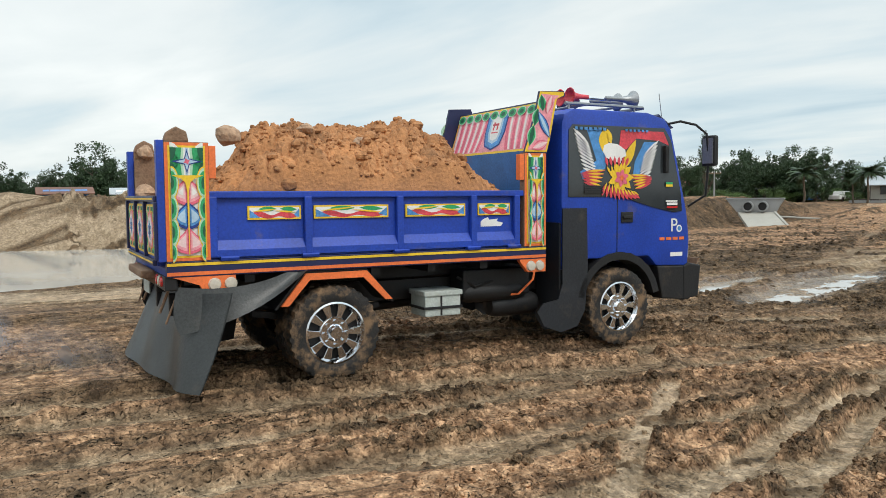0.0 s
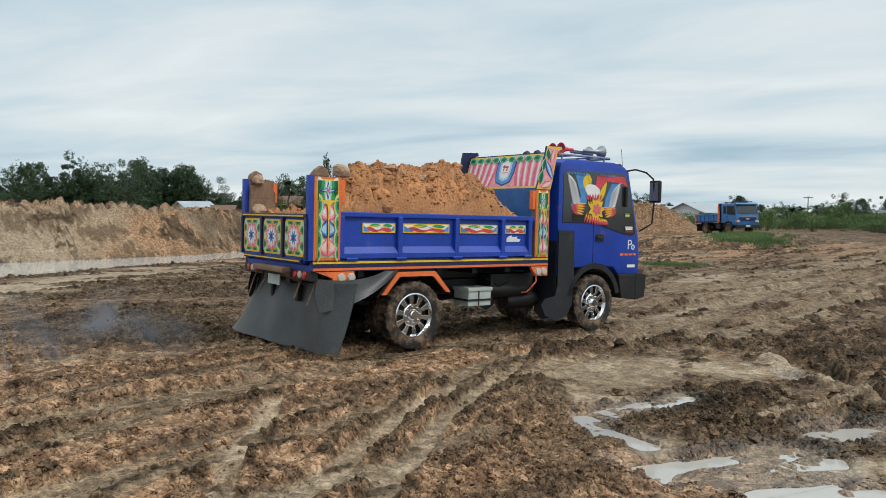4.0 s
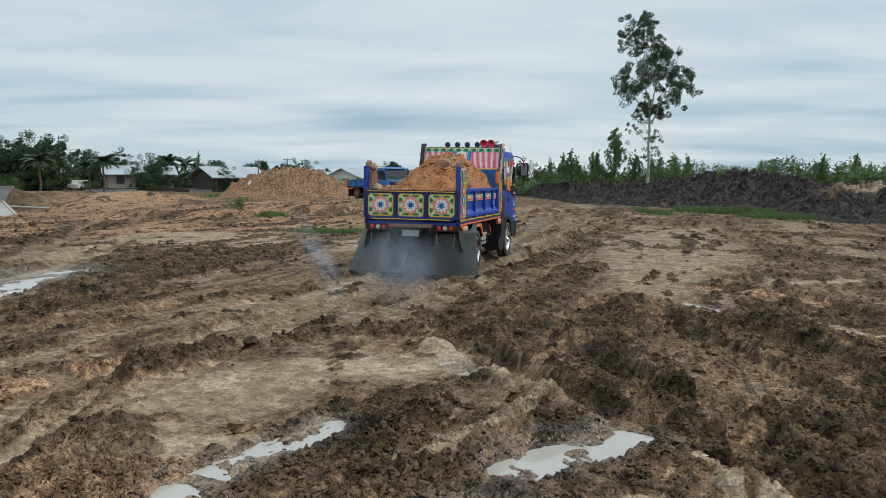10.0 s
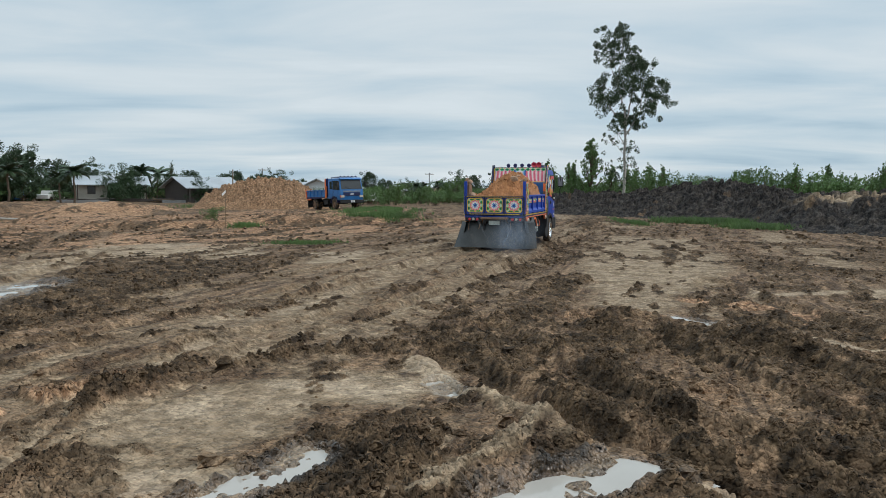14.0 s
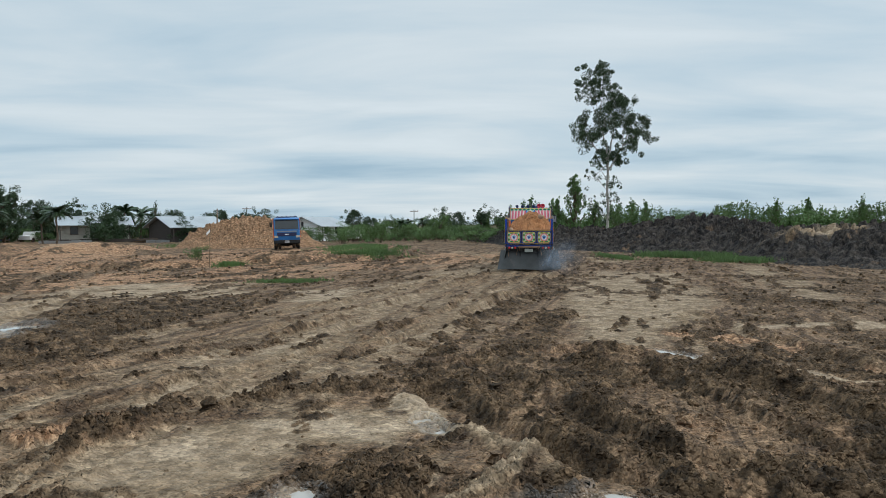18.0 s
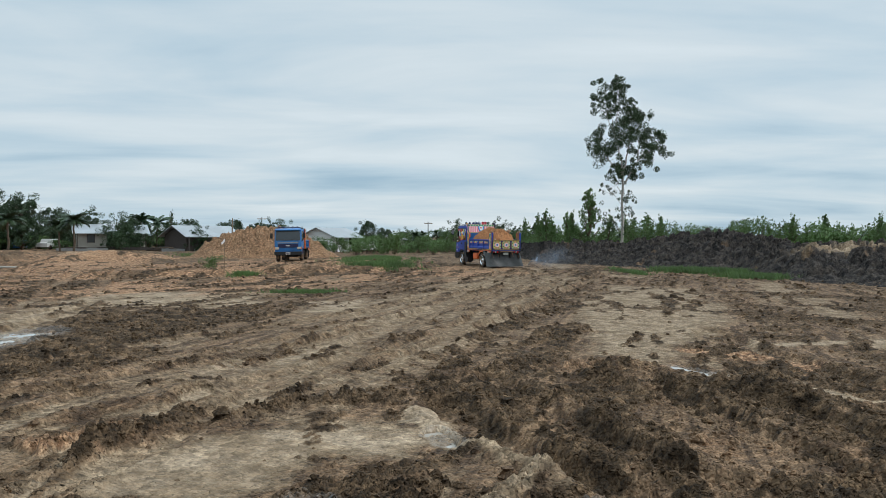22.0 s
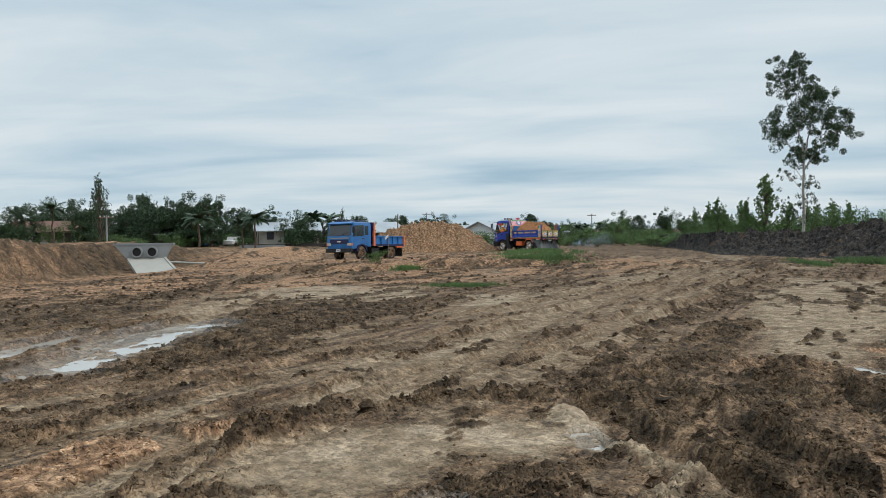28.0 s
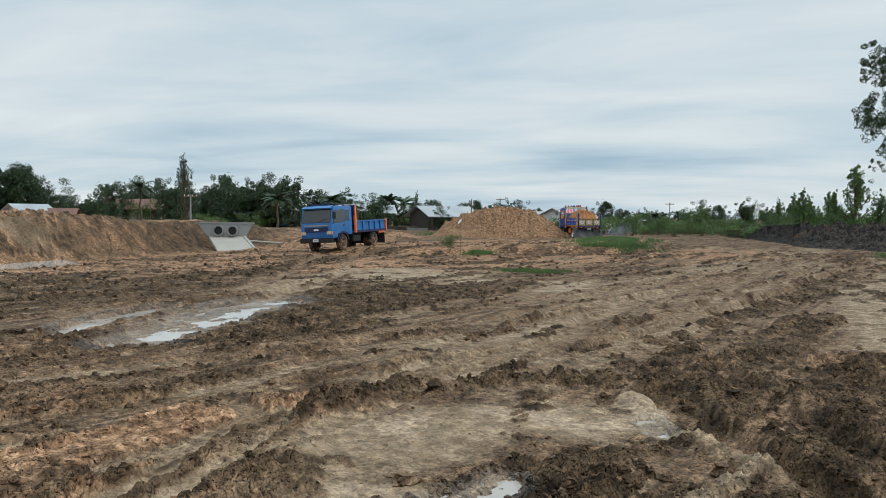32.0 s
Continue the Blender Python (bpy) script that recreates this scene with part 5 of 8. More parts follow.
    def fold(sgn, top, low, w0, w1):
        """A fold of the painted curtain, drawn aside towards its foot."""
        a = [(sgn * (top + (low - top) * (k / 8) ** 2), 3.06 - 0.50 * k / 8) for k in range(9)]
        b = [(sgn * (top + w0 + (low + w1 - top - w0) * (k / 8) ** 2), 3.06 - 0.50 * k / 8) for k in range(9)]
        return a + b[::-1]
    for name, mat, shift, w0, w1 in (("rose_folds", M_ROSE, 0.0, 0.050, 0.070), ("pale_folds", M_BLUSH, 0.075, 0.055, 0.045), ("white_folds", M_WHITE, 0.092, 0.022, 0.020)):
        de.sheet(name, [fold(g, 0.25 + 0.165 * k + shift, 0.34 + 0.145 * k + shift, w0, w1) for g in (-1, 1) for k in range(5)], mat)
    for name, mat, f in (("deep_drape", M_DEEP, 1.0), ("blue_drape", M_SKY, 0.90), ("ice_drape", M_ICE, 0.62), ("white_drape", M_WHITE, 0.44)):
        de.sheet(name, [[(-0.25 * f, 3.05 - 0.05 * (1 - f)), (-0.25 * f, 2.80), (-0.19 * f, 2.80 - 0.17 * f), (0.0, 2.80 - 0.23 * f), (0.19 * f, 2.80 - 0.17 * f), (0.25 * f, 2.80), (0.25 * f, 3.05 - 0.05 * (1 - f))]], mat)
    de.sheet("red_mark", [rect2(-0.07, 0.08, 2.90, 2.93), rect2(-0.06, -0.03, 2.84, 2.90), rect2(0.03, 0.06, 2.84, 2.95), rect2(-0.08, 0.08, 2.80, 2.815)], M_RED)
    for mat, r in ((M_MINT, 1.0), (M_GREEN, 0.84), (M_DKGREEN, 0.46)):
        de.sheet("green_scallops", [disc2(-0.98 + k * 0.218, 3.050, 0.100 * r, 12, 0.062 * r) for k in range(10)], mat)
    for sgn in (-1, 1):
        wing = part("headboard_wing", Shape().prism([(R1 - 0.30, 2.48), (R1 + 0.02, 2.48), (R1 + 0.06, 2.62), (R1 + 0.17, 3.14), (R1 + 0.30, 3.18), (R1 + 0.28, 3.24), (R1 - 0.08, 3.22), (R1 - 0.14, 2.95), (R1 - 0.26, 2.60)], "y", sgn * H - 0.02, sgn * H + 0.02), M_NAVY, T, "curved painted wing board")
        de = Decor(lambda a, c, h, yy=sgn * (H + 0.02), g=sgn: (a, yy + g * h, c), wing)
        de.sheet("wing_line", [[(R1 - 0.30, 2.49), (R1 + 0.02, 2.49), (R1 + 0.06, 2.62), (R1 + 0.17, 3.14), (R1 + 0.28, 3.19), (R1 + 0.27, 3.23), (R1 - 0.08, 3.215), (R1 - 0.14, 2.95), (R1 - 0.26, 2.60)]], M_YELLOW)
        de.sheet("wing_ground", [[(R1 - 0.26, 2.51), (R1 + 0.0, 2.51), (R1 + 0.03, 2.62), (R1 + 0.14, 3.13), (R1 + 0.22, 3.18), (R1 - 0.06, 3.19), (R1 - 0.11, 2.95), (R1 - 0.23, 2.60)]], M_PINK)
        for mat, f in ((M_MINT, 1.0), (M_GREEN, 0.78), (M_DKGREEN, 0.42)):
            de.sheet("green_leaves", [leaf2(R1 - 0.235, 2.56, 0.26, 0.13 * f, 76), leaf2(R1 - 0.165, 2.80, 0.22, 0.12 * f, 76), leaf2(R1 - 0.06, 3.18, 0.20, 0.13 * f, -84)], mat)
        for mat, f in ((M_DEEP, 1.0), (M_SKY, 0.7), (M_ICE, 0.35)):
            de.sheet("blue_leaf", [leaf2(R1 - 0.11, 2.98, 0.36, 0.12 * f, -62)], mat)
        for mat, f in ((M_ROSE, 1.0), (M_PINK, 0.7), (M_BLUSH, 0.4)):
            de.sheet("red_leaf", [leaf2(R1 - 0.20, 2.53, 0.24, 0.12 * f, 20), leaf2(R1 + 0.01, 2.95, 0.24, 0.10 * f, 72)], mat)

    # tailgate with three flower panels
    tail = part("tailgate", Shape().prism([(-H + 0.02, 1.42), (-H + 0.14, 1.30), (H - 0.14, 1.30), (H - 0.02, 1.42), (H - 0.02, 1.97), (-H + 0.02, 1.97)], "x", R0 - 0.06, R0), M_BLUE, T, "blue tailgate with three painted flower panels")
    part("tail_rail", Shape().box(R0 - 0.10, R0 - 0.06, -H + 0.04, H - 0.04, 1.925, 1.985), M_NAVY, tail, bevel=0.01)
    part("tail_rail", Shape().box(R0 - 0.10, R0 - 0.06, -H + 0.16, H - 0.16, 1.30, 1.36), M_NAVY, tail, bevel=0.01)
    for y in (-1.08, -0.36, 0.36, 1.08):
        part("tail_rib", Shape().box(R0 - 0.10, R0 - 0.06, y - 0.03, y + 0.03, 1.36, 1.925), M_NAVY, tail, bevel=0.008)
    part("tail_line", Shape().box(R0 - 0.105, R0 - 0.10, -H + 0.10, H - 0.10, 1.945, 1.962), M_YELLOW, tail)
    part("tail_line", Shape().box(R0 - 0.105, R0 - 0.10, -H + 0.20, H - 0.20, 1.322, 1.338), M_YELLOW, tail)
    for y0 in (-0.72, 0.0, 0.72):
        def oct2(a, c, cut):
            return [(y0 - a, 1.645 - c + cut), (y0 - a + cut, 1.645 - c), (y0 + a - cut, 1.645 - c), (y0 + a, 1.645 - c + cut), (y0 + a, 1.645 + c - cut), (y0 + a - cut, 1.645 + c), (y0 - a + cut, 1.645 + c), (y0 - a, 1.645 + c - cut)]
        fl = part("flower_panel", Shape().prism(oct2(0.30, 0.255, 0.05), "x", R0 - 0.075, R0 - 0.06), M_YELLOW, T, "painted flower panel in a yellow frame")
        de = Decor(lambda a, c, h: (R0 - 0.075 - h, a, c), fl)
        z0 = 1.645
        de.sheet("cream_ground", [oct2(0.275, 0.232, 0.05)], M_MINT)

        def scallop(cx, cz, r, a0):
            return [(cx + r * math.cos(radians(a0 + 18 * k)), cz + 0.72 * r * math.sin(radians(a0 + 18 * k))) for k in range(11)]
        for mat, r in ((M_YELLOW, 0.098), (M_GREEN, 0.086), (M_DKGREEN, 0.050)):
            de.sheet("green_scallops", [scallop(y0 + sx * 0.115, z0 - 0.228, r, 0) for sx in (-1, 1)] + [scallop(y0 + sx * 0.115, z0 + 0.228, r, 180) for sx in (-1, 1)] + [scallop(y0 + 0.272, z0 + sz * 0.11, r, 90) for sz in (-1, 1)] + [scallop(y0 - 0.272, z0 + sz * 0.11, r, 270) for sz in (-1, 1)], mat)
        for mat, r, inner in ((M_YELLOW, 0.238, 0.74), (M_ROSE, 0.228, 0.72), (M_PINK, 0.196, 0.74), (M_BLUSH, 0.162, 0.78), (M_WHITE, 0.128, 0.82)):
            de.sheet("flower_star", [star2(y0, z0, r, 10, inner, math.pi / 10)], mat)
        de.sheet("blue_flower", [leaf2(y0, z0, 0.110, 0.036, 22 + k * 45) for k in range(8)], M_SKY)
        de.sheet("blue_heart", [star2(y0, z0, 0.055, 8, 0.5, 0)], M_DEEP)
    # rear bumper bar, tow hook, lamps
    part("rear_step", Shape().box(R0 - 0.16, R0 - 0.02, -0.52, 0.5, 1.14, 1.22), M_RUST, T, "muddy steel step", bevel=0.02)
    for sgn in (-1, 1):
        part("step_bracket", Shape().prism([(R0 - 0.15, 1.15), (R0 + 0.1, 1.0), (R0 + 0.18, 1.0), (R0 + 0.05, 1.2)], "y", sgn * 0.45 - 0.03, sgn * 0.45 + 0.03), M_RUST, T)
        for k in range(3):
            part("tail_lamp", Shape().lathe([(0, -0.025), (0.045, -0.02), (0.055, 0)], axis="x", at=(R0 - 0.02, sgn * (0.66 + 0.14 * k), 1.14), seg=12), (M_REDLENS, M_LENS, M_REDLENS)[k], T, flat=False)
    part("number_plate", Shape().box(R0 - 0.04, R0 - 0.025, -0.19, 0.21, 0.94, 1.09), M_BATT, T, "muddy number plate with plain bars", bevel=0.004)
    part("rear_beam", Shape().box(R0 - 0.02, R0 + 0.1, -H + 0.02, H - 0.02, 1.06, 1.20), M_BLACK, T, bevel=0.01)

    # the rubber sheet behind the rear wheels, hung in folds
    fl = Shape()
    nu, nv = 29, 11
    rows = []
    for j in range(nv):
        q = j / (nv - 1)
        for i in range(nu):
            u = -1.38 + 2.76 * i / (nu - 1)
            back = -1.50 - (0.30 + 0.11 * u) * q ** 1.2 - 0.035 * math.sin(u * 3.1 + 0.6) * q - 0.02 * math.sin(u * 7 + q * 3)
            edge = max(0, abs(u) - 1.0) / 0.38
            top = 1.02 + 0.02 * math.cos(u * 4)
            rows.append((back + 0.34 * edge ** 1.6 * (1 - 0.6 * q), u * (1 + 0.10 * q), top - (top - 0.10 - 0.02 * math.sin(u * 2.3)) * q))
    f = [(j * nu + i, j * nu + i + 1, (j + 1) * nu + i + 1, (j + 1) * nu + i) for j in range(nv - 1) for i in range(nu - 1)]
    fl.add(rows, f)
    fl.add([(x + 0.012, y, z) for x, y, z in rows], [q[::-1] for q in f])
    flap = part("rear_mudflap", fl, M_FLAP, T, "wide grey rubber mudflap sheet", flat=False)
    for sgn in (-1, 1):
        # free corner of the sheet curling forward over the wheel arch
        cu, cf = [], []
        for i in range(13):
            q = i / 12
            x = -1.62 + 1.30 * q
            zc = 0.86 + 0.04 * q + 0.34 * q ** 2.2
            hw = 0.20 * (1 - q) + 0.03
            for j in range(5):
                w = j / 4
                cu.append((x - 0.05 * math.sin(w * 3), sgn * (1.18 + 0.12 * math.sin(q * math.pi) - 0.10 * w), zc + hw * (w - 0.5) * 2 - 0.05 * math.sin(w * math.pi)))
        cf = [(i * 5 + j, i * 5 + j + 1, (i + 1) * 5 + j + 1, (i + 1) * 5 + j) for i in range(12) for j in range(4)]
        part("flap_corner", Shape().add(cu, cf).add([(x, y + 0.012, z) for x, y, z in cu], [c[::-1] for c in cf]), M_FLAP, flap, "frayed curled corner of the rubber sheet", flat=False)
        part("flap_chain", Shape().tube([(-1.55, sgn * 0.95, 1.15), (-1.62, sgn * 1.0, 0.98), (-1.72, sgn * 0.98, 0.72)], 0.012, 5), M_RUST, flap)
        part("flap_bar", Shape().tube([(-1.58, sgn * 0.55, 1.1), (-1.72, sgn * 0.6, 0.78)], 0.016, 5), M_RUST, flap)
        # sheet between the body and the cab, behind the front wheel
        part("front_mudflap", Shape().prism([(-sgn * 0 + sgn * 0.62, 1.62), (sgn * 1.07, 1.62), (sgn * 1.07, 0.42), (sgn * 1.0, 0.28), (sgn * 0.75, 0.22), (sgn * 0.55, 0.36)], "x", 3.0, 3.02), M_RUBBER, T, "black rubber mudflap behind the front wheel")
        part("side_mudflap", Shape().prism([(3.02, 1.80), (3.40, 1.80), (3.42, 1.05), (3.38, 0.50), (3.26, 0.30), (3.0, 0.24), (2.74, 0.34), (2.64, 0.52), (2.72, 0.62), (2.96, 0.66), (3.02, 0.85)], "y", sgn * 1.10 - 0.01, sgn * 1.10 + 0.01), M_RUBBER, T, "black rubber sheet hung behind the front wheel")

    part("inner_mudflap", Shape().prism([(-1.56, 1.10), (-0.62, 1.10), (-0.52, 0.62), (-0.60, 0.16), (-1.10, 0.10), (-1.66, 0.16)], "y", 0.98, 1.0), M_RUBBER, T, "black rubber sheet inside the far wheel")
    # cab
    W = 1.08
    prof = [(3.02, 1.02), (3.30, 1.02), (3.42, 1.14), (4.48, 1.14), (4.62, 1.0), (5.20, 0.98), (5.22, 1.35), (5.17, 1.72), (5.10, 1.98), (4.86, 2.84), (4.74, 2.98), (4.45, 3.05), (3.20, 3.05), (3.06, 2.98), (3.02, 2.85)]
    cab = part("cab", Shape().prism(prof, "y", -W, W), M_BLUE, T, "royal blue cab", bevel=0.045, flat=False)
    part("roof_visor", Shape().prism([(4.70, 3.0), (4.98, 2.86), (5.06, 2.88), (4.78, 3.06)], "y", -0.92, 0.92), M_NAVY, cab, bevel=0.01)
    wind = [(5.075, 2.03), (4.875, 2.76)]
    part("windscreen", Shape().add([(wind[0][0] + 0.03, -0.96, wind[0][1]), (wind[0][0] + 0.03, 0.96, wind[0][1]), (wind[1][0] + 0.03, 0.90, wind[1][1]), (wind[1][0] + 0.03, -0.90, wind[1][1]), (wind[0][0] - 0.02, -0.96, wind[0][1]), (wind[0][0] - 0.02, 0.96, wind[0][1]), (wind[1][0] - 0.02, 0.90, wind[1][1]), (wind[1][0] - 0.02, -0.90, wind[1][1])], [(0, 1, 2, 3), (4, 7, 6, 5), (0, 4, 5, 1), (2, 6, 7, 3), (1, 5, 6, 2), (0, 3, 7, 4)]), M_GLASS, cab)
    part("grille", Shape().box(5.19, 5.24, -0.75, 0.75, 1.32, 1.62), M_BLACK, cab, bevel=0.015)
    for k in range(4):
        part("grille_bar", Shape().box(5.235, 5.255, -0.72, 0.72, 1.36 + 0.06 * k, 1.385 + 0.06 * k), M_CHROME, cab)
    for sgn in (-1, 1):
        part("headlamp", Shape().box(5.18, 5.26, sgn * 0.90 - 0.13, sgn * 0.90 + 0.13, 1.08, 1.26), M_LENS, cab, bevel=0.02)
        part("wiper", Shape().tube([(5.12, sgn * 0.2, 2.02), (5.02, sgn * 0.75, 2.30)], 0.012, 5), M_BLACK, cab)
        y = sgn * W
        # black glazed upper side with its printed picture
        side = [(3.12, 1.94), (3.92, 1.94), (4.05, 1.92), (4.50, 1.80), (4.92, 1.72), (5.06, 1.74), (5.03, 2.0), (4.84, 2.70), (4.72, 2.85), (3.18, 2.85), (3.12, 2.78)]
        win = part("side_window", Shape().prism(side, "y", y - 0.004, y + sgn * 0.012), M_GLASS, T, "dark tinted window with a printed winged bird", bevel=0.004)
        de = Decor(lambda a, c, h, yy=y + sgn * 0.012, g=sgn: (a, yy + g * (h + 0.001), c), win)
        bx, bz = 3.92, 2.40
        de.sheet("blue_field", [[(3.40, 2.80), (3.62, 2.80), (3.76, 2.56), (3.70, 2.30), (3.34, 2.16), (3.30, 2.26), (3.56, 2.40)], [(4.16, 2.16), (4.20, 2.40), (4.36, 2.66), (4.58, 2.66), (4.46, 2.40), (4.30, 2.18)]], M_SKY)
        de.sheet("red_band", [[(3.92, 2.52), (3.96, 2.80), (4.70, 2.80), (4.80, 2.62), (4.62, 2.68), (4.22, 2.70), (4.06, 2.56)]], M_RED)
        de.sheet("gold_plumes", [leaf2(3.66, 2.52, 0.30, 0.16, 84), leaf2(4.00, 2.28, 0.46, 0.13, 62), leaf2(3.80, 2.62, 0.20, 0.09, 110)], M_YELLOW)
        de.sheet("white_feathers", [leaf2(3.44 + 0.016 * k, 2.60 - 0.040 * k, 0.33 - 0.008 * k, 0.052, 142 + 2.5 * k) for k in range(10)] + [leaf2(4.34 - 0.012 * k, 2.46 - 0.040 * k, 0.36 - 0.014 * k, 0.050, 40 - 2.5 * k) for k in range(9)] + [[(3.68, 2.60), (3.76, 2.63), (3.90, 2.62), (4.03, 2.55), (4.05, 2.47), (3.98, 2.44), (3.95, 2.37), (3.84, 2.40), (3.72, 2.44), (3.66, 2.52)]], M_WHITE)
        de.sheet("feather_lines", [leaf2(3.42 + 0.016 * k, 2.585 - 0.040 * k, 0.28 - 0.008 * k, 0.012, 142 + 2.5 * k) for k in range(9)] + [leaf2(4.33 - 0.012 * k, 2.445 - 0.040 * k, 0.30 - 0.014 * k, 0.012, 40 - 2.5 * k) for k in range(8)], M_NAVY)
        de.sheet("gold_flower", [leaf2(3.96, 2.19, 0.22, 0.10, 40 * k) for k in range(9)], M_YELLOW)
        de.sheet("flames", [leaf2(3.70 - 0.02 * k, 2.28 - 0.05 * k, 0.40 - 0.03 * k, 0.055, 186 - 4 * k) for k in range(5)] + [leaf2(4.12 + 0.02 * k, 2.22 - 0.045 * k, 0.38 - 0.02 * k, 0.055, -4 + 5 * k) for k in range(5)] + [leaf2(3.70 + 0.05 * k, 2.10 - 0.012 * k, 0.16, 0.05, 250 + 9 * k) for k in range(10)] + [leaf2(3.74 + 0.06 * k, 2.34, 0.12, 0.045, 110 - 8 * k) for k in range(6)], M_RED)
        de.sheet("flame_lights", [leaf2(3.70 - 0.02 * k, 2.285 - 0.05 * k, 0.30 - 0.03 * k, 0.026, 184 - 4 * k) for k in range(5)] + [leaf2(4.12 + 0.02 * k, 2.225 - 0.045 * k, 0.28 - 0.02 * k, 0.026, -2 + 5 * k) for k in range(5)] + [leaf2(3.72 + 0.05 * k, 2.12 - 0.012 * k, 0.11, 0.024, 250 + 9 * k) for k in range(10)] + [leaf2(3.78 + 0.05 * k, 2.24, 0.10, 0.03, 120 - 12 * k) for k in range(6)], M_YELLOW)
        de.sheet("rose_flower", [leaf2(3.97, 2.18, 0.12, 0.07, 20 + 60 * k) for k in range(6)], M_ROSE)
        de.sheet("flower_heart", [star2(3.97, 2.18, 0.05, 6, 0.5, 0.2)], M_ORANGE)
        de.sheet("flag", [rect2(4.74, 4.86, 2.10, 2.13)], M_GREEN)
        de.sheet("flag_band", [rect2(4.74, 4.86, 2.07, 2.10)], M_YELLOW)
        de.sheet("title_band", [rect2(3.20 + 0.075 * k, 3.25 + 0.075 * k, 2.785, 2.82) for k in range(7)] + [rect2(4.02 + 0.07 * k, 4.06 + 0.07 * k, 2.785, 2.815) for k in range(6)], M_SKY)
        de.sheet("model_bars", [rect2(4.74, 4.95, 1.865, 1.885), rect2(4.76, 4.95, 1.82, 1.855)], M_WHITE)
        de.sheet("model_bar_red", [rect2(4.76, 4.95, 1.78, 1.805)], M_REDLENS)
        for k in range(5):
            part("vent_slat", Shape().box(3.36, 3.66, min(y + sgn * 0.012, y + sgn * 0.03), max(y + sgn * 0.012, y + sgn * 0.03), 1.985 + 0.022 * k, 1.997 + 0.022 * k), M_BLACK, win)
        # door seam, handle, marks
        for x0, z0, z1 in ((3.915, 1.15, 2.84),):
            part("door_seam", Shape().box(x0, x0 + 0.012, min(y, y + sgn * 0.004), max(y, y + sgn * 0.004), z0, 1.94), M_BLACK, cab)
        part("door_handle", Shape().box(3.98, 4.18, min(y, y + sgn * 0.018), max(y, y + sgn * 0.018), 1.60, 1.74), M_BLACK, cab, bevel=0.012)
        part("handle_grip", Shape().box(4.0, 4.16, min(y + sgn * 0.018, y + sgn * 0.04), max(y + sgn * 0.018, y + sgn * 0.04), 1.655, 1.69), M_BLACK, cab, bevel=0.008)
        mk = Decor(lambda a, c, h, yy=y, g=sgn: (a, yy + g * (h + 0.002), c), cab)
        mk.sheet("white_ring", [disc2(5.02, 1.50, 0.05, 14)], M_WHITE)
        mk.sheet("ring_heart", [disc2(5.02, 1.50, 0.032, 12)], M_SKY)
        mk.sheet("name_bars", [rect2(4.66 + 0.12 * k, 4.75 + 0.12 * k, 1.345, 1.385) for k in range(4)], M_ORANGE)
        mk.sheet("white_sticker", [rect2(4.86, 5.08, 1.12, 1.175)], M_WHITE)
        cu = bpy.data.curves.new("letter", "FONT")
        cu.body, cu.size, cu.extrude, cu.align_x = "P", 0.26, 0.002, "CENTER"
        cu.materials.append(M_WHITE)
        tx = new("letter_p", cu)
        tx.parent = cab
        tx.matrix_basis = Matrix.Translation((4.92, y + sgn * 0.004, 1.46)) @ (pose(0, 0, 0, 90, 0, 0) if sgn < 0 else pose(0, 0, 0, 90, 0, 180))
        # lower side step, arch and bumper end
        part("front_arch", Shape().prism([(3.95 + r * math.cos(a), 0.52 + r * math.sin(a)) for r, rng in ((0.70, range(11)), (0.60, range(10, -1, -1))) for a in [radians(12 + k * 15.6) for k in rng]], "y", min(y - sgn * 0.25, y + sgn * 0.03), max(y - sgn * 0.25, y + sgn * 0.03)), M_BLACK, cab, "black wheel arch")
        part("step_panel", Shape().prism([(4.62, 1.0), (5.2, 0.98), (5.22, 0.50), (4.72, 0.55)], "y", min(y - sgn * 0.2, y + sgn * 0.01), max(y - sgn * 0.2, y + sgn * 0.01)), M_BLACK, cab, bevel=0.02)
        # mirror on its bow
        mir = part("mirror_arm", Shape().tube([(4.86, sgn * 1.0, 2.92), (4.98, sgn * 1.12, 2.95), (5.14, sgn * 1.24, 2.90), (5.28, sgn * 1.30, 2.78), (5.32, sgn * 1.31, 2.45), (5.30, sgn * 1.28, 1.95), (5.16, sgn * 1.10, 1.80)], 0.017, 7), M_BLACK, T, "black mirror bow", flat=False)
        part("mirror", Shape().box(5.30, 5.38, sgn * 1.31 - 0.12, sgn * 1.31 + 0.12, 2.34, 2.76), M_BLACK, mir, "black wing mirror", bevel=0.035)
        part("mirror_glass", Shape().box(5.293, 5.30, sgn * 1.31 - 0.09, sgn * 1.31 + 0.09, 2.38, 2.72), M_STEEL, mir)
        part("cab_mirror", Shape().box(4.70, 4.76, y + sgn * 0.03 - 0.04, y + sgn * 0.03 + 0.04, 2.25, 2.62), M_BLACK, cab, bevel=0.02)
    part("front_bumper", Shape().prism([(5.10, 0.50), (5.38, 0.55), (5.42, 0.98), (5.20, 1.02), (5.10, 0.98)], "y", -W - 0.02, W + 0.02), M_BLACK, T, "black steel front bumper", bevel=0.02)
    part("bumper_plate", Shape().prism([(5.36, 0.60), (5.50, 0.98), (5.56, 1.06), (5.52, 1.06), (5.40, 0.70)], "y", -0.95, 0.95), M_RUST, T, "muddy steel bumper plate")
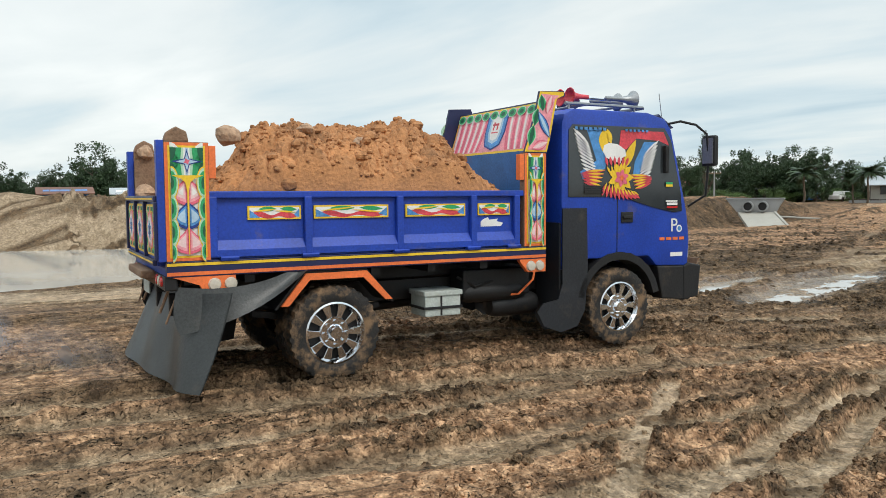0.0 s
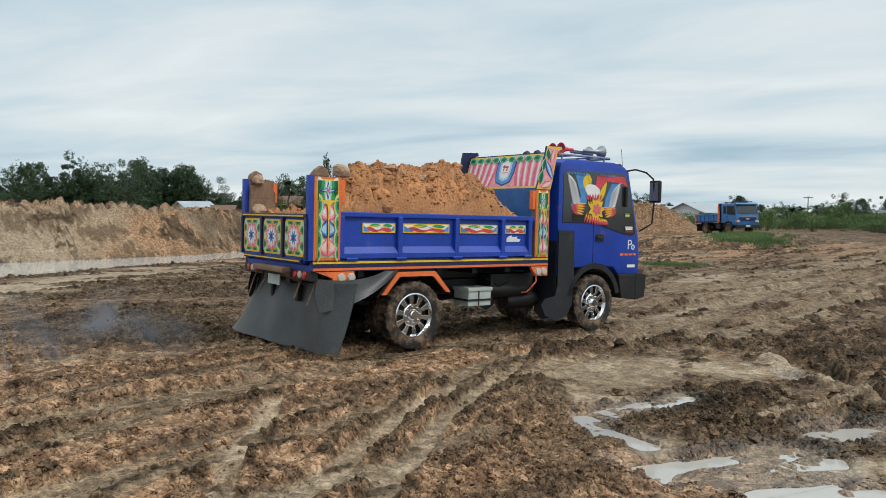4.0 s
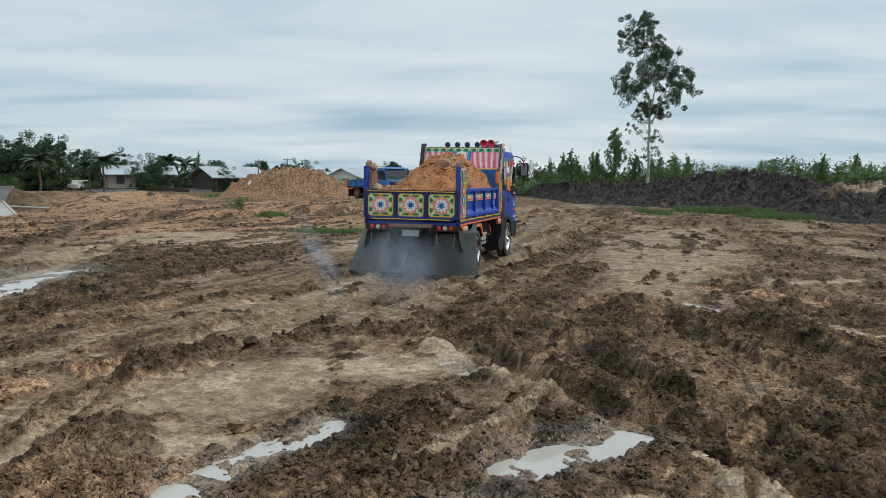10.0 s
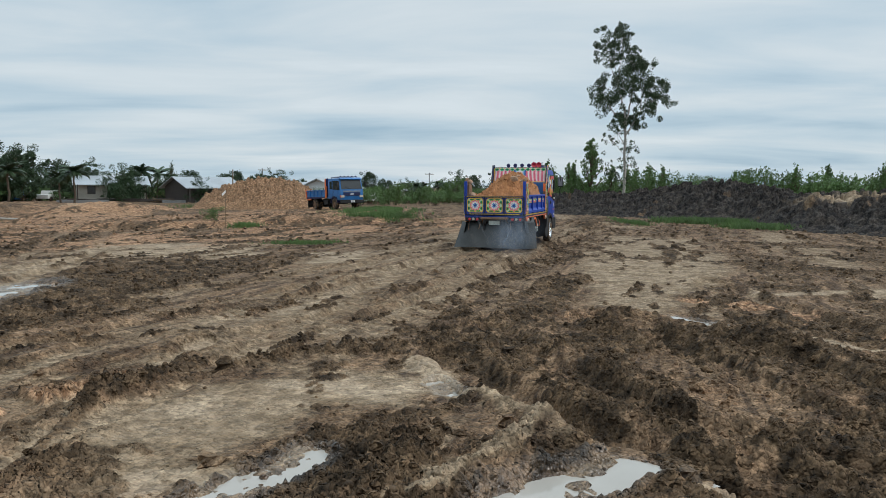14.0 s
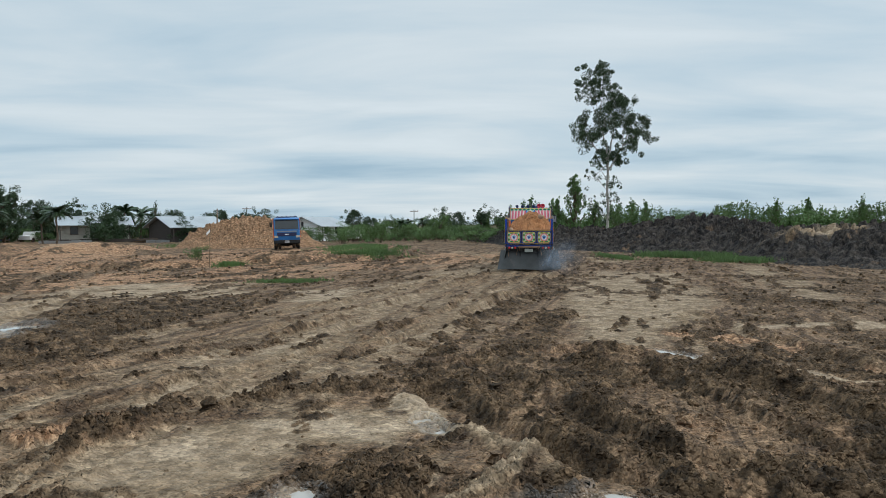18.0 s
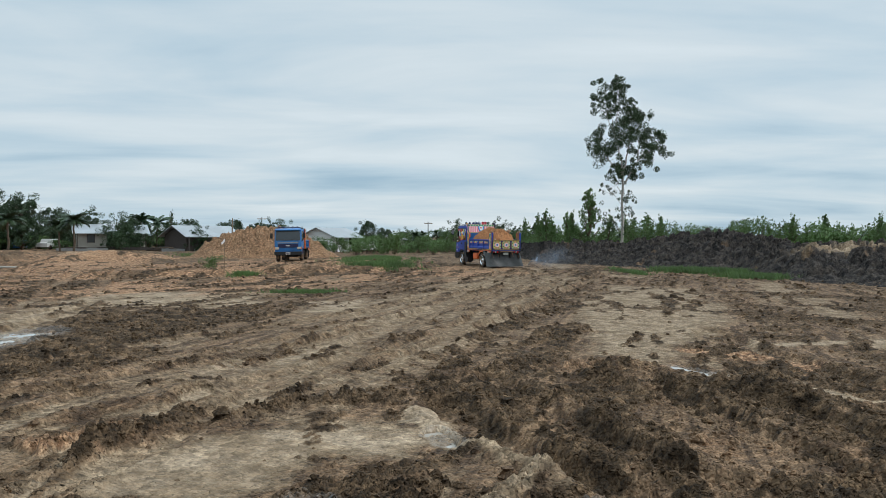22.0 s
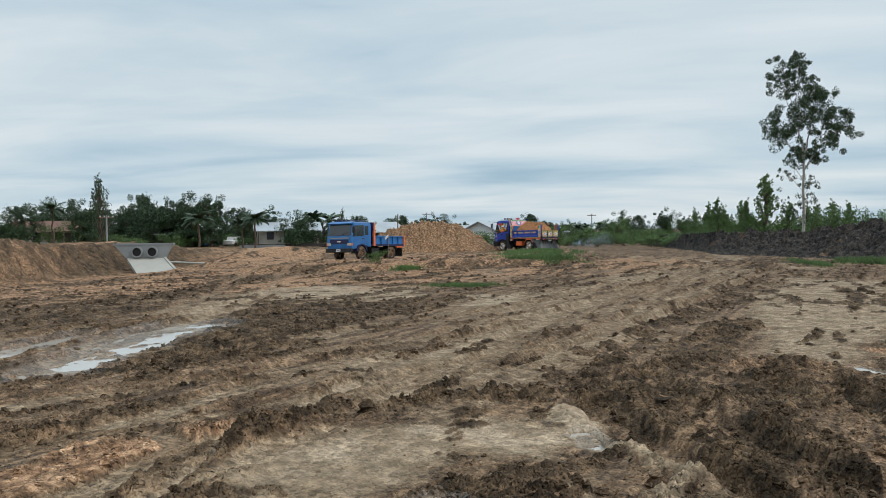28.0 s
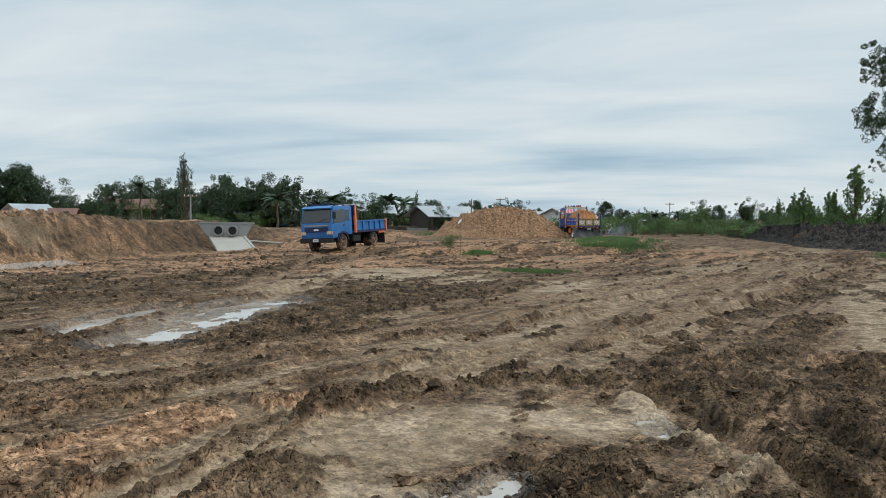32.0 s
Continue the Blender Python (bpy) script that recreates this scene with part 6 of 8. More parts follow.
    # roof rack with horns, aerial and lamp row
    rack = part("roof_rack", Shape().tube([(3.25, -0.85, 3.14), (4.55, -0.85, 3.14), (4.62, -0.78, 3.14), (4.62, 0.78, 3.14), (4.55, 0.85, 3.14), (3.25, 0.85, 3.14)], 0.022, 7).tube([(3.6, -0.85, 3.14), (3.6, 0.85, 3.14)], 0.018, 6).tube([(4.2, -0.85, 3.14), (4.2, 0.85, 3.14)], 0.018, 6).tube([(3.3, -0.85, 3.05), (3.3, -0.85, 3.16)], 0.018, 6).tube([(4.4, -0.85, 3.05), (4.4, -0.85, 3.16)], 0.018, 6).tube([(3.3, 0.85, 3.05), (3.3, 0.85, 3.16)], 0.018, 6).tube([(4.4, 0.85, 3.05), (4.4, 0.85, 3.16)], 0.018, 6), M_STEEL, T, "steel tube roof rack", flat=False)
    for k, (y, mat) in enumerate(((-0.66, M_RED), (-0.45, M_RED))):
        part("horn", Shape().lathe([(0.0, 0.0), (0.03, 0.02), (0.035, 0.16), (0.06, 0.26), (0.115, 0.32), (0.105, 0.325), (0.05, 0.27), (0.0, 0.22)], axis="x", at=(3.46 - 0.0, y, 3.26), seg=16).move(Matrix.Translation((3.62, y, 3.26)) @ pose(0, 0, 0, 0, 0, 180) @ Matrix.Translation((-3.62, -y, -3.26))), mat, rack, "red trumpet horn", flat=False)
    for k, y in enumerate((-0.62, -0.30)):
        part("horn", Shape().lathe([(0.0, 0.0), (0.03, 0.02), (0.035, 0.30), (0.06, 0.42), (0.13, 0.50), (0.12, 0.505), (0.05, 0.43), (0.0, 0.36)], axis="x", at=(4.08, y, 3.27), seg=16), M_STEEL, rack, "chrome trumpet horn", flat=False)
    part("horn_tube", Shape().tube([(3.5, -0.55, 3.27), (4.3, -0.48, 3.27)], 0.02, 6), M_CHROME, rack, flat=False)
    for k in range(4):
        part("roof_lamp", Shape().lathe([(0, -0.06), (0.06, -0.055), (0.085, 0.0), (0.07, 0.03), (0, 0.04)], axis="x", at=(3.95, -0.15 + 0.30 * k, 3.25), seg=14), M_NAVY, rack, "round roof lamp", flat=False)
    part("aerial", Shape().tube([(4.78, -0.98, 2.95), (4.70, -1.0, 3.32)], 0.005, 4), M_STEEL, cab)

    # wheels
    wheels = [wheel_set(T, 3.95, s * 0.98, 0.5, 0.50, 0.27, 0.31, s) for s in (-1, 1)] + [wheel_set(T, 0.0, s * 0.99, 0.5, 0.51, 0.27, 0.32, s, dual=True) for s in (-1, 1)]

    # the load of clay: lies in the body and rides with it
    def top(X, Y):
        ridge = np.interp(X, [-2.3, -1.9, -1.55, -1.1, -0.6, 0.3, 0.9, 1.25, 1.7, 2.2], [0.62, 0.66, 0.80, 1.34, 1.52, 1.42, 1.52, 1.40, 0.92, 0.60])
        slope = (1 - 0.42 * np.clip(np.abs(Y) / 1.05, 0, 1) ** 1.7) * (1 - 0.34 * np.clip(Y + 0.3, 0, 1.2) * smooth(0.9, -0.7, X))
        bx, by = X + 0.08 * fbm(X * 4, Y * 4, 107, 2), Y + 0.08 * fbm(X * 4 + 5, Y * 4, 108, 2)
        wob = 0.16 * ridged(X * 2.0, Y * 2.0, 101) + 0.12 * clod_noise(bx * 3.0, by * 3.0, 103) + 0.07 * block_noise(bx * 6, by * 6, 105) + 0.035 * block_noise(bx * 14, by * 14, 106) - 0.08
        edge = smooth(2.02, 1.9, np.abs(X)) * smooth(1.06, 0.98, np.abs(Y))
        return (np.maximum(ridge * slope, 0.60) + wob) * edge + 0.05
    hp = heap_shape(2.04, 1.055, top, 240, 130)
    rng = random.Random(8)
    for k in range(1500):
        x, y = rng.uniform(-1.85, 1.75), rng.uniform(-1.0, 1.0)
        z = float(top(np.array([x]), np.array([y]))[0])
        lump(hp, x, y, z - 0.004, rng.choice((0.014, 0.020, 0.028, 0.040)) * (2.4 if k % 40 == 0 else 1), k, 0.75, 5)
    plate = part("corner_plate", Shape().prism([(R0 + 0.0, 1.98), (R0 + 0.42, 1.98), (R0 + 0.42, 2.30), (R0 + 0.30, 2.42), (R0 + 0.10, 2.44), (R0 + 0.0, 2.40)], "y", H - 0.16, H - 0.10), M_RUST, T, "clay-caked inner corner plate")
    load = part("clay_load", hp, M_LOAD, T, "heap of orange clay with lumps", flat=False)
    load.location = (0.42, 0, 1.27)
    for k, (x, y, z, r) in enumerate(((-1.60, 0.98, 2.50, 0.11), (-1.62, 0.86, 2.02, 0.13), (-1.62, -0.95, 2.54, 0.07), (-0.95, -0.55, 2.62, 0.16), (0.55, -0.45, 2.52, 0.18), (-0.1, -0.5, 2.72, 0.10))):
        lp = Shape()
        lump(lp, 0, 0, 0, r, 900 + k, 0.85, 6)
        st = part("clay_lump", lp, M_LUMP, load, "big lump of clay", bevel=0.01)
        st.location = (x - 0.42, y, z - 1.27)
    return T, wheels


# ---------------------------------------------------------------- the second truck
def plain_truck():
    T = thing("dump_truck", "faded light blue dump truck with dusty tyres, empty bed", "truck")
    H = 1.08
    for sgn in (-1, 1):
        part("chassis_rail", Shape().box(-1.5, 4.7, sgn * 0.4 - 0.04, sgn * 0.4 + 0.04, 0.66, 0.88), M_BLACK, T, bevel=0.01)
    part("rear_axle", Shape().lathe([(0, -0.9), (0.07, -0.9), (0.2, -0.14), (0.2, 0.14), (0.07, 0.9), (0, 0.9)], at=(0, 0, 0.47), seg=14), M_BLACK, T, flat=False)
    part("fuel_tank", Shape().box(1.5, 2.4, 0.5, 0.95, 0.45, 0.85), M_BLACK, T, bevel=0.05)
    part("battery_box", Shape().box(1.6, 2.3, -0.95, -0.5, 0.45, 0.85), M_BLACK, T, bevel=0.03)
    part("bed_floor", Shape().box(-1.55, 2.35, -H, H, 1.0, 1.08), M_BLUE2, T)
    for sgn in (-1, 1):
        y = sgn * H
        wall = part("side_wall", Shape().box(-1.5, 2.3, y - sgn * 0.09 if sgn > 0 else y + 0.04, y - 0.04 if sgn > 0 else y + 0.09, 1.08, 1.66), M_BLUE2, T)
        part("top_rail", Shape().box(-1.5, 2.3, y - 0.05, y + 0.05, 1.62, 1.70), M_BLUE2, wall, bevel=0.01)
        part("lower_rail", Shape().box(-1.55, 2.35, y - 0.05, y + 0.05, 0.98, 1.12), M_NAVY, wall, bevel=0.01)
        for x in (-0.8, -0.1, 0.6, 1.4):
            part("rib", Shape().box(x - 0.04, x + 0.04, y - 0.03, y + 0.05, 1.12, 1.62), M_BLUE2, wall)
        part("rear_post", Shape().box(-1.62, -1.48, y - 0.06, y + 0.06, 1.0, 1.76), M_ORANGE, T, bevel=0.01)
        part("front_post", Shape().prism([(2.22, 0.98), (2.38, 0.98), (2.38, 2.35), (2.30, 2.62), (2.22, 2.35)], "y", y - 0.06, y + 0.06), M_ORANGE, T)
        part("lamp_box", Shape().box(-1.35, -0.6, y - 0.03, y + 0.02, 0.86, 0.99), M_ORANGE, T)
        part("mudguard", Shape().prism([(-0.62, 0.72), (-0.4, 1.0), (0.4, 1.0), (0.62, 0.72), (0.58, 0.70), (0.36, 0.96), (-0.36, 0.96), (-0.58, 0.70)], "y", y - 0.5 * sgn if sgn > 0 else y, y if sgn > 0 else y + 0.5), M_BLACK, T)
        part("mudflap", Shape().box(-1.32, -1.29, sgn * 0.75 - 0.34, sgn * 0.75 + 0.34, 0.22, 0.95), M_FLAP, T)
    part("headboard", Shape().prism([(2.24, 1.08), (2.32, 1.08), (2.42, 2.62), (2.34, 2.62)], "y", -H, H), M_NAVY, T)
    part("tailgate", Shape().box(-1.60, -1.53, -H + 0.06, H - 0.06, 1.08, 1.66), M_BLUE2, T, bevel=0.01)
    W = 1.04
    prof = [(2.62, 0.92), (3.05, 0.92), (3.2, 1.02), (4.2, 1.02), (4.32, 0.78), (4.86, 0.76), (4.90, 1.3), (4.88, 1.62), (4.66, 2.46), (4.50, 2.58), (2.80, 2.60), (2.62, 2.50)]
    cab = part("cab", Shape().prism(prof, "y", -W, W), M_BLUE2, T, "light blue square cab", bevel=0.04, flat=False)
    part("windscreen", Shape().add([(4.90, -0.95, 1.68), (4.90, 0.95, 1.68), (4.71, 0.90, 2.42), (4.71, -0.90, 2.42), (4.84, -0.95, 1.68), (4.84, 0.95, 1.68), (4.65, 0.9, 2.42), (4.65, -0.9, 2.42)], [(0, 1, 2, 3), (4, 7, 6, 5), (0, 4, 5, 1), (2, 6, 7, 3), (1, 5, 6, 2), (0, 3, 7, 4)]), M_GLASS, cab)
    part("roof_visor", Shape().prism([(4.52, 2.56), (4.84, 2.44), (4.88, 2.50), (4.56, 2.63)], "y", -0.98, 0.98), M_BLUE2, cab, bevel=0.01)
    part("grille", Shape().box(4.87, 4.93, -0.78, 0.78, 1.12, 1.40), M_NAVY, cab, bevel=0.01)
    part("front_band", Shape().box(4.885, 4.925, -0.80, 0.80, 1.46, 1.54), M_STEEL, cab)
    part("badge", Shape().box(4.925, 4.935, -0.16, 0.16, 1.22, 1.30), M_CHROME, cab)
    bump = part("front_bumper", Shape().box(4.80, 5.02, -W - 0.02, W + 0.02, 0.52, 0.80), M_BLACK, T, bevel=0.03)
    part("number_plate", Shape().box(5.02, 5.035, -0.18, 0.18, 0.58, 0.74), M_WHITE, bump, "white number plate with plain bars")
    for k in range(4):
        part("plate_bar", Shape().box(5.035, 5.039, -0.13 + 0.07 * k, -0.09 + 0.07 * k, 0.62, 0.70), M_NAVY, bump)
    for sgn in (-1, 1):
        y = sgn * W
        part("headlamp", Shape().box(4.86, 4.95, sgn * 0.86 - 0.15, sgn * 0.86 + 0.15, 0.98, 1.16), M_LENS, cab, bevel=0.02)
        part("turn_lamp", Shape().box(4.80, 4.94, sgn * 1.02 - 0.03, sgn * 1.02 + 0.03, 1.0, 1.16), M_ORANGE, cab)
        part("side_window", Shape().prism([(3.50, 1.66), (4.74, 1.60), (4.56, 2.36), (3.50, 2.40)], "y", min(y, y + sgn * 0.012), max(y, y + sgn * 0.012)), M_GLASS, cab)
        part("rear_window", Shape().prism([(2.95, 1.72), (3.36, 1.72), (3.36, 2.36), (2.95, 2.36)], "y", min(y, y + sgn * 0.012), max(y, y + sgn * 0.012)), M_GLASS, cab)
        part("door_seam", Shape().box(3.42, 3.435, min(y, y + sgn * 0.005), max(y, y + sgn * 0.005), 1.0, 2.45), M_NAVY, cab)
        part("door_handle", Shape().box(3.52, 3.68, min(y, y + sgn * 0.03), max(y, y + sgn * 0.03), 1.44, 1.50), M_BLACK, cab)
        part("front_arch", Shape().prism([(3.7 + r * math.cos(a), 0.47 + r * math.sin(a)) for r, rg in ((0.66, range(11)), (0.57, range(10, -1, -1))) for a in [radians(12 + k * 15.6) for k in rg]], "y", min(y - sgn * 0.2, y + sgn * 0.02), max(y - sgn * 0.2, y + sgn * 0.02)), M_NAVY, cab)
        mir = part("mirror_arm", Shape().tube([(4.6, sgn * 1.0, 2.35), (4.92, sgn * 1.22, 2.32), (4.96, sgn * 1.25, 1.8), (4.78, sgn * 1.05, 1.6)], 0.016, 6), M_BLACK, T, flat=False)
        part("mirror", Shape().box(4.93, 4.99, sgn * 1.26 - 0.1, sgn * 1.26 + 0.1, 1.85, 2.25), M_BLACK, mir, bevel=0.02)
        part("wiper", Shape().tube([(4.93, sgn * 0.15, 1.69), (4.86, sgn * 0.7, 1.9)], 0.012, 4), M_BLACK, cab)
    rack = part("roof_rack", Shape().tube([(2.9, -0.85, 2.70), (4.3, -0.85, 2.70), (4.3, 0.85, 2.70), (2.9, 0.85, 2.70), (2.9, -0.85, 2.70)], 0.02, 6).tube([(3.0, -0.85, 2.58), (3.0, -0.85, 2.7)], 0.016, 5).tube([(4.2, -0.85, 2.58), (4.2, -0.85, 2.7)], 0.016, 5).tube([(3.0, 0.85, 2.58), (3.0, 0.85, 2.7)], 0.016, 5).tube([(4.2, 0.85, 2.58), (4.2, 0.85, 2.7)], 0.016, 5), M_NAVY, T, flat=False)
    for k in range(5):
        part("roof_lamp", Shape().box(4.28, 4.36, -0.70 + 0.35 * k - 0.06, -0.70 + 0.35 * k + 0.06, 2.70, 2.78), M_NAVY, rack, bevel=0.02)
    wheels = [wheel_set(T, 3.7, s * 0.92, 0.47, 0.47, 0.25, 0.27, s, holes=6, chrome=False) for s in (-1, 1)] + [wheel_set(T, 0.0, s * 0.92, 0.47, 0.47, 0.25, 0.27, s, dual=True, holes=6, chrome=False) for s in (-1, 1)]
    return T, wheels


truck_a, wheels_a = decorated_truck()
truck_b, wheels_b = plain_truck()
EYE = (2.5, 2.2)


def spot(bearing, dist):
    return EYE[0] + dist * math.sin(radians(bearing)), EYE[1] + dist * math.cos(radians(bearing))


def lie(x, y):
    return float(macro(x, y))


# ---------------------------------------------------------------- heaps and berm
def soil_heap(name, label, half_x, half_y, height, m, soil, seed, nx=200, ny=130, streak=1.0):
    xs, ys = np.linspace(-1, 1, nx), np.linspace(-1, 1, ny)
    U, V = np.meshgrid(xs, ys, indexing="ij")
    wob = 0.16 * fbm(U * 3, V * 3, seed, 3)
    r = np.clip(np.hypot(U * (1 + wob), V * (1 + wob)), 0, 1.4)
    X, Y = U * half_x, V * half_y
    Z = height * (np.clip(1 - r ** 1.5, -0.2, 1)) ** 1.0
    Z = Z + smooth(1.0, 0.6, r) * (0.5 * ridged(X * 0.45, Y * 0.45, seed + 1) + 0.6 * clod_noise(X * 1.1, Y * 1.1, seed + 2) * streak + 0.34 * block_noise(X * 2.2, Y * 2.2, seed + 3)) * min(1, height / 2.5)
    Z = np.where(r > 1.03, -0.6, Z)
    f = [(i * ny + j, (i + 1) * ny + j, (i + 1) * ny + j + 1, i * ny + j + 1) for i in range(nx - 1) for j in range(ny - 1)]
    ob = grid_mesh(name, np.stack([X, Y, Z], -1).reshape(-1, 3), np.array(f), np.tile(np.array(soil, np.float32), (nx * ny, 1)), M_SOIL)
    ob.matrix_basis = m
    return tagged(ob, label, "dirt heap", kind="stuff")


hx, hy = spot(37.8, 82)
soil_heap("dirt_heap", "tall heap of loose pinkish-brown excavated dirt", 7.8, 5.0, 2.7, pose(hx, hy, lie(hx, hy) - 0.1, 0, 0, -38), (0.0, 0.40, 0.62, 0.1), 201)


def soil_berm():
    nb, nr = 640, 150
    b = np.linspace(53.5, 100, nb)
    base = np.interp(b, [53.5, 55.4, 58, 63.7, 68, 71.5, 74, 76, 79, 90, 100], [98, 84, 66, 58, 55, 53, 47, 43.5, 42, 39, 38])
    high = np.interp(b, [53.5, 55, 60, 63.7, 66, 68, 70.5, 72.5, 74, 76, 79, 90, 100], [0.0, 0.8, 1.05, 1.15, 1.65, 2.3, 2.35, 1.8, 1.45, 1.4, 1.4, 1.4, 1.3])
    d = np.linspace(-0.5, 26, nr)
    B, D = np.meshgrid(b, d, indexing="ij")
    base2, high2 = np.repeat(base[:, None], nr, 1), np.repeat(high[:, None], nr, 1)
    R = base2 + D + 1.4 * fbm(B * 0.9, D * 0.05, 301, 3)
    X, Y = EYE[0] + R * np.sin(np.radians(B)), EYE[1] + R * np.cos(np.radians(B))
    body = smooth(0, 9, D) * smooth(26, 17, D)
    Z = macro(X, Y) - 0.15 + high2 * body * (0.86 + 0.3 * fbm(X * 0.16, Y * 0.16, 303, 3))
    Z = Z + (0.25 + body) * (0.30 * ridged(X * 0.42, Y * 0.42, 305) + 0.45 * block_noise(X * 0.7, Y * 0.7, 307) + 0.42 * block_noise(X * 1.7, Y * 1.7, 309)) * smooth(-0.5, 1.5, D)
    soil = np.zeros((nb, nr, 4))
    soil[..., 0] = 1.2 - 0.4 * smooth(0.25, 0.6, fbm(X * 0.5, Y * 0.5, 311, 3))
    pale = np.exp(-((X - 55) ** 2 + (Y - 14) ** 2) / 14)
    soil[..., 1] = np.maximum(pale, 0.38 * smooth(0.25, 0.6, fbm(X * 0.8, Y * 0.8, 313, 3)))
    soil[..., 0] *= (1 - 0.9 * pale) * (1 - 0.6 * smooth(0.28, 0.55, fbm(X * 1.1, Y * 1.1, 313, 4)))
    soil[..., 3] = 0.15
    f = [(i * nr + j, (i + 1) * nr + j, (i + 1) * nr + j + 1, i * nr + j + 1) for i in range(nb - 1) for j in range(nr - 1)]
    ob = grid_mesh("soil_berm", np.stack([X, Y, Z], -1).reshape(-1, 3), np.array(f)[:, ::-1], soil.reshape(-1, 4), M_TOPSOIL)
    return tagged(ob, "long berm of black lumpy topsoil beside the track", "dirt berm", kind="stuff")


soil_berm()


# ---------------------------------------------------------------- culvert in the bank
def culvert():
    x, y = 25.75, 73.6
    C = thing("culvert", "pale concrete culvert headwall with two pipes and a sloping apron", "culvert", m=pose(x, y, -0.12, 0, 0, -30) @ Matrix.Scale(1.08, 4))
    part("headwall", Shape().prism([(-2.35, 1.0), (2.35, 1.0), (1.75, -0.10), (-1.45, -0.10)], "y", 0.55, 0.85).prism([(-2.4, 1.0), (2.4, 1.0), (2.4, 1.12), (-2.4, 1.12)], "y", 0.5, 1.1), M_CONC2, C, "grey concrete headwall")
    part("apron", Shape().add([(-1.35, 0.55, -0.10), (1.55, 0.55, -0.10), (3.2, -2.3, -1.35), (0.1, -2.3, -1.35), (-1.35, 0.55, -0.35), (1.55, 0.55, -0.35), (3.2, -2.3, -1.6), (0.1, -2.3, -1.6)], [(0, 1, 2, 3), (4, 7, 6, 5), (0, 4, 5, 1), (1, 5, 6, 2), (2, 6, 7, 3), (3, 7, 4, 0)]), M_CONC, C, "pale sloping concrete apron")
    part("apron_kerb", Shape().add([(1.55, 0.55, -0.02), (1.75, 0.55, -0.02), (3.4, -2.3, -1.25), (3.2, -2.3, -1.25), (1.55, 0.55, -0.3), (1.75, 0.55, -0.3), (3.4, -2.3, -1.5), (3.2, -2.3, -1.5)], [(0, 1, 2, 3), (4, 7, 6, 5), (0, 4, 5, 1), (1, 5, 6, 2), (2, 6, 7, 3), (3, 7, 4, 0)]), M_CONC, C)
    for px in (-0.52, 0.68):
        pipe = part("pipe", Shape().lathe([(0.36, -0.75), (0.46, -0.75), (0.46, 0.84), (0.36, 0.84)], at=(px, 1.0, 0.40), seg=24, close=True).lathe([(0.0, 0.2), (0.36, 0.2)], at=(px, 1.0, 0.40), seg=24), M_CONC2, C, "round concrete pipe", flat=False)
        # added black disc inside the bore stands in for the shade in the pipe
        part("pipe_mouth", Shape().lathe([(0.0, -0.55), (0.358, -0.55), (0.358, -0.50), (0.0, -0.50)], at=(px, 1.0, 0.40), seg=20), M_BLACK, pipe)
    return C


culvert()


# ---------------------------------------------------------------- trees and grass
def leaf_cloud(sh, centre, radii, count, size, rng, droop=0.0):
    """Small bent leaf blades strewn through an ellipsoid, thicker towards its skin."""
    cx, cy, cz = centre
    for _ in range(count):
        u, v = rng.uniform(-1, 1), rng.uniform(0, math.tau)
        q = rng.uniform(0.25, 1.0) ** 0.5
        s = math.sqrt(1 - u * u)
        p = Vector((cx + radii[0] * q * s * math.cos(v), cy + radii[1] * q * s * math.sin(v), cz + radii[2] * q * u))
        a = Vector((rng.gauss(0, 1), rng.gauss(0, 1), rng.gauss(0, 0.7) - droop)).normalized()
        b = a.orthogonal().normalized()
        b = (b * math.cos(v) + a.cross(b) * math.sin(v)).normalized()
        ln, w = size * rng.uniform(0.7, 1.4), size * rng.uniform(0.25, 0.5)
        n = a.cross(b) * ln * 0.12
        pts = [p - a * ln * 0.5, p + b * w * 0.5 + n, p + a * ln * 0.5, p - b * w * 0.5 + n]
        sh.add(pts, [(0, 1, 2), (0, 2, 3)])


def limb(sh, a, b, r0, r1, rng, bend=0.08, seg=6, n=6):
    a, b = Vector(a), Vector(b)
    ln = (b - a).length
    pts = [a.lerp(b, k / n) + Vector((rng.gauss(0, bend), rng.gauss(0, bend), 0)) * ln * math.sin(math.pi * k / n) * 0.5 for k in range(n + 1)]
    sh.tube(pts, r0, seg, r1)


def fast_part(name, sh, mat, parent, smooth_it=False):
    me = bpy.data.meshes.new(name)
    me.from_pydata(sh.v, [], sh.f)
    if smooth_it:
        me.polygons.foreach_set("use_smooth", np.ones(len(me.polygons), bool))
    me.materials.append(mat)
    ob = new(name, me)
    ob.parent = parent
    return ob


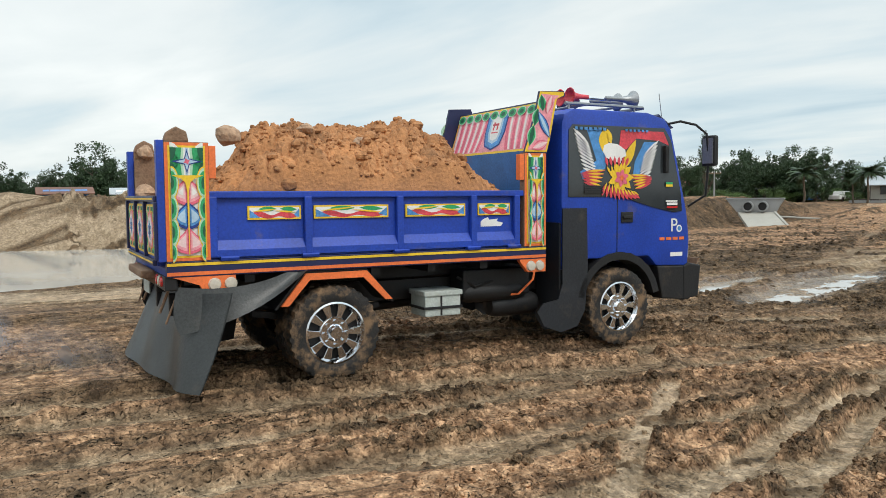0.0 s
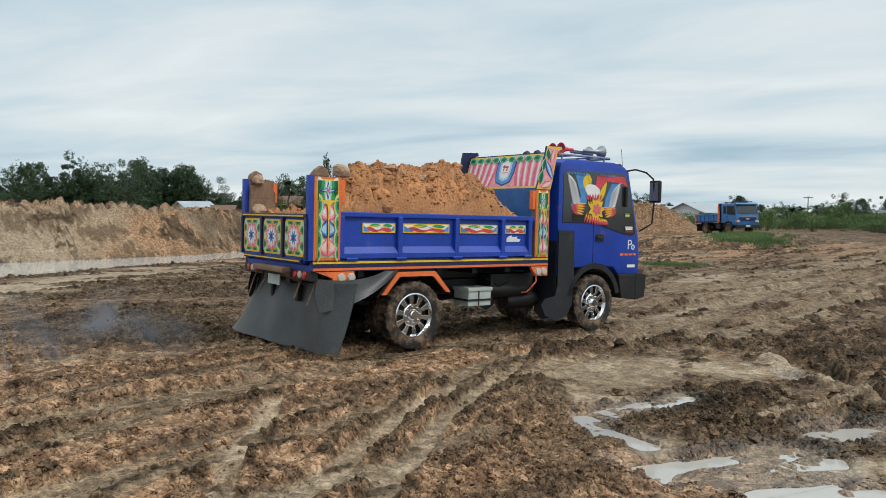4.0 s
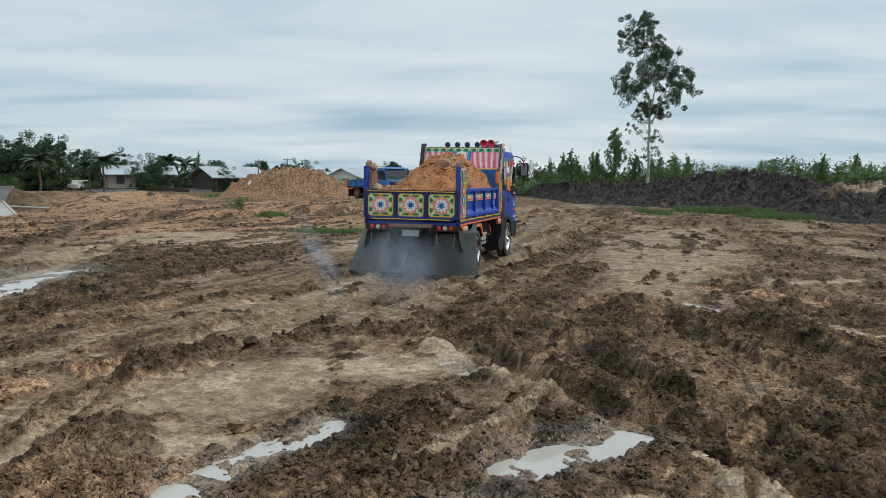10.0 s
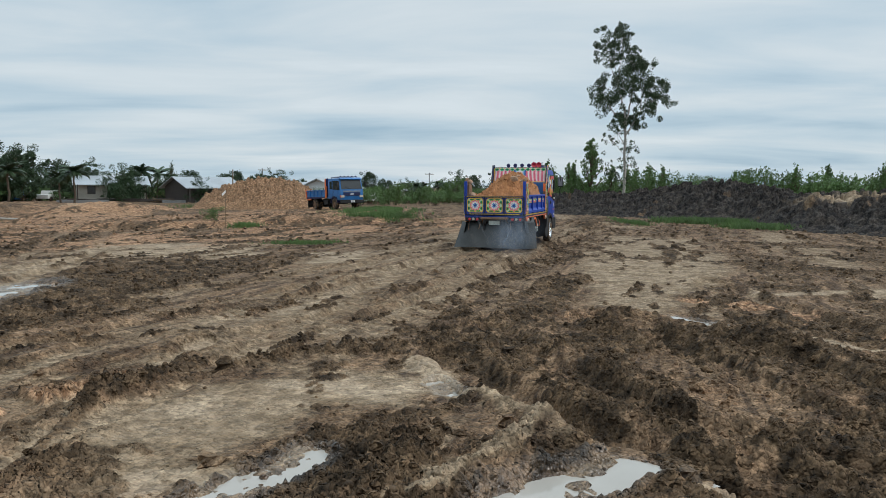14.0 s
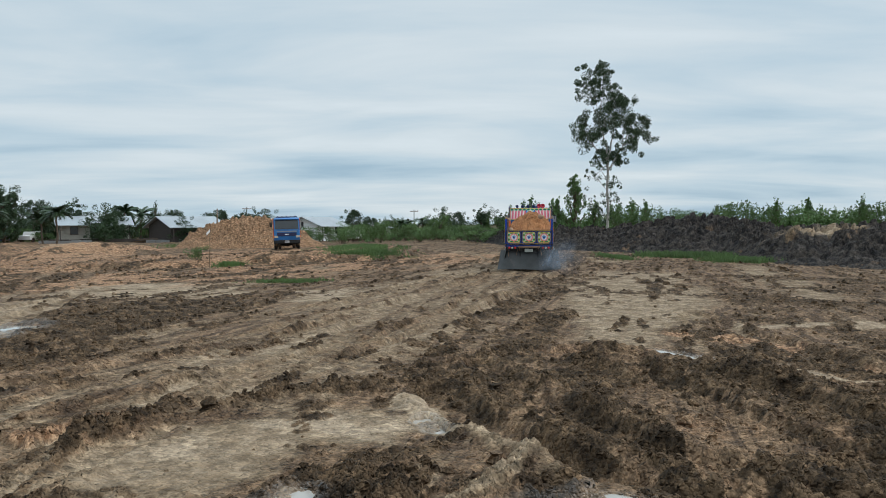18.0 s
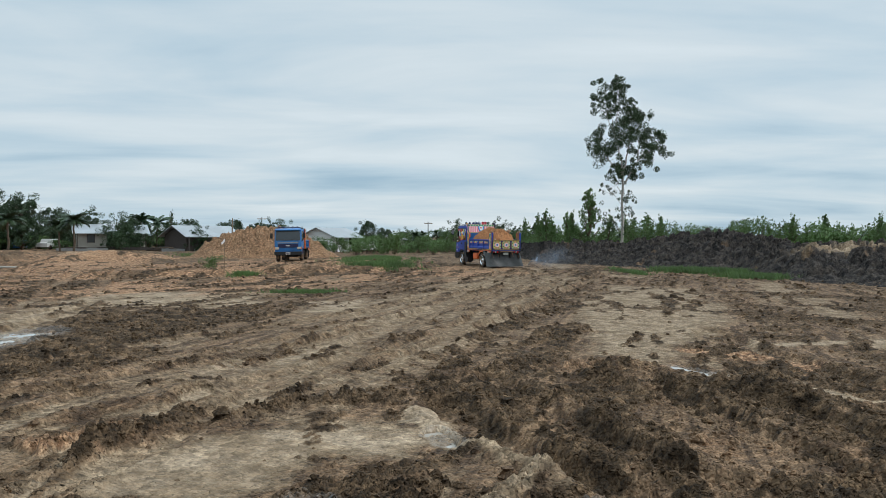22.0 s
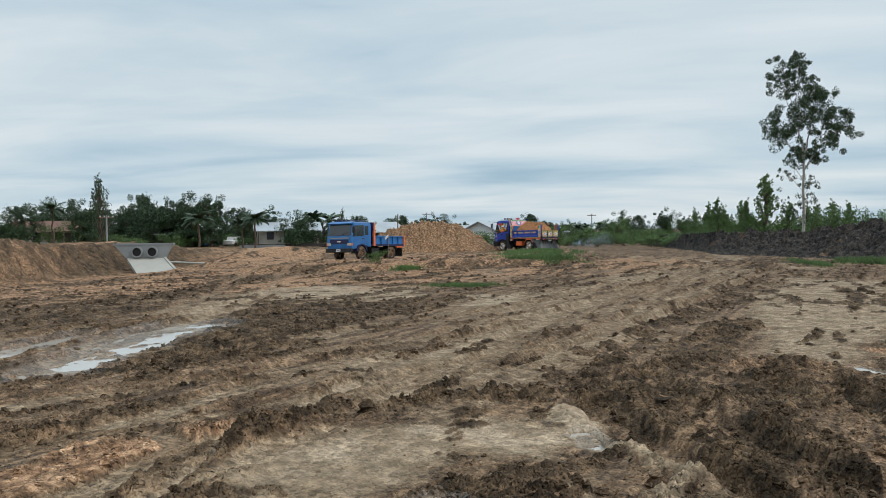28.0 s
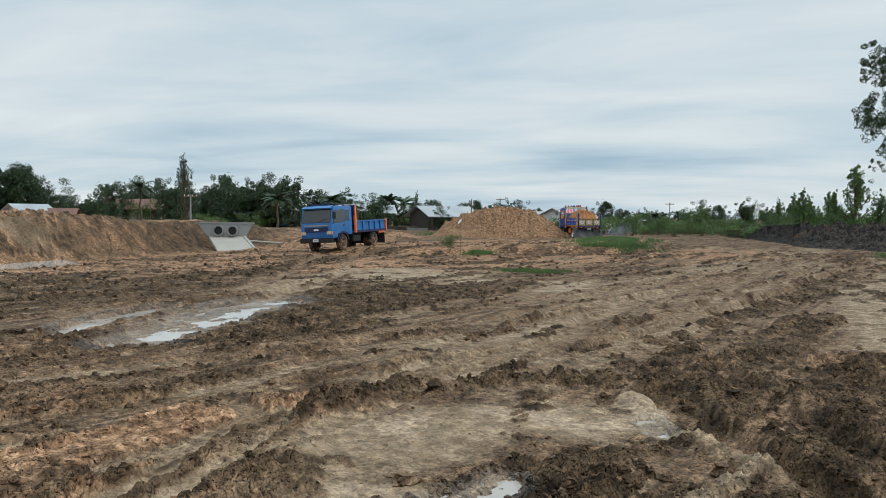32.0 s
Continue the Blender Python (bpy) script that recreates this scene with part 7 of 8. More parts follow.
def tall_tree():
    rng = random.Random(5)
    x, y = spot(63.5, 88)
    T = thing("tree", "tall slender eucalyptus tree with pale trunk and open crown", "tree", m=pose(x, y, lie(x, y) - 0.1, 0, 0, -64))
    tr, cr = Shape(), Shape()
    limb(tr, (0, 0, 0), (0.05, 0, 9.2), 0.17, 0.11, rng, 0.012, 9, 10)
    tips = [(-2.6, 0.3, 18.4, 1.2), (-0.5, -0.4, 18.7, 1.25), (-2.3, -0.5, 16.4, 1.3), (0.5, 0.5, 16.3, 1.5), (2.1, 0.2, 15.5, 1.2), (-0.5, 0.4, 13.7, 1.9), (1.1, -0.6, 13.4, 1.9), (-3.3, 0.4, 12.6, 1.5), (-2.2, -0.6, 11.0, 1.5),
            (3.3, 0.5, 13.5, 1.4), (4.9, -0.2, 12.5, 1.1), (2.8, -0.4, 11.2, 1.4), (-0.5, 0.5, 9.9, 1.1), (1.6, 0.3, 9.7, 1.1), (-1.0, 0.2, 8.4, 0.8), (-1.5, 0.2, 7.3, 0.9), (0.9, 0.2, 6.9, 0.5), (-1.6, -0.2, 4.4, 0.9), (0.8, 0.2, 5.0, 0.7), (-0.5, 0.2, 3.3, 0.7)]
    forks = [((0.05, 0, 9.0), (-0.9, 0.1, 13.5), 0.09), ((0.05, 0, 9.0), (0.8, -0.1, 13.0), 0.10), ((0.0, 0, 7.8), (1.6, 0.1, 10.6), 0.08)]
    for a, b, r in forks:
        limb(tr, a, b, r, r * 0.55, rng, 0.05)
    for tx, ty, tz, r in [(0.80 * a, b, c, d) for a, b, c, d in tips]:
        root = (0.05, 0, max(2.2, tz - 1.6)) if tz < 8.5 else min((f[1] for f in forks), key=lambda q: abs(q[0] - tx) + 0.2 * abs(q[2] - tz + 2))
        if tz > 8.5 and root[2] > tz - 0.4:
            root = (0.05, 0, min(9.0, tz - 1.8))
        limb(tr, root, (tx, ty, tz), 0.05 if tz > 8 else 0.03, 0.012, rng, 0.08, 5)
        for k in range(17 if tz > 8.5 else 13):
            wide = 1.0 if tz > 8.5 else 1.3
            o = (tx + wide * max(-1, min(1, rng.gauss(0, 0.6))) * r, ty + max(-1, min(1, rng.gauss(0, 0.6))) * r, tz + wide * max(-1, min(1, rng.gauss(0, 0.55))) * r)
            if k % 2 == 0:
                limb(tr, (tx * 0.8 + root[0] * 0.2, ty * 0.8 + root[1] * 0.2, tz * 0.8 + root[2] * 0.2), o, 0.018, 0.007, rng, 0.1, 4, 3)
            q = rng.uniform(0.20, 0.46) * r if tz > 8.5 else rng.uniform(0.12, 0.34)
            leaf_cloud(cr, (o[0], o[1], o[2] - 0.2 * q), (q, q, q * rng.uniform(0.7, 1.3)), int(50 * r + 22) if tz > 8.5 else 20, 0.23, rng, 0.9)
    fast_part("trunk", tr, M_BARK, T, True)
    fast_part("crown", cr, M_LEAF, T)
    return T


tall_tree()


def broad_tree(seed, height, width, mat, slim=False):
    rng = random.Random(seed)
    T = thing("tree", "leafy dark green tree at the field's edge" if mat is M_LEAFD else "young light green tree", "tree", "trees along the field")
    tr, cr = Shape(), Shape()
    limb(tr, (0, 0, -0.3), (rng.gauss(0, 0.15), rng.gauss(0, 0.15), height * 0.55), 0.03 * height, 0.012 * height, rng, 0.04, 6)
    n = 22 if not slim else 40
    for k in range(n):
        q = (k + 0.5) / n
        z = height * ((0.08 if not slim else 0.10) + 0.86 * q)
        spread = width * (math.sin(math.pi * (0.18 + 0.72 * q)) if not slim else (1 - q) ** 0.8 * 1.25 + 0.08) * rng.uniform(0.25, 1.0) * 0.5
        a = rng.uniform(0, math.tau)
        c = (spread * math.cos(a), spread * math.sin(a), z + rng.gauss(0, 0.04) * height)
        limb(tr, (0, 0, max(0.2, z - 0.22 * height)), c, 0.012 * height, 0.004 * height, rng, 0.08, 4, 3)
        r = width * (rng.uniform(0.10, 0.22) if not slim else rng.uniform(0.08, 0.16) * (1.15 - 0.6 * q))
        for j in range(7 if slim else 6):
            o = (c[0] + rng.gauss(0, 0.7) * r, c[1] + rng.gauss(0, 0.7) * r, c[2] + rng.gauss(0, 0.6 if not slim else 1.5) * r)
            w = r * (rng.uniform(0.25, 0.7) if slim else rng.uniform(0.35, 0.8))
            leaf_cloud(cr, o, (w, w, w * (rng.uniform(0.6, 1.5) if not slim else rng.uniform(1.2, 2.6))), 60 if not slim else 13, 0.32 if not slim else 0.22, rng, 0.4)
    fast_part("trunk", tr, M_BARK2, T, True)
    fast_part("crown", cr, mat, T)
    return T


def palm_tree(seed, height):
    rng = random.Random(seed)
    T = thing("palm_tree", "coconut palm with drooping fronds", "palm tree", "trees along the field")
    tr, cr = Shape(), Shape()
    lean = rng.gauss(0, 0.3)
    limb(tr, (0, 0, -0.3), (lean, 0, height), 0.16, 0.11, rng, 0.03, 7, 8)
    for k in range(26):
        a, up = k * 2.4 + rng.gauss(0, 0.2), rng.uniform(-0.15, 1.8)
        ln = rng.uniform(1.9, 2.6)
        prev = Vector((lean, 0, height))
        d = Vector((math.cos(a), math.sin(a), up))
        d.normalize()
        pts = [prev]
        for s in range(8):
            d = (d + Vector((0, 0, -0.15))).normalized()
            prev = prev + d * ln / 8
            pts.append(prev)
        cr.tube(pts, 0.03, 4, 0.008)
        for s in range(1, 8):
            ax = (pts[s + 1] - pts[s - 1]).normalized() if s < 8 else d
            sd = ax.cross(Vector((0, 0, 1))).normalized()
            for sg in (-1, 1):
                for h in (0.0, 0.33, 0.66):
                    p = pts[s].lerp(pts[min(s + 1, 8)], h)
                    q = p + sd * sg * 0.55 * math.sin(math.pi * (s + h + 0.6) / 9) + Vector((0, 0, -0.22)) + ax * 0.25
                    cr.add([p - ax * 0.07, p + ax * 0.07, q], [(0, 1, 2)])
    fast_part("trunk", tr, M_BARK2, T, True)
    fast_part("frond_crown", cr, M_PALM, T)
    return T


def shrub(seed, height, width, mat):
    rng = random.Random(seed)
    T = thing("bush", "dense green roadside bush", "bush", "bushes beyond the track")
    tr, cr = Shape(), Shape()
    for k in range(16):
        a, q = rng.uniform(0, math.tau), rng.uniform(0, 0.5) * width
        c = (q * math.cos(a), q * math.sin(a), height * rng.uniform(0.2, 0.95))
        limb(tr, (c[0] * 0.2, c[1] * 0.2, -0.2), c, 0.03, 0.01, rng, 0.1, 4, 3)
        leaf_cloud(cr, c, (width * rng.uniform(0.12, 0.24), width * rng.uniform(0.12, 0.24), height * rng.uniform(0.15, 0.34)), 90, 0.17, rng)
    fast_part("woody_base", tr, M_BARK2, T)
    fast_part("foliage", cr, mat, T)
    return T


def plant(models, bearing, dist, scale, rng):
    x, y = spot(bearing, dist)
    m = pose(x, y, lie(x, y) - 0.05, 0, 0, rng.uniform(0, 360)) @ Matrix.Diagonal((scale, scale, scale * rng.uniform(0.92, 1.08), 1))
    src = rng.choice(models)
    if src not in used_models:
        used_models.add(src)
        src.matrix_basis = m
        return src
    twin = copy_thing(src, m)
    twin.matrix_basis = m
    return twin


used_models = set()
BROAD = [broad_tree(40 + k, 6.0, w, M_LEAFD) for k, w in enumerate((6.5, 5.2, 7.5, 4.6))]
YOUNG = [broad_tree(60 + k, 5.0, w, M_LEAFL, True) for k, w in enumerate((2.5, 2.4, 3.0))]
SLIM = [broad_tree(70, 9.5, 3.6, M_LEAF, True)]
PALMS = [palm_tree(80, 5.0), palm_tree(81, 4.0)]
SHRUBS = [shrub(90, 1.5, 2.6, M_LEAFL), shrub(91, 2.0, 3.0, M_GRASS), shrub(92, 1.3, 3.4, M_LEAFL)]


def tree_belts():
    rng = random.Random(21)
    # height of the belt against the bearing
    hb = [-34, -30, -27, -24, -12, -3, 1, 3, 6, 8.5, 11, 13, 17, 20, 22, 25, 27, 30, 34, 36, 44]
    hh = [5.0, 6.0, 8.2, 5.0, 5.4, 7.0, 7.4, 8.2, 7.6, 4.0, 5.6, 5.4, 5.8, 6.6, 6.0, 4.6, 4.6, 4.0, 3.4, 4.0, 3.6]
    b = -34.0
    while b < 36:
        h = float(np.interp(b, hb, hh)) * rng.uniform(0.75, 1.15)
        plant(BROAD, b, rng.uniform(112, 138), h / 6.0, rng)
        b += rng.uniform(0.55, 1.05)
    b = 36.0
    while b < 60:
        plant(BROAD, b, rng.uniform(120, 150), rng.uniform(0.45, 0.75), rng)
        b += rng.uniform(0.9, 1.7)
    for b, d, h in ((15.3, 118, 1.08), (31.6, 140, 0.62)):
        plant(SLIM, b, d, h, rng)
    for b, d, s in ((21.7, 108, 1.02), (12.6, 112, 0.85), (25.5, 104, 0.92), (24.7, 106, 0.8), (29.8, 122, 1.0), (30.6, 126, 0.95), (48.6, 112, 0.55), (49.3, 116, 0.62), (50.2, 110, 0.5)):
        plant(PALMS, b, d, s, rng)
    # low green growth beyond the track
    b = 42.0
    while b < 57:
        plant(SHRUBS, b, rng.uniform(88, 106), rng.uniform(0.75, 1.3), rng)
        plant(SHRUBS, b + 0.3, rng.uniform(106, 118), rng.uniform(0.9, 1.5), rng)
        b += rng.uniform(0.7, 1.2)
    b = 55.0
    while b < 92:
        h = (1.0 if b < 61 else 0.95) * rng.uniform(0.5, 1.15)
        plant(YOUNG, b, rng.uniform(96, 128), h, rng)
        if rng.random() < 0.75:
            plant(SHRUBS, b + 0.4, rng.uniform(92, 112), rng.uniform(1.0, 1.6), rng)
        b += rng.uniform(0.6, 1.1)
    b = 54.0
    while b < 92:
        plant(SHRUBS, b, rng.uniform(98, 120), rng.uniform(1.0, 2.0) * float(np.interp(b, [54, 60, 66, 92], [0.6, 0.8, 1.15, 1.2])), rng)
        b += rng.uniform(0.45, 0.8)
    b = 8.0
    while b < 55:
        plant(SHRUBS, b, rng.uniform(112, 135), rng.uniform(1.0, 1.7), rng)
        b += rng.uniform(0.8, 1.5)
    plant([YOUNG[1]], 61.2, 96, 1.6, rng)
    plant(YOUNG, 58.2, 100, 1.15, rng)
    plant(YOUNG, 60.0, 98, 0.95, rng)
    plant(SHRUBS, 34.2, 46.8, 0.42, rng)


tree_belts()


def grass_patch(cx, cy, a, b, turn, count, tall, seed):
    rng = random.Random(seed)
    sh = Shape()
    c, s = math.cos(radians(turn)), math.sin(radians(turn))
    us, vs = np.array([rng.gauss(0, 0.42) for _ in range(count)]), np.array([rng.gauss(0, 0.42) for _ in range(count)])
    ok = vnoise(us * 3.0 + seed, vs * 3.0, seed) > 0.36
    us, vs = us[ok], vs[ok]
    xs, ys = cx + us * a * c - vs * b * s, cy + us * a * s + vs * b * c
    zs = ground(xs, ys)[0] - 0.02
    for x, y, z in zip(xs.tolist(), ys.tolist(), zs.tolist()):
        for k in range(4):
            h, w, d = tall * rng.uniform(0.2, 0.9), rng.uniform(0.012, 0.035), rng.uniform(0, math.tau)
            lx, ly = rng.gauss(0, 0.35) * h, rng.gauss(0, 0.35) * h
            px, py = x + rng.gauss(0, 0.08), y + rng.gauss(0, 0.08)
            sh.add([(px - w * math.cos(d), py - w * math.sin(d), z), (px + w * math.cos(d), py + w * math.sin(d), z), (px + lx * 0.5 + w * 0.6, py + ly * 0.5, z + h * 0.65), (px + lx, py + ly, z + h)], [(0, 1, 2), (0, 2, 3)])
    me = bpy.data.meshes.new("grass")
    me.from_pydata(sh.v, [], sh.f)
    me.materials.append(M_GRASS)
    return tagged(new("grass", me), "patch of fresh green grass on the mud", "grass", kind="stuff")


GRASS = ((46.5, 44.6, 7.5, 3.0, 42, 3200, 0.34), (23.5, 26.7, 1.5, 0.6, -25, 900, 0.2), (47.8, 24.3, 1.7, 1.0, 60, 700, 0.3), (52.2, 21.4, 3.0, 1.7, 100, 2300, 0.5), (48.2, 16.6, 2.2, 1.5, 90, 1300, 0.42),
         (29.3, 38.6, 1.0, 0.6, 0, 300, 0.4), (39.6, 37.8, 2.6, 1.3, -15, 1900, 0.32), (52, 70, 9, 3, -30, 700, 0.6), (36, 69, 5, 1.5, -40, 400, 0.4))
for k, row in enumerate(GRASS):
    grass_patch(*row, seed=500 + k)


# ---------------------------------------------------------------- houses and small things far off
def house(name, label, bearing, dist, turn, ln, dp, wall_h, roof_h, roof, wall, windows=2, z=None):
    x, y = spot(bearing, dist)
    Hs = thing(name, label, "house", m=pose(x, y, (lie(x, y) if z is None else z) - 0.05, 0, 0, -bearing + turn))
    l, d = ln / 2, dp / 2
    body = part("wall", Shape().box(-l, l, -d, d, 0, wall_h), wall, Hs, bevel=0.02)
    part("gable", Shape().prism([(-d, wall_h), (d, wall_h), (0, wall_h + roof_h * 0.92)], "x", -l + 0.03, l - 0.03), wall, Hs)
    for sg in (-1, 1):
        rf = part("roof", Shape().add([(-l - 0.6, 0, wall_h + roof_h), (l + 0.6, 0, wall_h + roof_h), (l + 0.6, sg * (d + 0.8), wall_h - 0.25), (-l - 0.6, sg * (d + 0.8), wall_h - 0.25), (-l - 0.6, 0, wall_h + roof_h - 0.08), (l + 0.6, 0, wall_h + roof_h - 0.08), (l + 0.6, sg * (d + 0.8), wall_h - 0.33), (-l - 0.6, sg * (d + 0.8), wall_h - 0.33)], [(0, 1, 2, 3), (4, 7, 6, 5), (0, 4, 5, 1), (1, 5, 6, 2), (2, 6, 7, 3), (3, 7, 4, 0)]), roof, Hs)
        for k in range(int(ln / 0.9)):
            px = -l - 0.3 + k * 0.9
            part("roof_seam", Shape().add([(px, 0, wall_h + roof_h + 0.03), (px + 0.06, 0, wall_h + roof_h + 0.03), (px + 0.06, sg * (d + 0.8), wall_h - 0.22), (px, sg * (d + 0.8), wall_h - 0.22)], [(0, 1, 2, 3)]), roof, rf)
    for k in range(windows):
        wx = -l + ln * (k + 0.7) / (windows + 0.5)
        wi = part("window", Shape().box(wx - 0.5, wx + 0.5, -d - 0.04, -d + 0.05, 1.0, min(2.1, wall_h - 0.3)), M_DARKWOOD, Hs)
        part("pane", Shape().box(wx - 0.42, wx + 0.42, -d - 0.05, -d - 0.03, 1.08, min(2.0, wall_h - 0.4)), M_GLASS, wi)
    part("door", Shape().box(l - 1.5, l - 0.6, -d - 0.04, -d + 0.05, 0, 2.0 if wall_h > 2.2 else wall_h - 0.2), M_DARKWOOD, Hs)
    for px in (-l, l):
        part("porch_post", Shape().box(px - 0.06, px + 0.06, -d - 0.75, -d - 0.63, 0, wall_h - 0.2), M_DARKWOOD, Hs)
    return Hs


house("house", "low house with pale metal roof and plaster walls", 27.7, 118, 4, 8.5, 6, 2.5, 1.0, M_ROOF, M_WALL, 3)
house("house", "grey house with gabled metal roof and dark timber porch", 33.6, 116, 30, 8, 6, 2.3, 1.3, M_ROOF, M_DARKWOOD, 2)
house("house", "long shed with pale metal roof", 40.4, 122, -8, 12, 6, 2.2, 0.8, M_ROOF, M_WALL, 3)
house("house", "white-gabled building with light roof", 42.6, 112, 62, 8, 4.5, 2.3, 1.1, M_ROOF, M_WALL2, 2)
house("house", "low house with grey roof among bushes", 47.2, 140, 10, 8, 6, 2.0, 0.8, M_ROOF, M_WALL, 2)
house("shed", "small white shed with grey metal roof on the bank", 5.8, 104, 20, 3.2, 3, 2.0, 0.5, M_ROOF, M_WALL2, 1)
house("shed", "small brown timber shack beside the white shed", 7.6, 103, -10, 3.0, 2.4, 1.5, 0.4, M_ROOF2, M_WOOD, 1)
house("house", "house with rusty red roof behind trees", 12.0, 122, 15, 7, 5, 2.4, 1.2, M_ROOF2, M_WALL, 2)
house("house", "dark house under trees with pale roof", 20.3, 124, 5, 7, 5, 2.4, 1.0, M_ROOF, M_DARKWOOD, 2)
house("shed", "low shed with grey roof across the pond", -25.4, 88, 0, 5, 3, 1.7, 0.4, M_ROOF, M_WALL2, 2)
house("shed", "blue-walled hut across the pond", -30.2, 86, 0, 4, 3, 1.6, 0.4, M_ROOF2, M_BLUE2, 1)


def utility_pole(bearing, dist, height):
    x, y = spot(bearing, dist)
    P = thing("utility_pole", "thin concrete utility pole with crossarm", "utility pole", "poles", pose(x, y, lie(x, y), 0, 0, -bearing + 10))
    part("pole", Shape().tube([(0, 0, -0.3), (0, 0, height)], 0.12, 8, 0.08), M_CONC2, P)
    part("crossarm", Shape().box(-0.8, 0.8, -0.05, 0.05, height - 0.35, height - 0.22), M_WOOD, P)
    for k in (-0.7, -0.25, 0.25, 0.7):
        part("insulator", Shape().lathe([(0, 0), (0.05, 0), (0.03, 0.14), (0, 0.15)], axis="z", at=(k, 0, height - 0.22), seg=8), M_WHITE, P)


for b, d, h in ((-12.5, 84, 5.2), (37.7, 150, 5.6), (22.9, 140, 6.4), (49.6, 150, 5.0), (15.8, 100, 3.4)):
    utility_pole(b, d, h)


def post(name, label, x, y, h, r, mat, flag=None):
    P = thing(name, label, "post", m=pose(x, y, lie(x, y), 0, 2, 0))
    part("pole", Shape().tube([(0, 0, -0.3), (0.01, 0, h * 0.5), (0.0, 0.02, h)], r, 6, r * 0.8), mat, P)
    if flag:
        part("flag", Shape().add([(0, 0, h), (-0.22, 0.03, h - 0.22), (-0.16, 0.05, h - 0.34), (0, 0, h - 0.16), (0, 0.01, h), (-0.22, 0.04, h - 0.22), (-0.16, 0.06, h - 0.34), (0, 0.01, h - 0.16)], [(0, 1, 2, 3), (4, 7, 6, 5), (0, 4, 5, 1), (1, 5, 6, 2), (2, 6, 7, 3)]), flag, P, "scrap of white cloth")
    return P


post("marker_stake", "thin marker stake with a scrap of white cloth", 28.2, 38.9, 2.1, 0.022, M_WOOD, M_WHITE)
px, py = spot(35.6, 96)
post("post", "bare wooden post behind the dirt heap", px, py, 4.2, 0.09, M_WOOD)


def parked_car(name, label, bearing, dist, turn, body_mat, pickup=False):
    x, y = spot(bearing, dist)
    C = thing(name, label, "car", m=pose(x, y, lie(x, y), 0, 0, -bearing + turn))
    prof = [(-2.1, 0.35), (2.1, 0.35), (2.15, 0.75), (1.2, 0.9), (0.6, 1.42), (-0.8, 1.45), (-1.0, 0.95), (-2.1, 0.92)] if pickup else [(-2.0, 0.35), (2.1, 0.35), (2.15, 0.75), (1.25, 0.9), (0.65, 1.42), (-1.6, 1.45), (-2.0, 0.95)]
    body = part("body", Shape().prism(prof, "y", -0.82, 0.82), body_mat, C, bevel=0.06)
    for sg in (-1, 1):
        part("window", Shape().prism([(1.05, 0.93), (0.55, 1.36), (-0.7, 1.38), (-0.85, 0.95)], "y", sg * 0.82 - 0.01, sg * 0.82 + 0.01), M_GLASS, body)
        for wx in (-1.3, 1.35):
            w = part("wheel", Shape().lathe([(0, -0.1), (0.2, -0.1), (0.31, -0.09), (0.33, 0), (0.31, 0.09), (0.2, 0.1), (0, 0.1)], at=(wx, sg * 0.78, 0.33), seg=16), M_TYRE, C, flat=False)
            part("hubcap", Shape().lathe([(0, 0.11), (0.17, 0.10)], at=(wx, sg * 0.78, 0.33), seg=12), M_STEEL, w)
    return C


parked_car("car", "white pickup parked before the trees", 24.1, 120, 60, M_WHITE, True)
parked_car("car", "blue pickup parked before the trees", 22.4, 120, 80, M_BLUE2, True)
parked_car("car", "pale car parked by the houses", 45.4, 108, 75, M_WHITE)


def garden_wall(bearing, dist, ln, h, turn=0, mat=None):
    x, y = spot(bearing, dist)
    G = thing("garden_wall", "low grey block wall in front of the houses", "wall", m=pose(x, y, lie(x, y), 0, 0, -bearing + turn))
    for k in range(int(ln / 1.2)):
        part("block_panel", Shape().box(-ln / 2 + k * 1.2, -ln / 2 + k * 1.2 + 1.17, -0.06, 0.06, -0.1, h - 0.03 * (k % 3)), mat or M_CONC2, G, bevel=0.01)


garden_wall(28.6, 112, 14, 0.45, 0, M_DARKWOOD)
garden_wall(33.0, 112, 8, 0.4, 8)
garden_wall(26.0, 108, 6, 0.4, -6)
garden_wall(38.2, 110, 7, 0.9, 0, M_DARKWOOD)


def lumber(bearing, dist, seed):
    rng = random.Random(seed)
    x, y = spot(bearing, dist)
    L = thing("timber_pile", "untidy pile of old boards before the house", "timber pile", m=pose(x, y, lie(x, y), 0, 0, -bearing))
    for k in range(9):
        b = part("board", Shape().box(-1.6, 1.6, -0.09, 0.09, 0, 0.06), M_WOOD if k % 2 else M_DARKWOOD, L)
        b.matrix_basis = pose(rng.gauss(0, 0.4), rng.gauss(0, 0.2), 0.065 * k, 0, rng.gauss(0, 2), rng.gauss(0, 9))


lumber(31.0, 112, 3)
lumber(35.3, 110, 4)


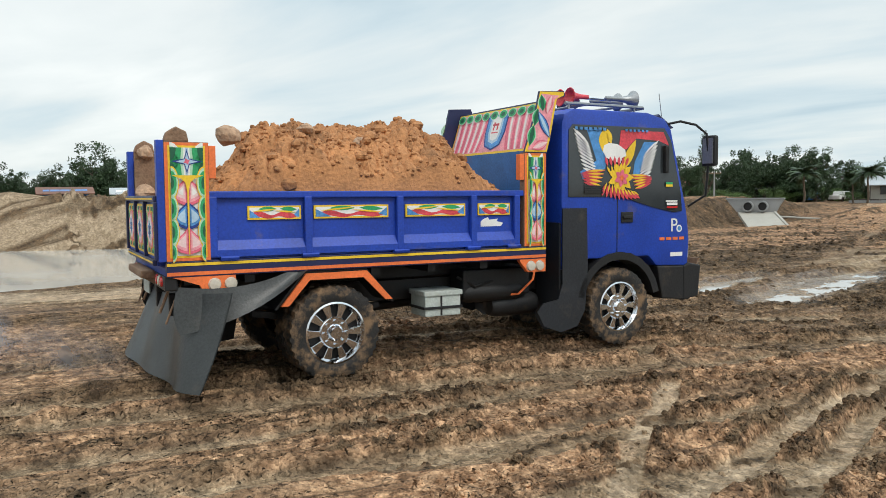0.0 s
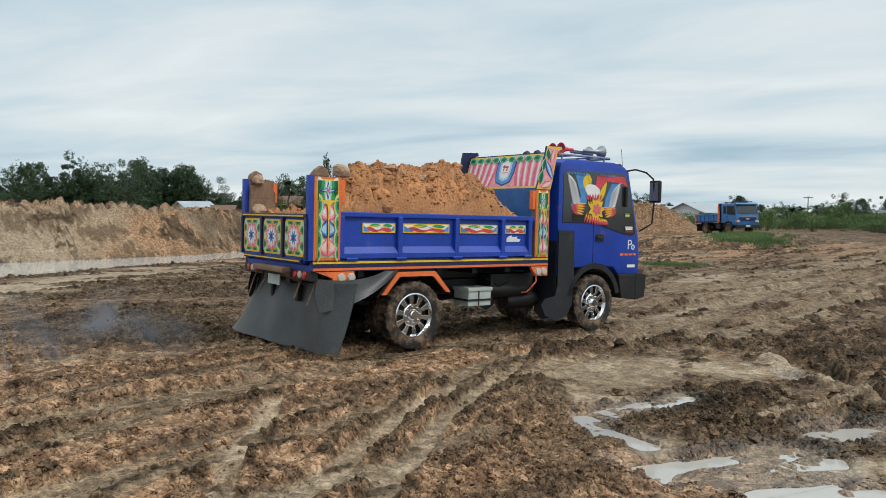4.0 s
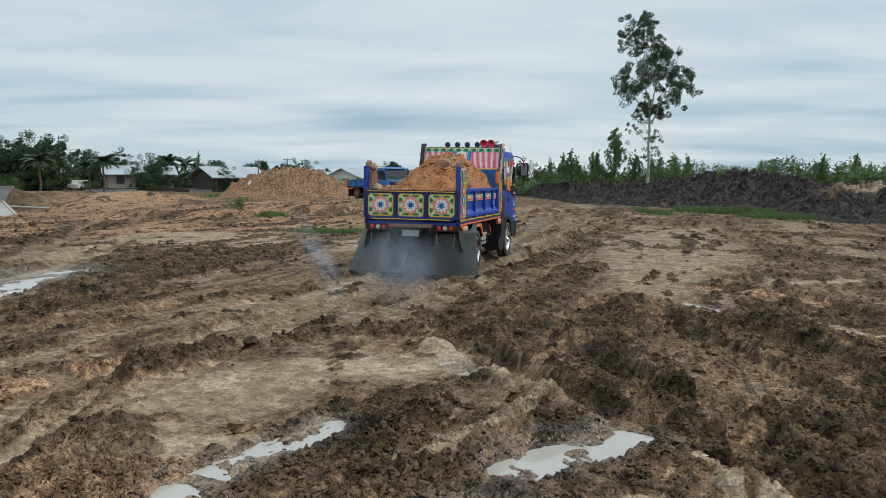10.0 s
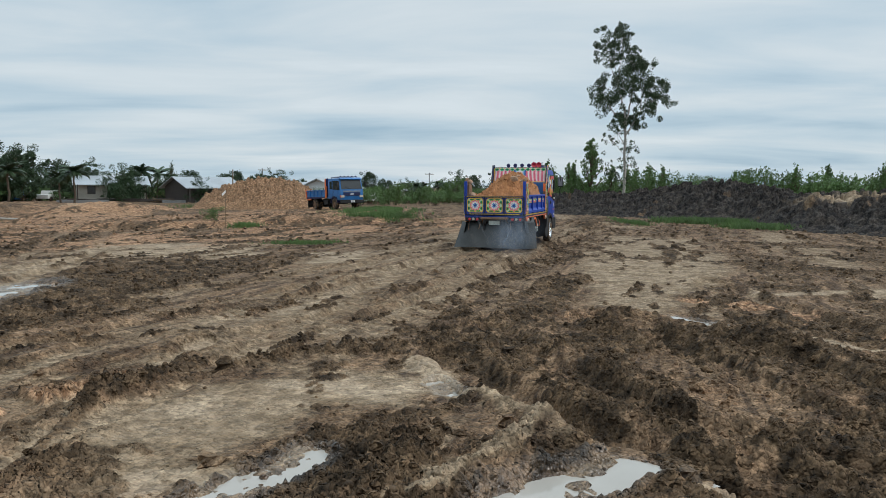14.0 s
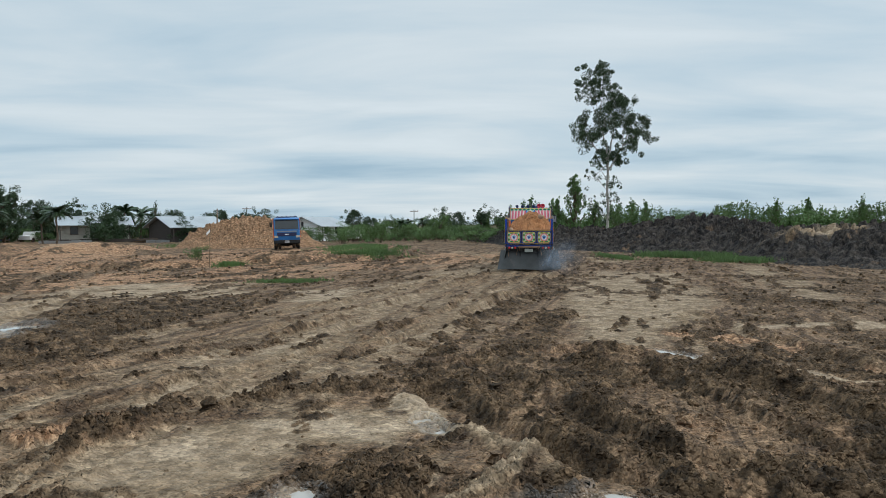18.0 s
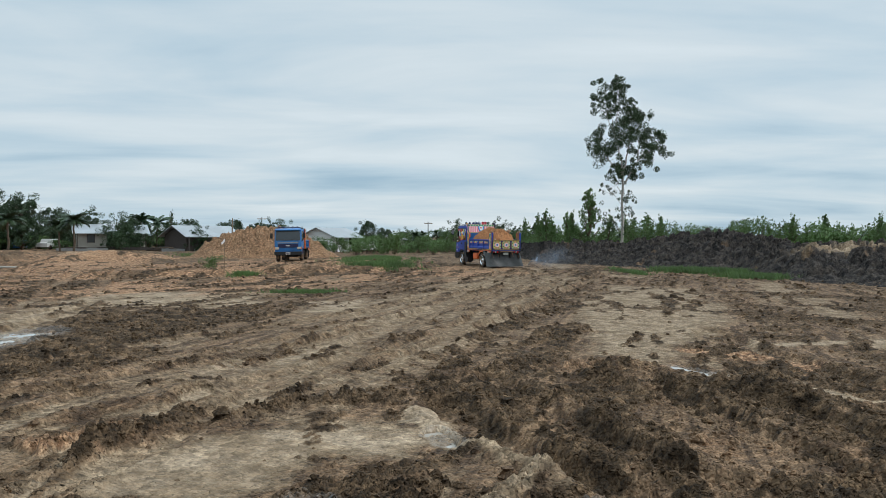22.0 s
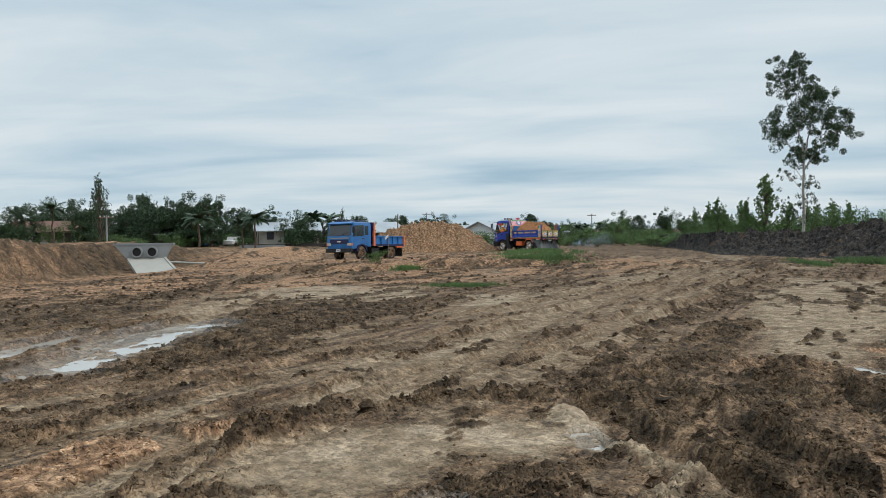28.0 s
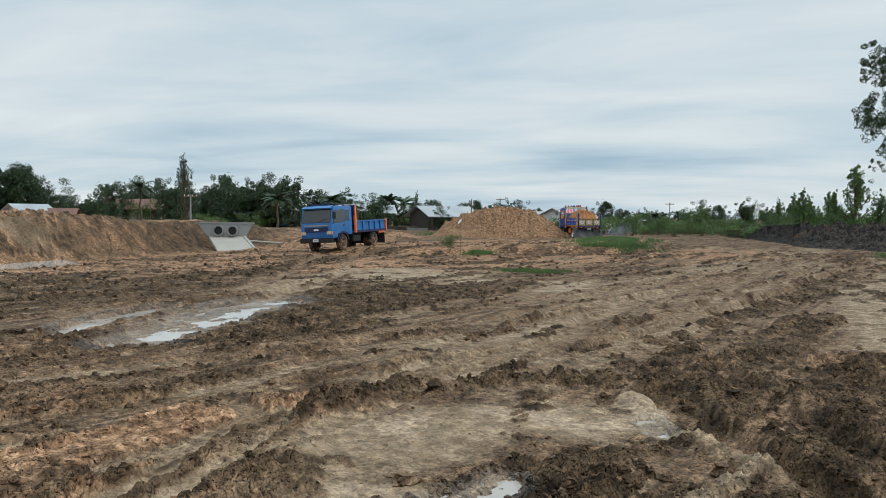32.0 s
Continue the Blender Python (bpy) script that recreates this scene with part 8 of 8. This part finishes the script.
def bank_truck(name, label, bearing, dist, turn, cab_mat, bed_mat, tilt=0.0, loaded=False):
    x, y = spot(bearing, dist)
    B = thing(name, label, "truck", m=pose(x, y, lie(x, y) + 0.35, 0, 0, -bearing + turn))
    for sg in (-1, 1):
        part("chassis_rail", Shape().box(-2.4, 3.2, sg * 0.4 - 0.05, sg * 0.4 + 0.05, 0.7, 0.92), M_BLACK, B)
    c = part("cab", Shape().prism([(1.6, 0.75), (3.3, 0.7), (3.32, 1.5), (3.1, 2.35), (2.9, 2.45), (1.6, 2.45)], "y", -1.0, 1.0), cab_mat, B, bevel=0.05)
    for sg in (-1, 1):
        part("side_window", Shape().prism([(2.0, 1.55), (3.1, 1.5), (2.95, 2.2), (2.0, 2.25)], "y", sg * 1.0 - 0.012, sg * 1.0 + 0.012), M_GLASS, c)
    part("windscreen", Shape().prism([(3.325, 1.52), (3.345, 1.52), (3.145, 2.28), (3.125, 2.28)], "y", -0.88, 0.88), M_GLASS, c)
    part("bumper", Shape().box(3.25, 3.45, -1.02, 1.02, 0.5, 0.75), M_BLACK, B, bevel=0.03)
    bed = part("tipper_body", Shape().box(-2.8, 1.4, -1.1, -1.04, 0.1, 1.0).box(-2.8, 1.4, 1.04, 1.1, 0.1, 1.0).box(-2.8, 1.4, -1.1, 1.1, 0.0, 0.1).box(1.34, 1.4, -1.04, 1.04, 0.1, 1.15).box(-2.8, -2.74, -1.04, 1.04, 0.1, 0.95), bed_mat, B)
    bed.matrix_basis = Matrix.Translation((-2.4, 0, 0.95)) @ pose(0, 0, 0, 0, -tilt, 0) @ Matrix.Translation((2.4, 0, 0))
    for k in range(6):
        for sg in (-1, 1):
            part("rib", Shape().box(-2.6 + 0.75 * k, -2.5 + 0.75 * k, min(sg * 1.1, sg * 1.15), max(sg * 1.1, sg * 1.15), 0.1, 0.98), bed_mat, bed)
    if loaded:
        sh = heap_shape(1.95, 1.0, lambda X, Y: 0.9 + 0.45 * (1 - (X / 2.2) ** 2) * (1 - Y ** 2) + 0.12 * clod_noise(X * 2, Y * 2, 17), 40, 24)
        ld = part("soil_load", sh, M_LOAD, bed, "heap of brown soil", flat=False)
        ld.location = (-0.7, 0, 0.1)
    for wx in (2.45, -1.0, -1.9):
        for sg in (-1, 1):
            w = part("wheel", Shape().lathe([(0, -0.13), (0.28, -0.13), (0.46, -0.12), (0.49, 0), (0.46, 0.12), (0.28, 0.13), (0, 0.13)], at=(wx, sg * 0.88, 0.48), seg=18), M_TYRE, B, flat=False)
            part("rim", Shape().lathe([(0, sg * 0.1), (0.2, sg * 0.10), (0.25, sg * 0.14)], at=(wx, sg * 0.88, 0.48), seg=14), M_STEEL, w)
    return B


M_CREAM = material("dusty_cream_paint", (0.50, 0.42, 0.31), 0.6, var=0.25, bump=0.1, dirt=(0.25, 0.17, 0.11), dirt_amt=0.2)
bank_truck("dump_truck", "white dump truck with raised tan tipper body across the pond", -15.0, 72, -8, M_WHITE, M_CREAM, 9.0)
bank_truck("dump_truck", "blue dump truck loaded with brown soil across the pond", -18.2, 82, 186, M_BLUE2, M_BLUE, 0, True)
bank_truck("dump_truck", "dark blue truck with empty body across the pond", -20.4, 86, 172, M_BLUE, M_NAVY)
house("house", "low white building with grey metal roof across the pond", -8.1, 96, 6, 4.6, 3.5, 2.1, 0.5, M_ROOF, M_WALL2, 2)
house("house", "dark timber house behind the white building", -5.6, 100, -10, 4.0, 3.5, 2.0, 0.6, M_ROOF, M_DARKWOOD, 1)


# a drain pipe half buried by the culvert, and a stick in the mud
px, py = spot(21.6, 78)
dp = thing("drain_pipe", "pale plastic pipe lying on orange soil", "pipe", m=pose(px, py, lie(px, py) + 0.12, 0, 3, -22))
part("pipe_body", Shape().tube([(-3.5, 0, 0.05), (0, 0.1, 0.0), (3.5, 0, 0.02)], 0.09, 8), M_CONC, dp)


# ---------------------------------------------------------------- clods strewn on the mud
def clods():
    rng = random.Random(77)
    n = 40000
    a = np.array([rng.uniform(-27, 86) for _ in range(n)])
    r = np.array([4.2 * (60 / 4.2) ** (rng.random() ** 1.15) for _ in range(n)])
    x, y = 1.2 + r * np.sin(np.radians(a)), 1.0 + r * np.cos(np.radians(a))
    z, soil = ground(x, y)
    keep = np.array([rng.random() for _ in range(n)]) < np.clip(0.10 + 0.75 * soil[:, 0] + 0.12 * soil[:, 2] - 1.1 * soil[:, 1], 0.012, 1)
    verts, quads, cols = [], [], []
    for i in np.nonzero(keep)[0]:
        s = 0.008 + 0.035 * rng.random() ** 2.2 + 0.0012 * r[i]
        if rng.random() < 0.015:
            s *= 2.4
        base = len(verts)
        ph = rng.uniform(0, 1)
        for lv, (q, h) in enumerate(((1.0, -0.5), (1.05, 0.15), (0.55, 0.72))):
            for k in range(5):
                g = (k + 0.5 * lv) / 5 * math.tau + ph
                w = s * q * rng.uniform(0.65, 1.35)
                verts.append((x[i] + w * math.cos(g), y[i] + w * math.sin(g), z[i] + s * h * rng.uniform(0.8, 1.25)))
        verts.append((x[i], y[i], z[i] + s * 0.85))
        for lv in range(2):
            quads += [(base + lv * 5 + k, base + lv * 5 + (k + 1) % 5, base + lv * 5 + 5 + (k + 1) % 5, base + lv * 5 + 5 + k) for k in range(5)]
        quads += [(base + 10 + k, base + 10 + (k + 1) % 5, base + 15, base + 15) for k in range(5)]
        c = soil[i].copy()
        c[1] *= 0.5
        cols += [tuple(c)] * 16
    me = bpy.data.meshes.new("mud_clods")
    me.from_pydata(verts, [], [q if q[2] != q[3] else q[:3] for q in quads])
    ca = me.color_attributes.new("soil", "FLOAT_COLOR", "POINT")
    ca.data.foreach_set("color", np.array(cols, np.float32).ravel())
    me.materials.append(M_SOIL)
    tagged(new("mud_clods", me), "loose clods of wet mud thrown up by wheels", "mud clods", kind="stuff")


clods()


# ---------------------------------------------------------------- exhaust smoke: a drifting cloud of thin soft puffs
def smoke_material():
    m = bpy.data.materials.new("diesel_smoke")
    m.use_nodes = True
    nt = m.node_tree
    bs = nt.nodes["Principled BSDF"]
    bs.inputs["Base Color"].default_value = (0.42, 0.50, 0.62, 1)
    bs.inputs["Roughness"].default_value, bs.inputs["Specular IOR Level"].default_value = 1.0, 0.0
    at = nt.nodes.new("ShaderNodeAttribute"); at.attribute_name = "thick"
    tc = nt.nodes.new("ShaderNodeTexCoord")
    no = nt.nodes.new("ShaderNodeTexNoise"); no.inputs["Scale"].default_value = 2.4; no.inputs["Detail"].default_value = 3
    mr = nt.nodes.new("ShaderNodeMapRange"); mr.inputs[1].default_value, mr.inputs[2].default_value, mr.inputs[4].default_value = 0.32, 0.64, 0.62
    mu = nt.nodes.new("ShaderNodeMath"); mu.operation = "MULTIPLY"
    link_chain(nt, (tc.outputs["Object"], no.inputs["Vector"]), (no.outputs["Fac"], mr.inputs[0]), (mr.outputs[0], mu.inputs[0]), (at.outputs["Fac"], mu.inputs[1]), (mu.outputs[0], bs.inputs["Alpha"]))
    return m


def exhaust_smoke():
    rng = random.Random(4)
    verts, quads, thick = [], [], []
    for k in range(6):
        q = (k + 0.5) / 6
        p = Vector((-2.1 - 4.6 * q + rng.gauss(0, 0.2), -0.9 - 1.1 * q + rng.gauss(0, 0.12 + 0.35 * q), 0.40 + 0.35 * q + abs(rng.gauss(0, 0.10 + 0.18 * q))))
        turn = Euler((rng.uniform(0.9, 2.2), 0, rng.uniform(0, math.tau))).to_matrix()
        r, n = 0.50 + 0.75 * q * rng.uniform(0.8, 1.2), 16
        base = len(verts)
        for ring, share in ((1.0, 0.0), (0.66, 0.30), (0.33, 0.8), (0.02, 1.0)):
            for i in range(n):
                a = i * math.tau / n
                v = p + turn @ Vector((r * ring * math.cos(a), r * ring * math.sin(a) * 0.8, 0.02 * r * math.sin(3 * a) * ring))
                verts.append(tuple(v))
                thick.append(share * (1 - 0.55 * q))
        for j in range(3):
            quads += [(base + j * n + i, base + j * n + (i + 1) % n, base + (j + 1) * n + (i + 1) % n, base + (j + 1) * n + i) for i in range(n)]
    ob = grid_mesh("exhaust_smoke", verts, np.array(quads), None, smoke_material())
    ca = ob.data.attributes.new("thick", "FLOAT", "POINT")
    ca.data.foreach_set("value", np.array(thick, np.float32))
    return tagged(ob, "thin bluish diesel smoke trailing behind the truck", "smoke", kind="stuff")


smoke = exhaust_smoke()


# ---------------------------------------------------------------- what moves
TRUCK_WAY = [
    (0.0, -2.47, 8.85, 30.4), (0.5, -1.69, 9.30, 26.6), (1.0, -0.81, 9.86, 21.4), (1.5, -0.04, 10.35, 18.0), (2.0, 0.68, 10.59, 15.7), (2.5, 1.35, 10.79, 14.5),
    (3.0, 2.03, 10.92, 13.7), (3.5, 2.98, 11.23, 12.2), (4.0, 4.10, 11.48, 12.4), (4.5, 5.05, 11.66, 12.7), (5.5, 6.45, 11.75, 16.5), (6.5, 7.58, 11.75, 20.0), (7.0, 8.24, 11.93, 20.2), (7.5, 9.17, 12.19, 20.4),
    (8.0, 10.34, 12.56, 20.7), (8.5, 11.74, 13.02, 21.4), (9.0, 13.22, 13.50, 22.5), (9.5, 14.93, 14.10, 24.0), (10.0, 16.57, 14.79, 25.3), (10.5, 18.06, 15.46, 25.5), (11.0, 19.55, 16.15, 25.7),
    (11.5, 20.85, 16.73, 25.8), (12.0, 22.19, 17.33, 25.8), (12.5, 23.54, 17.94, 24.8), (13.0, 24.87, 18.55, 23.6), (13.5, 26.20, 19.14, 22.8), (14.0, 27.30, 19.56, 22.3), (14.5, 28.35, 19.97, 22.8),
    (15.5, 30.2, 20.6, 25.2), (16.5, 31.9, 21.0, 27.4), (17.0, 33.0, 21.6, 28.9), (18.0, 36.0, 23.2, 31.0), (19.0, 39.5, 25.7, 35.3), (20.0, 42.6, 28.2, 41.0), (21.0, 45.8, 31.6, 50.0), (22.0, 49.6, 35.8, 60.0),
    (23.0, 52.6, 40.0, 71.0), (24.0, 53.9, 43.3, 79.0), (25.0, 54.6, 46.0, 83.0), (25.5, 55.0, 47.6, 84.0), (26.75, 56.6, 51.8, 86.5), (28.0, 57.8, 56.0, 87.0), (29.0, 58.0, 57.4, 82.5), (30.0, 57.5, 57.9, 74.5), (31.0, 57.2, 58.6, 69.0), (32.0, 57.0, 59.1, 63.5)]
OTHER_WAY = [
    (0.0, 51.8, 53.6, -103), (4.5, 51.4, 53.4, -103), (8.0, 50.9, 53.1, -102), (10.0, 50.4, 53.0, -101.5), (12.0, 49.8, 53.0, -101), (13.0, 49.4, 53.2, -102), (14.0, 49.2, 53.9, -106), (15.5, 48.6, 54.9, -118), (17.0, 48.1, 55.5, -129), (20.0, 47.7, 55.7, -131),
    (23.0, 44.7, 52.9, -140), (25.5, 41.4, 52.0, -152), (28.0, 35.3, 50.1, -158.5), (29.0, 32.6, 49.2, -157.5), (30.0, 29.6, 48.0, -155.5), (31.0, 27.6, 47.1, -152.5), (32.0, 25.6, 46.2, -147)]


def drive(truck, wheels, way, radius, sink):
    """Keys a truck along its way on the lie of the land, and rolls its wheels by the distance run."""
    rows = []
    for t, x, y, h in way:
        c, s = math.cos(radians(h)), math.sin(radians(h))
        z0, z1 = float(macro(x, y)), float(macro(x + 3.9 * c, y + 3.9 * s))
        lean = float(macro(x + s, y - c)) - float(macro(x - s, y + c))
        rows.append((t, pose(x, y, z0 - sink, math.degrees(math.atan2(-lean, 2)) * 0.5, -math.degrees(math.atan2(z1 - z0, 3.9)), h)))
    walk(truck, rows)
    run, total = [(way[0][0], 0.0)], 0.0
    for (t0, x0, y0, h0), (t1, x1, y1, h1) in zip(way, way[1:]):
        ahead = (x1 - x0) * math.cos(radians((h0 + h1) / 2)) + (y1 - y0) * math.sin(radians((h0 + h1) / 2))
        total += math.copysign(math.hypot(x1 - x0, y1 - y0), ahead)
        run.append((t1, total))
    ts, ds = [r[0] for r in run], [r[1] for r in run]
    for w in wheels:
        base = w.location.copy()
        walk(w, [(t, pose(*base, 0, math.degrees(np.interp(t, ts, ds) / radius), 0)) for t in np.arange(0, 32.01, 0.2)])


def motions():
    drive(truck_a, wheels_a, TRUCK_WAY, 0.51, 0.01)
    drive(truck_b, wheels_b, OTHER_WAY, 0.47, 0.02)
    # the smoke hangs back a little on the same way
    ts, xs, ys, hs = zip(*TRUCK_WAY)
    rows = []
    for t in ts:
        q = max(0.0, t - 0.5)
        x, y, h = np.interp(q, ts, xs), np.interp(q, ts, ys), np.interp(q, ts, hs)
        rows.append((t, pose(x, y, float(macro(x, y)), 0, 0, h)))
    walk(smoke, rows)


motions()
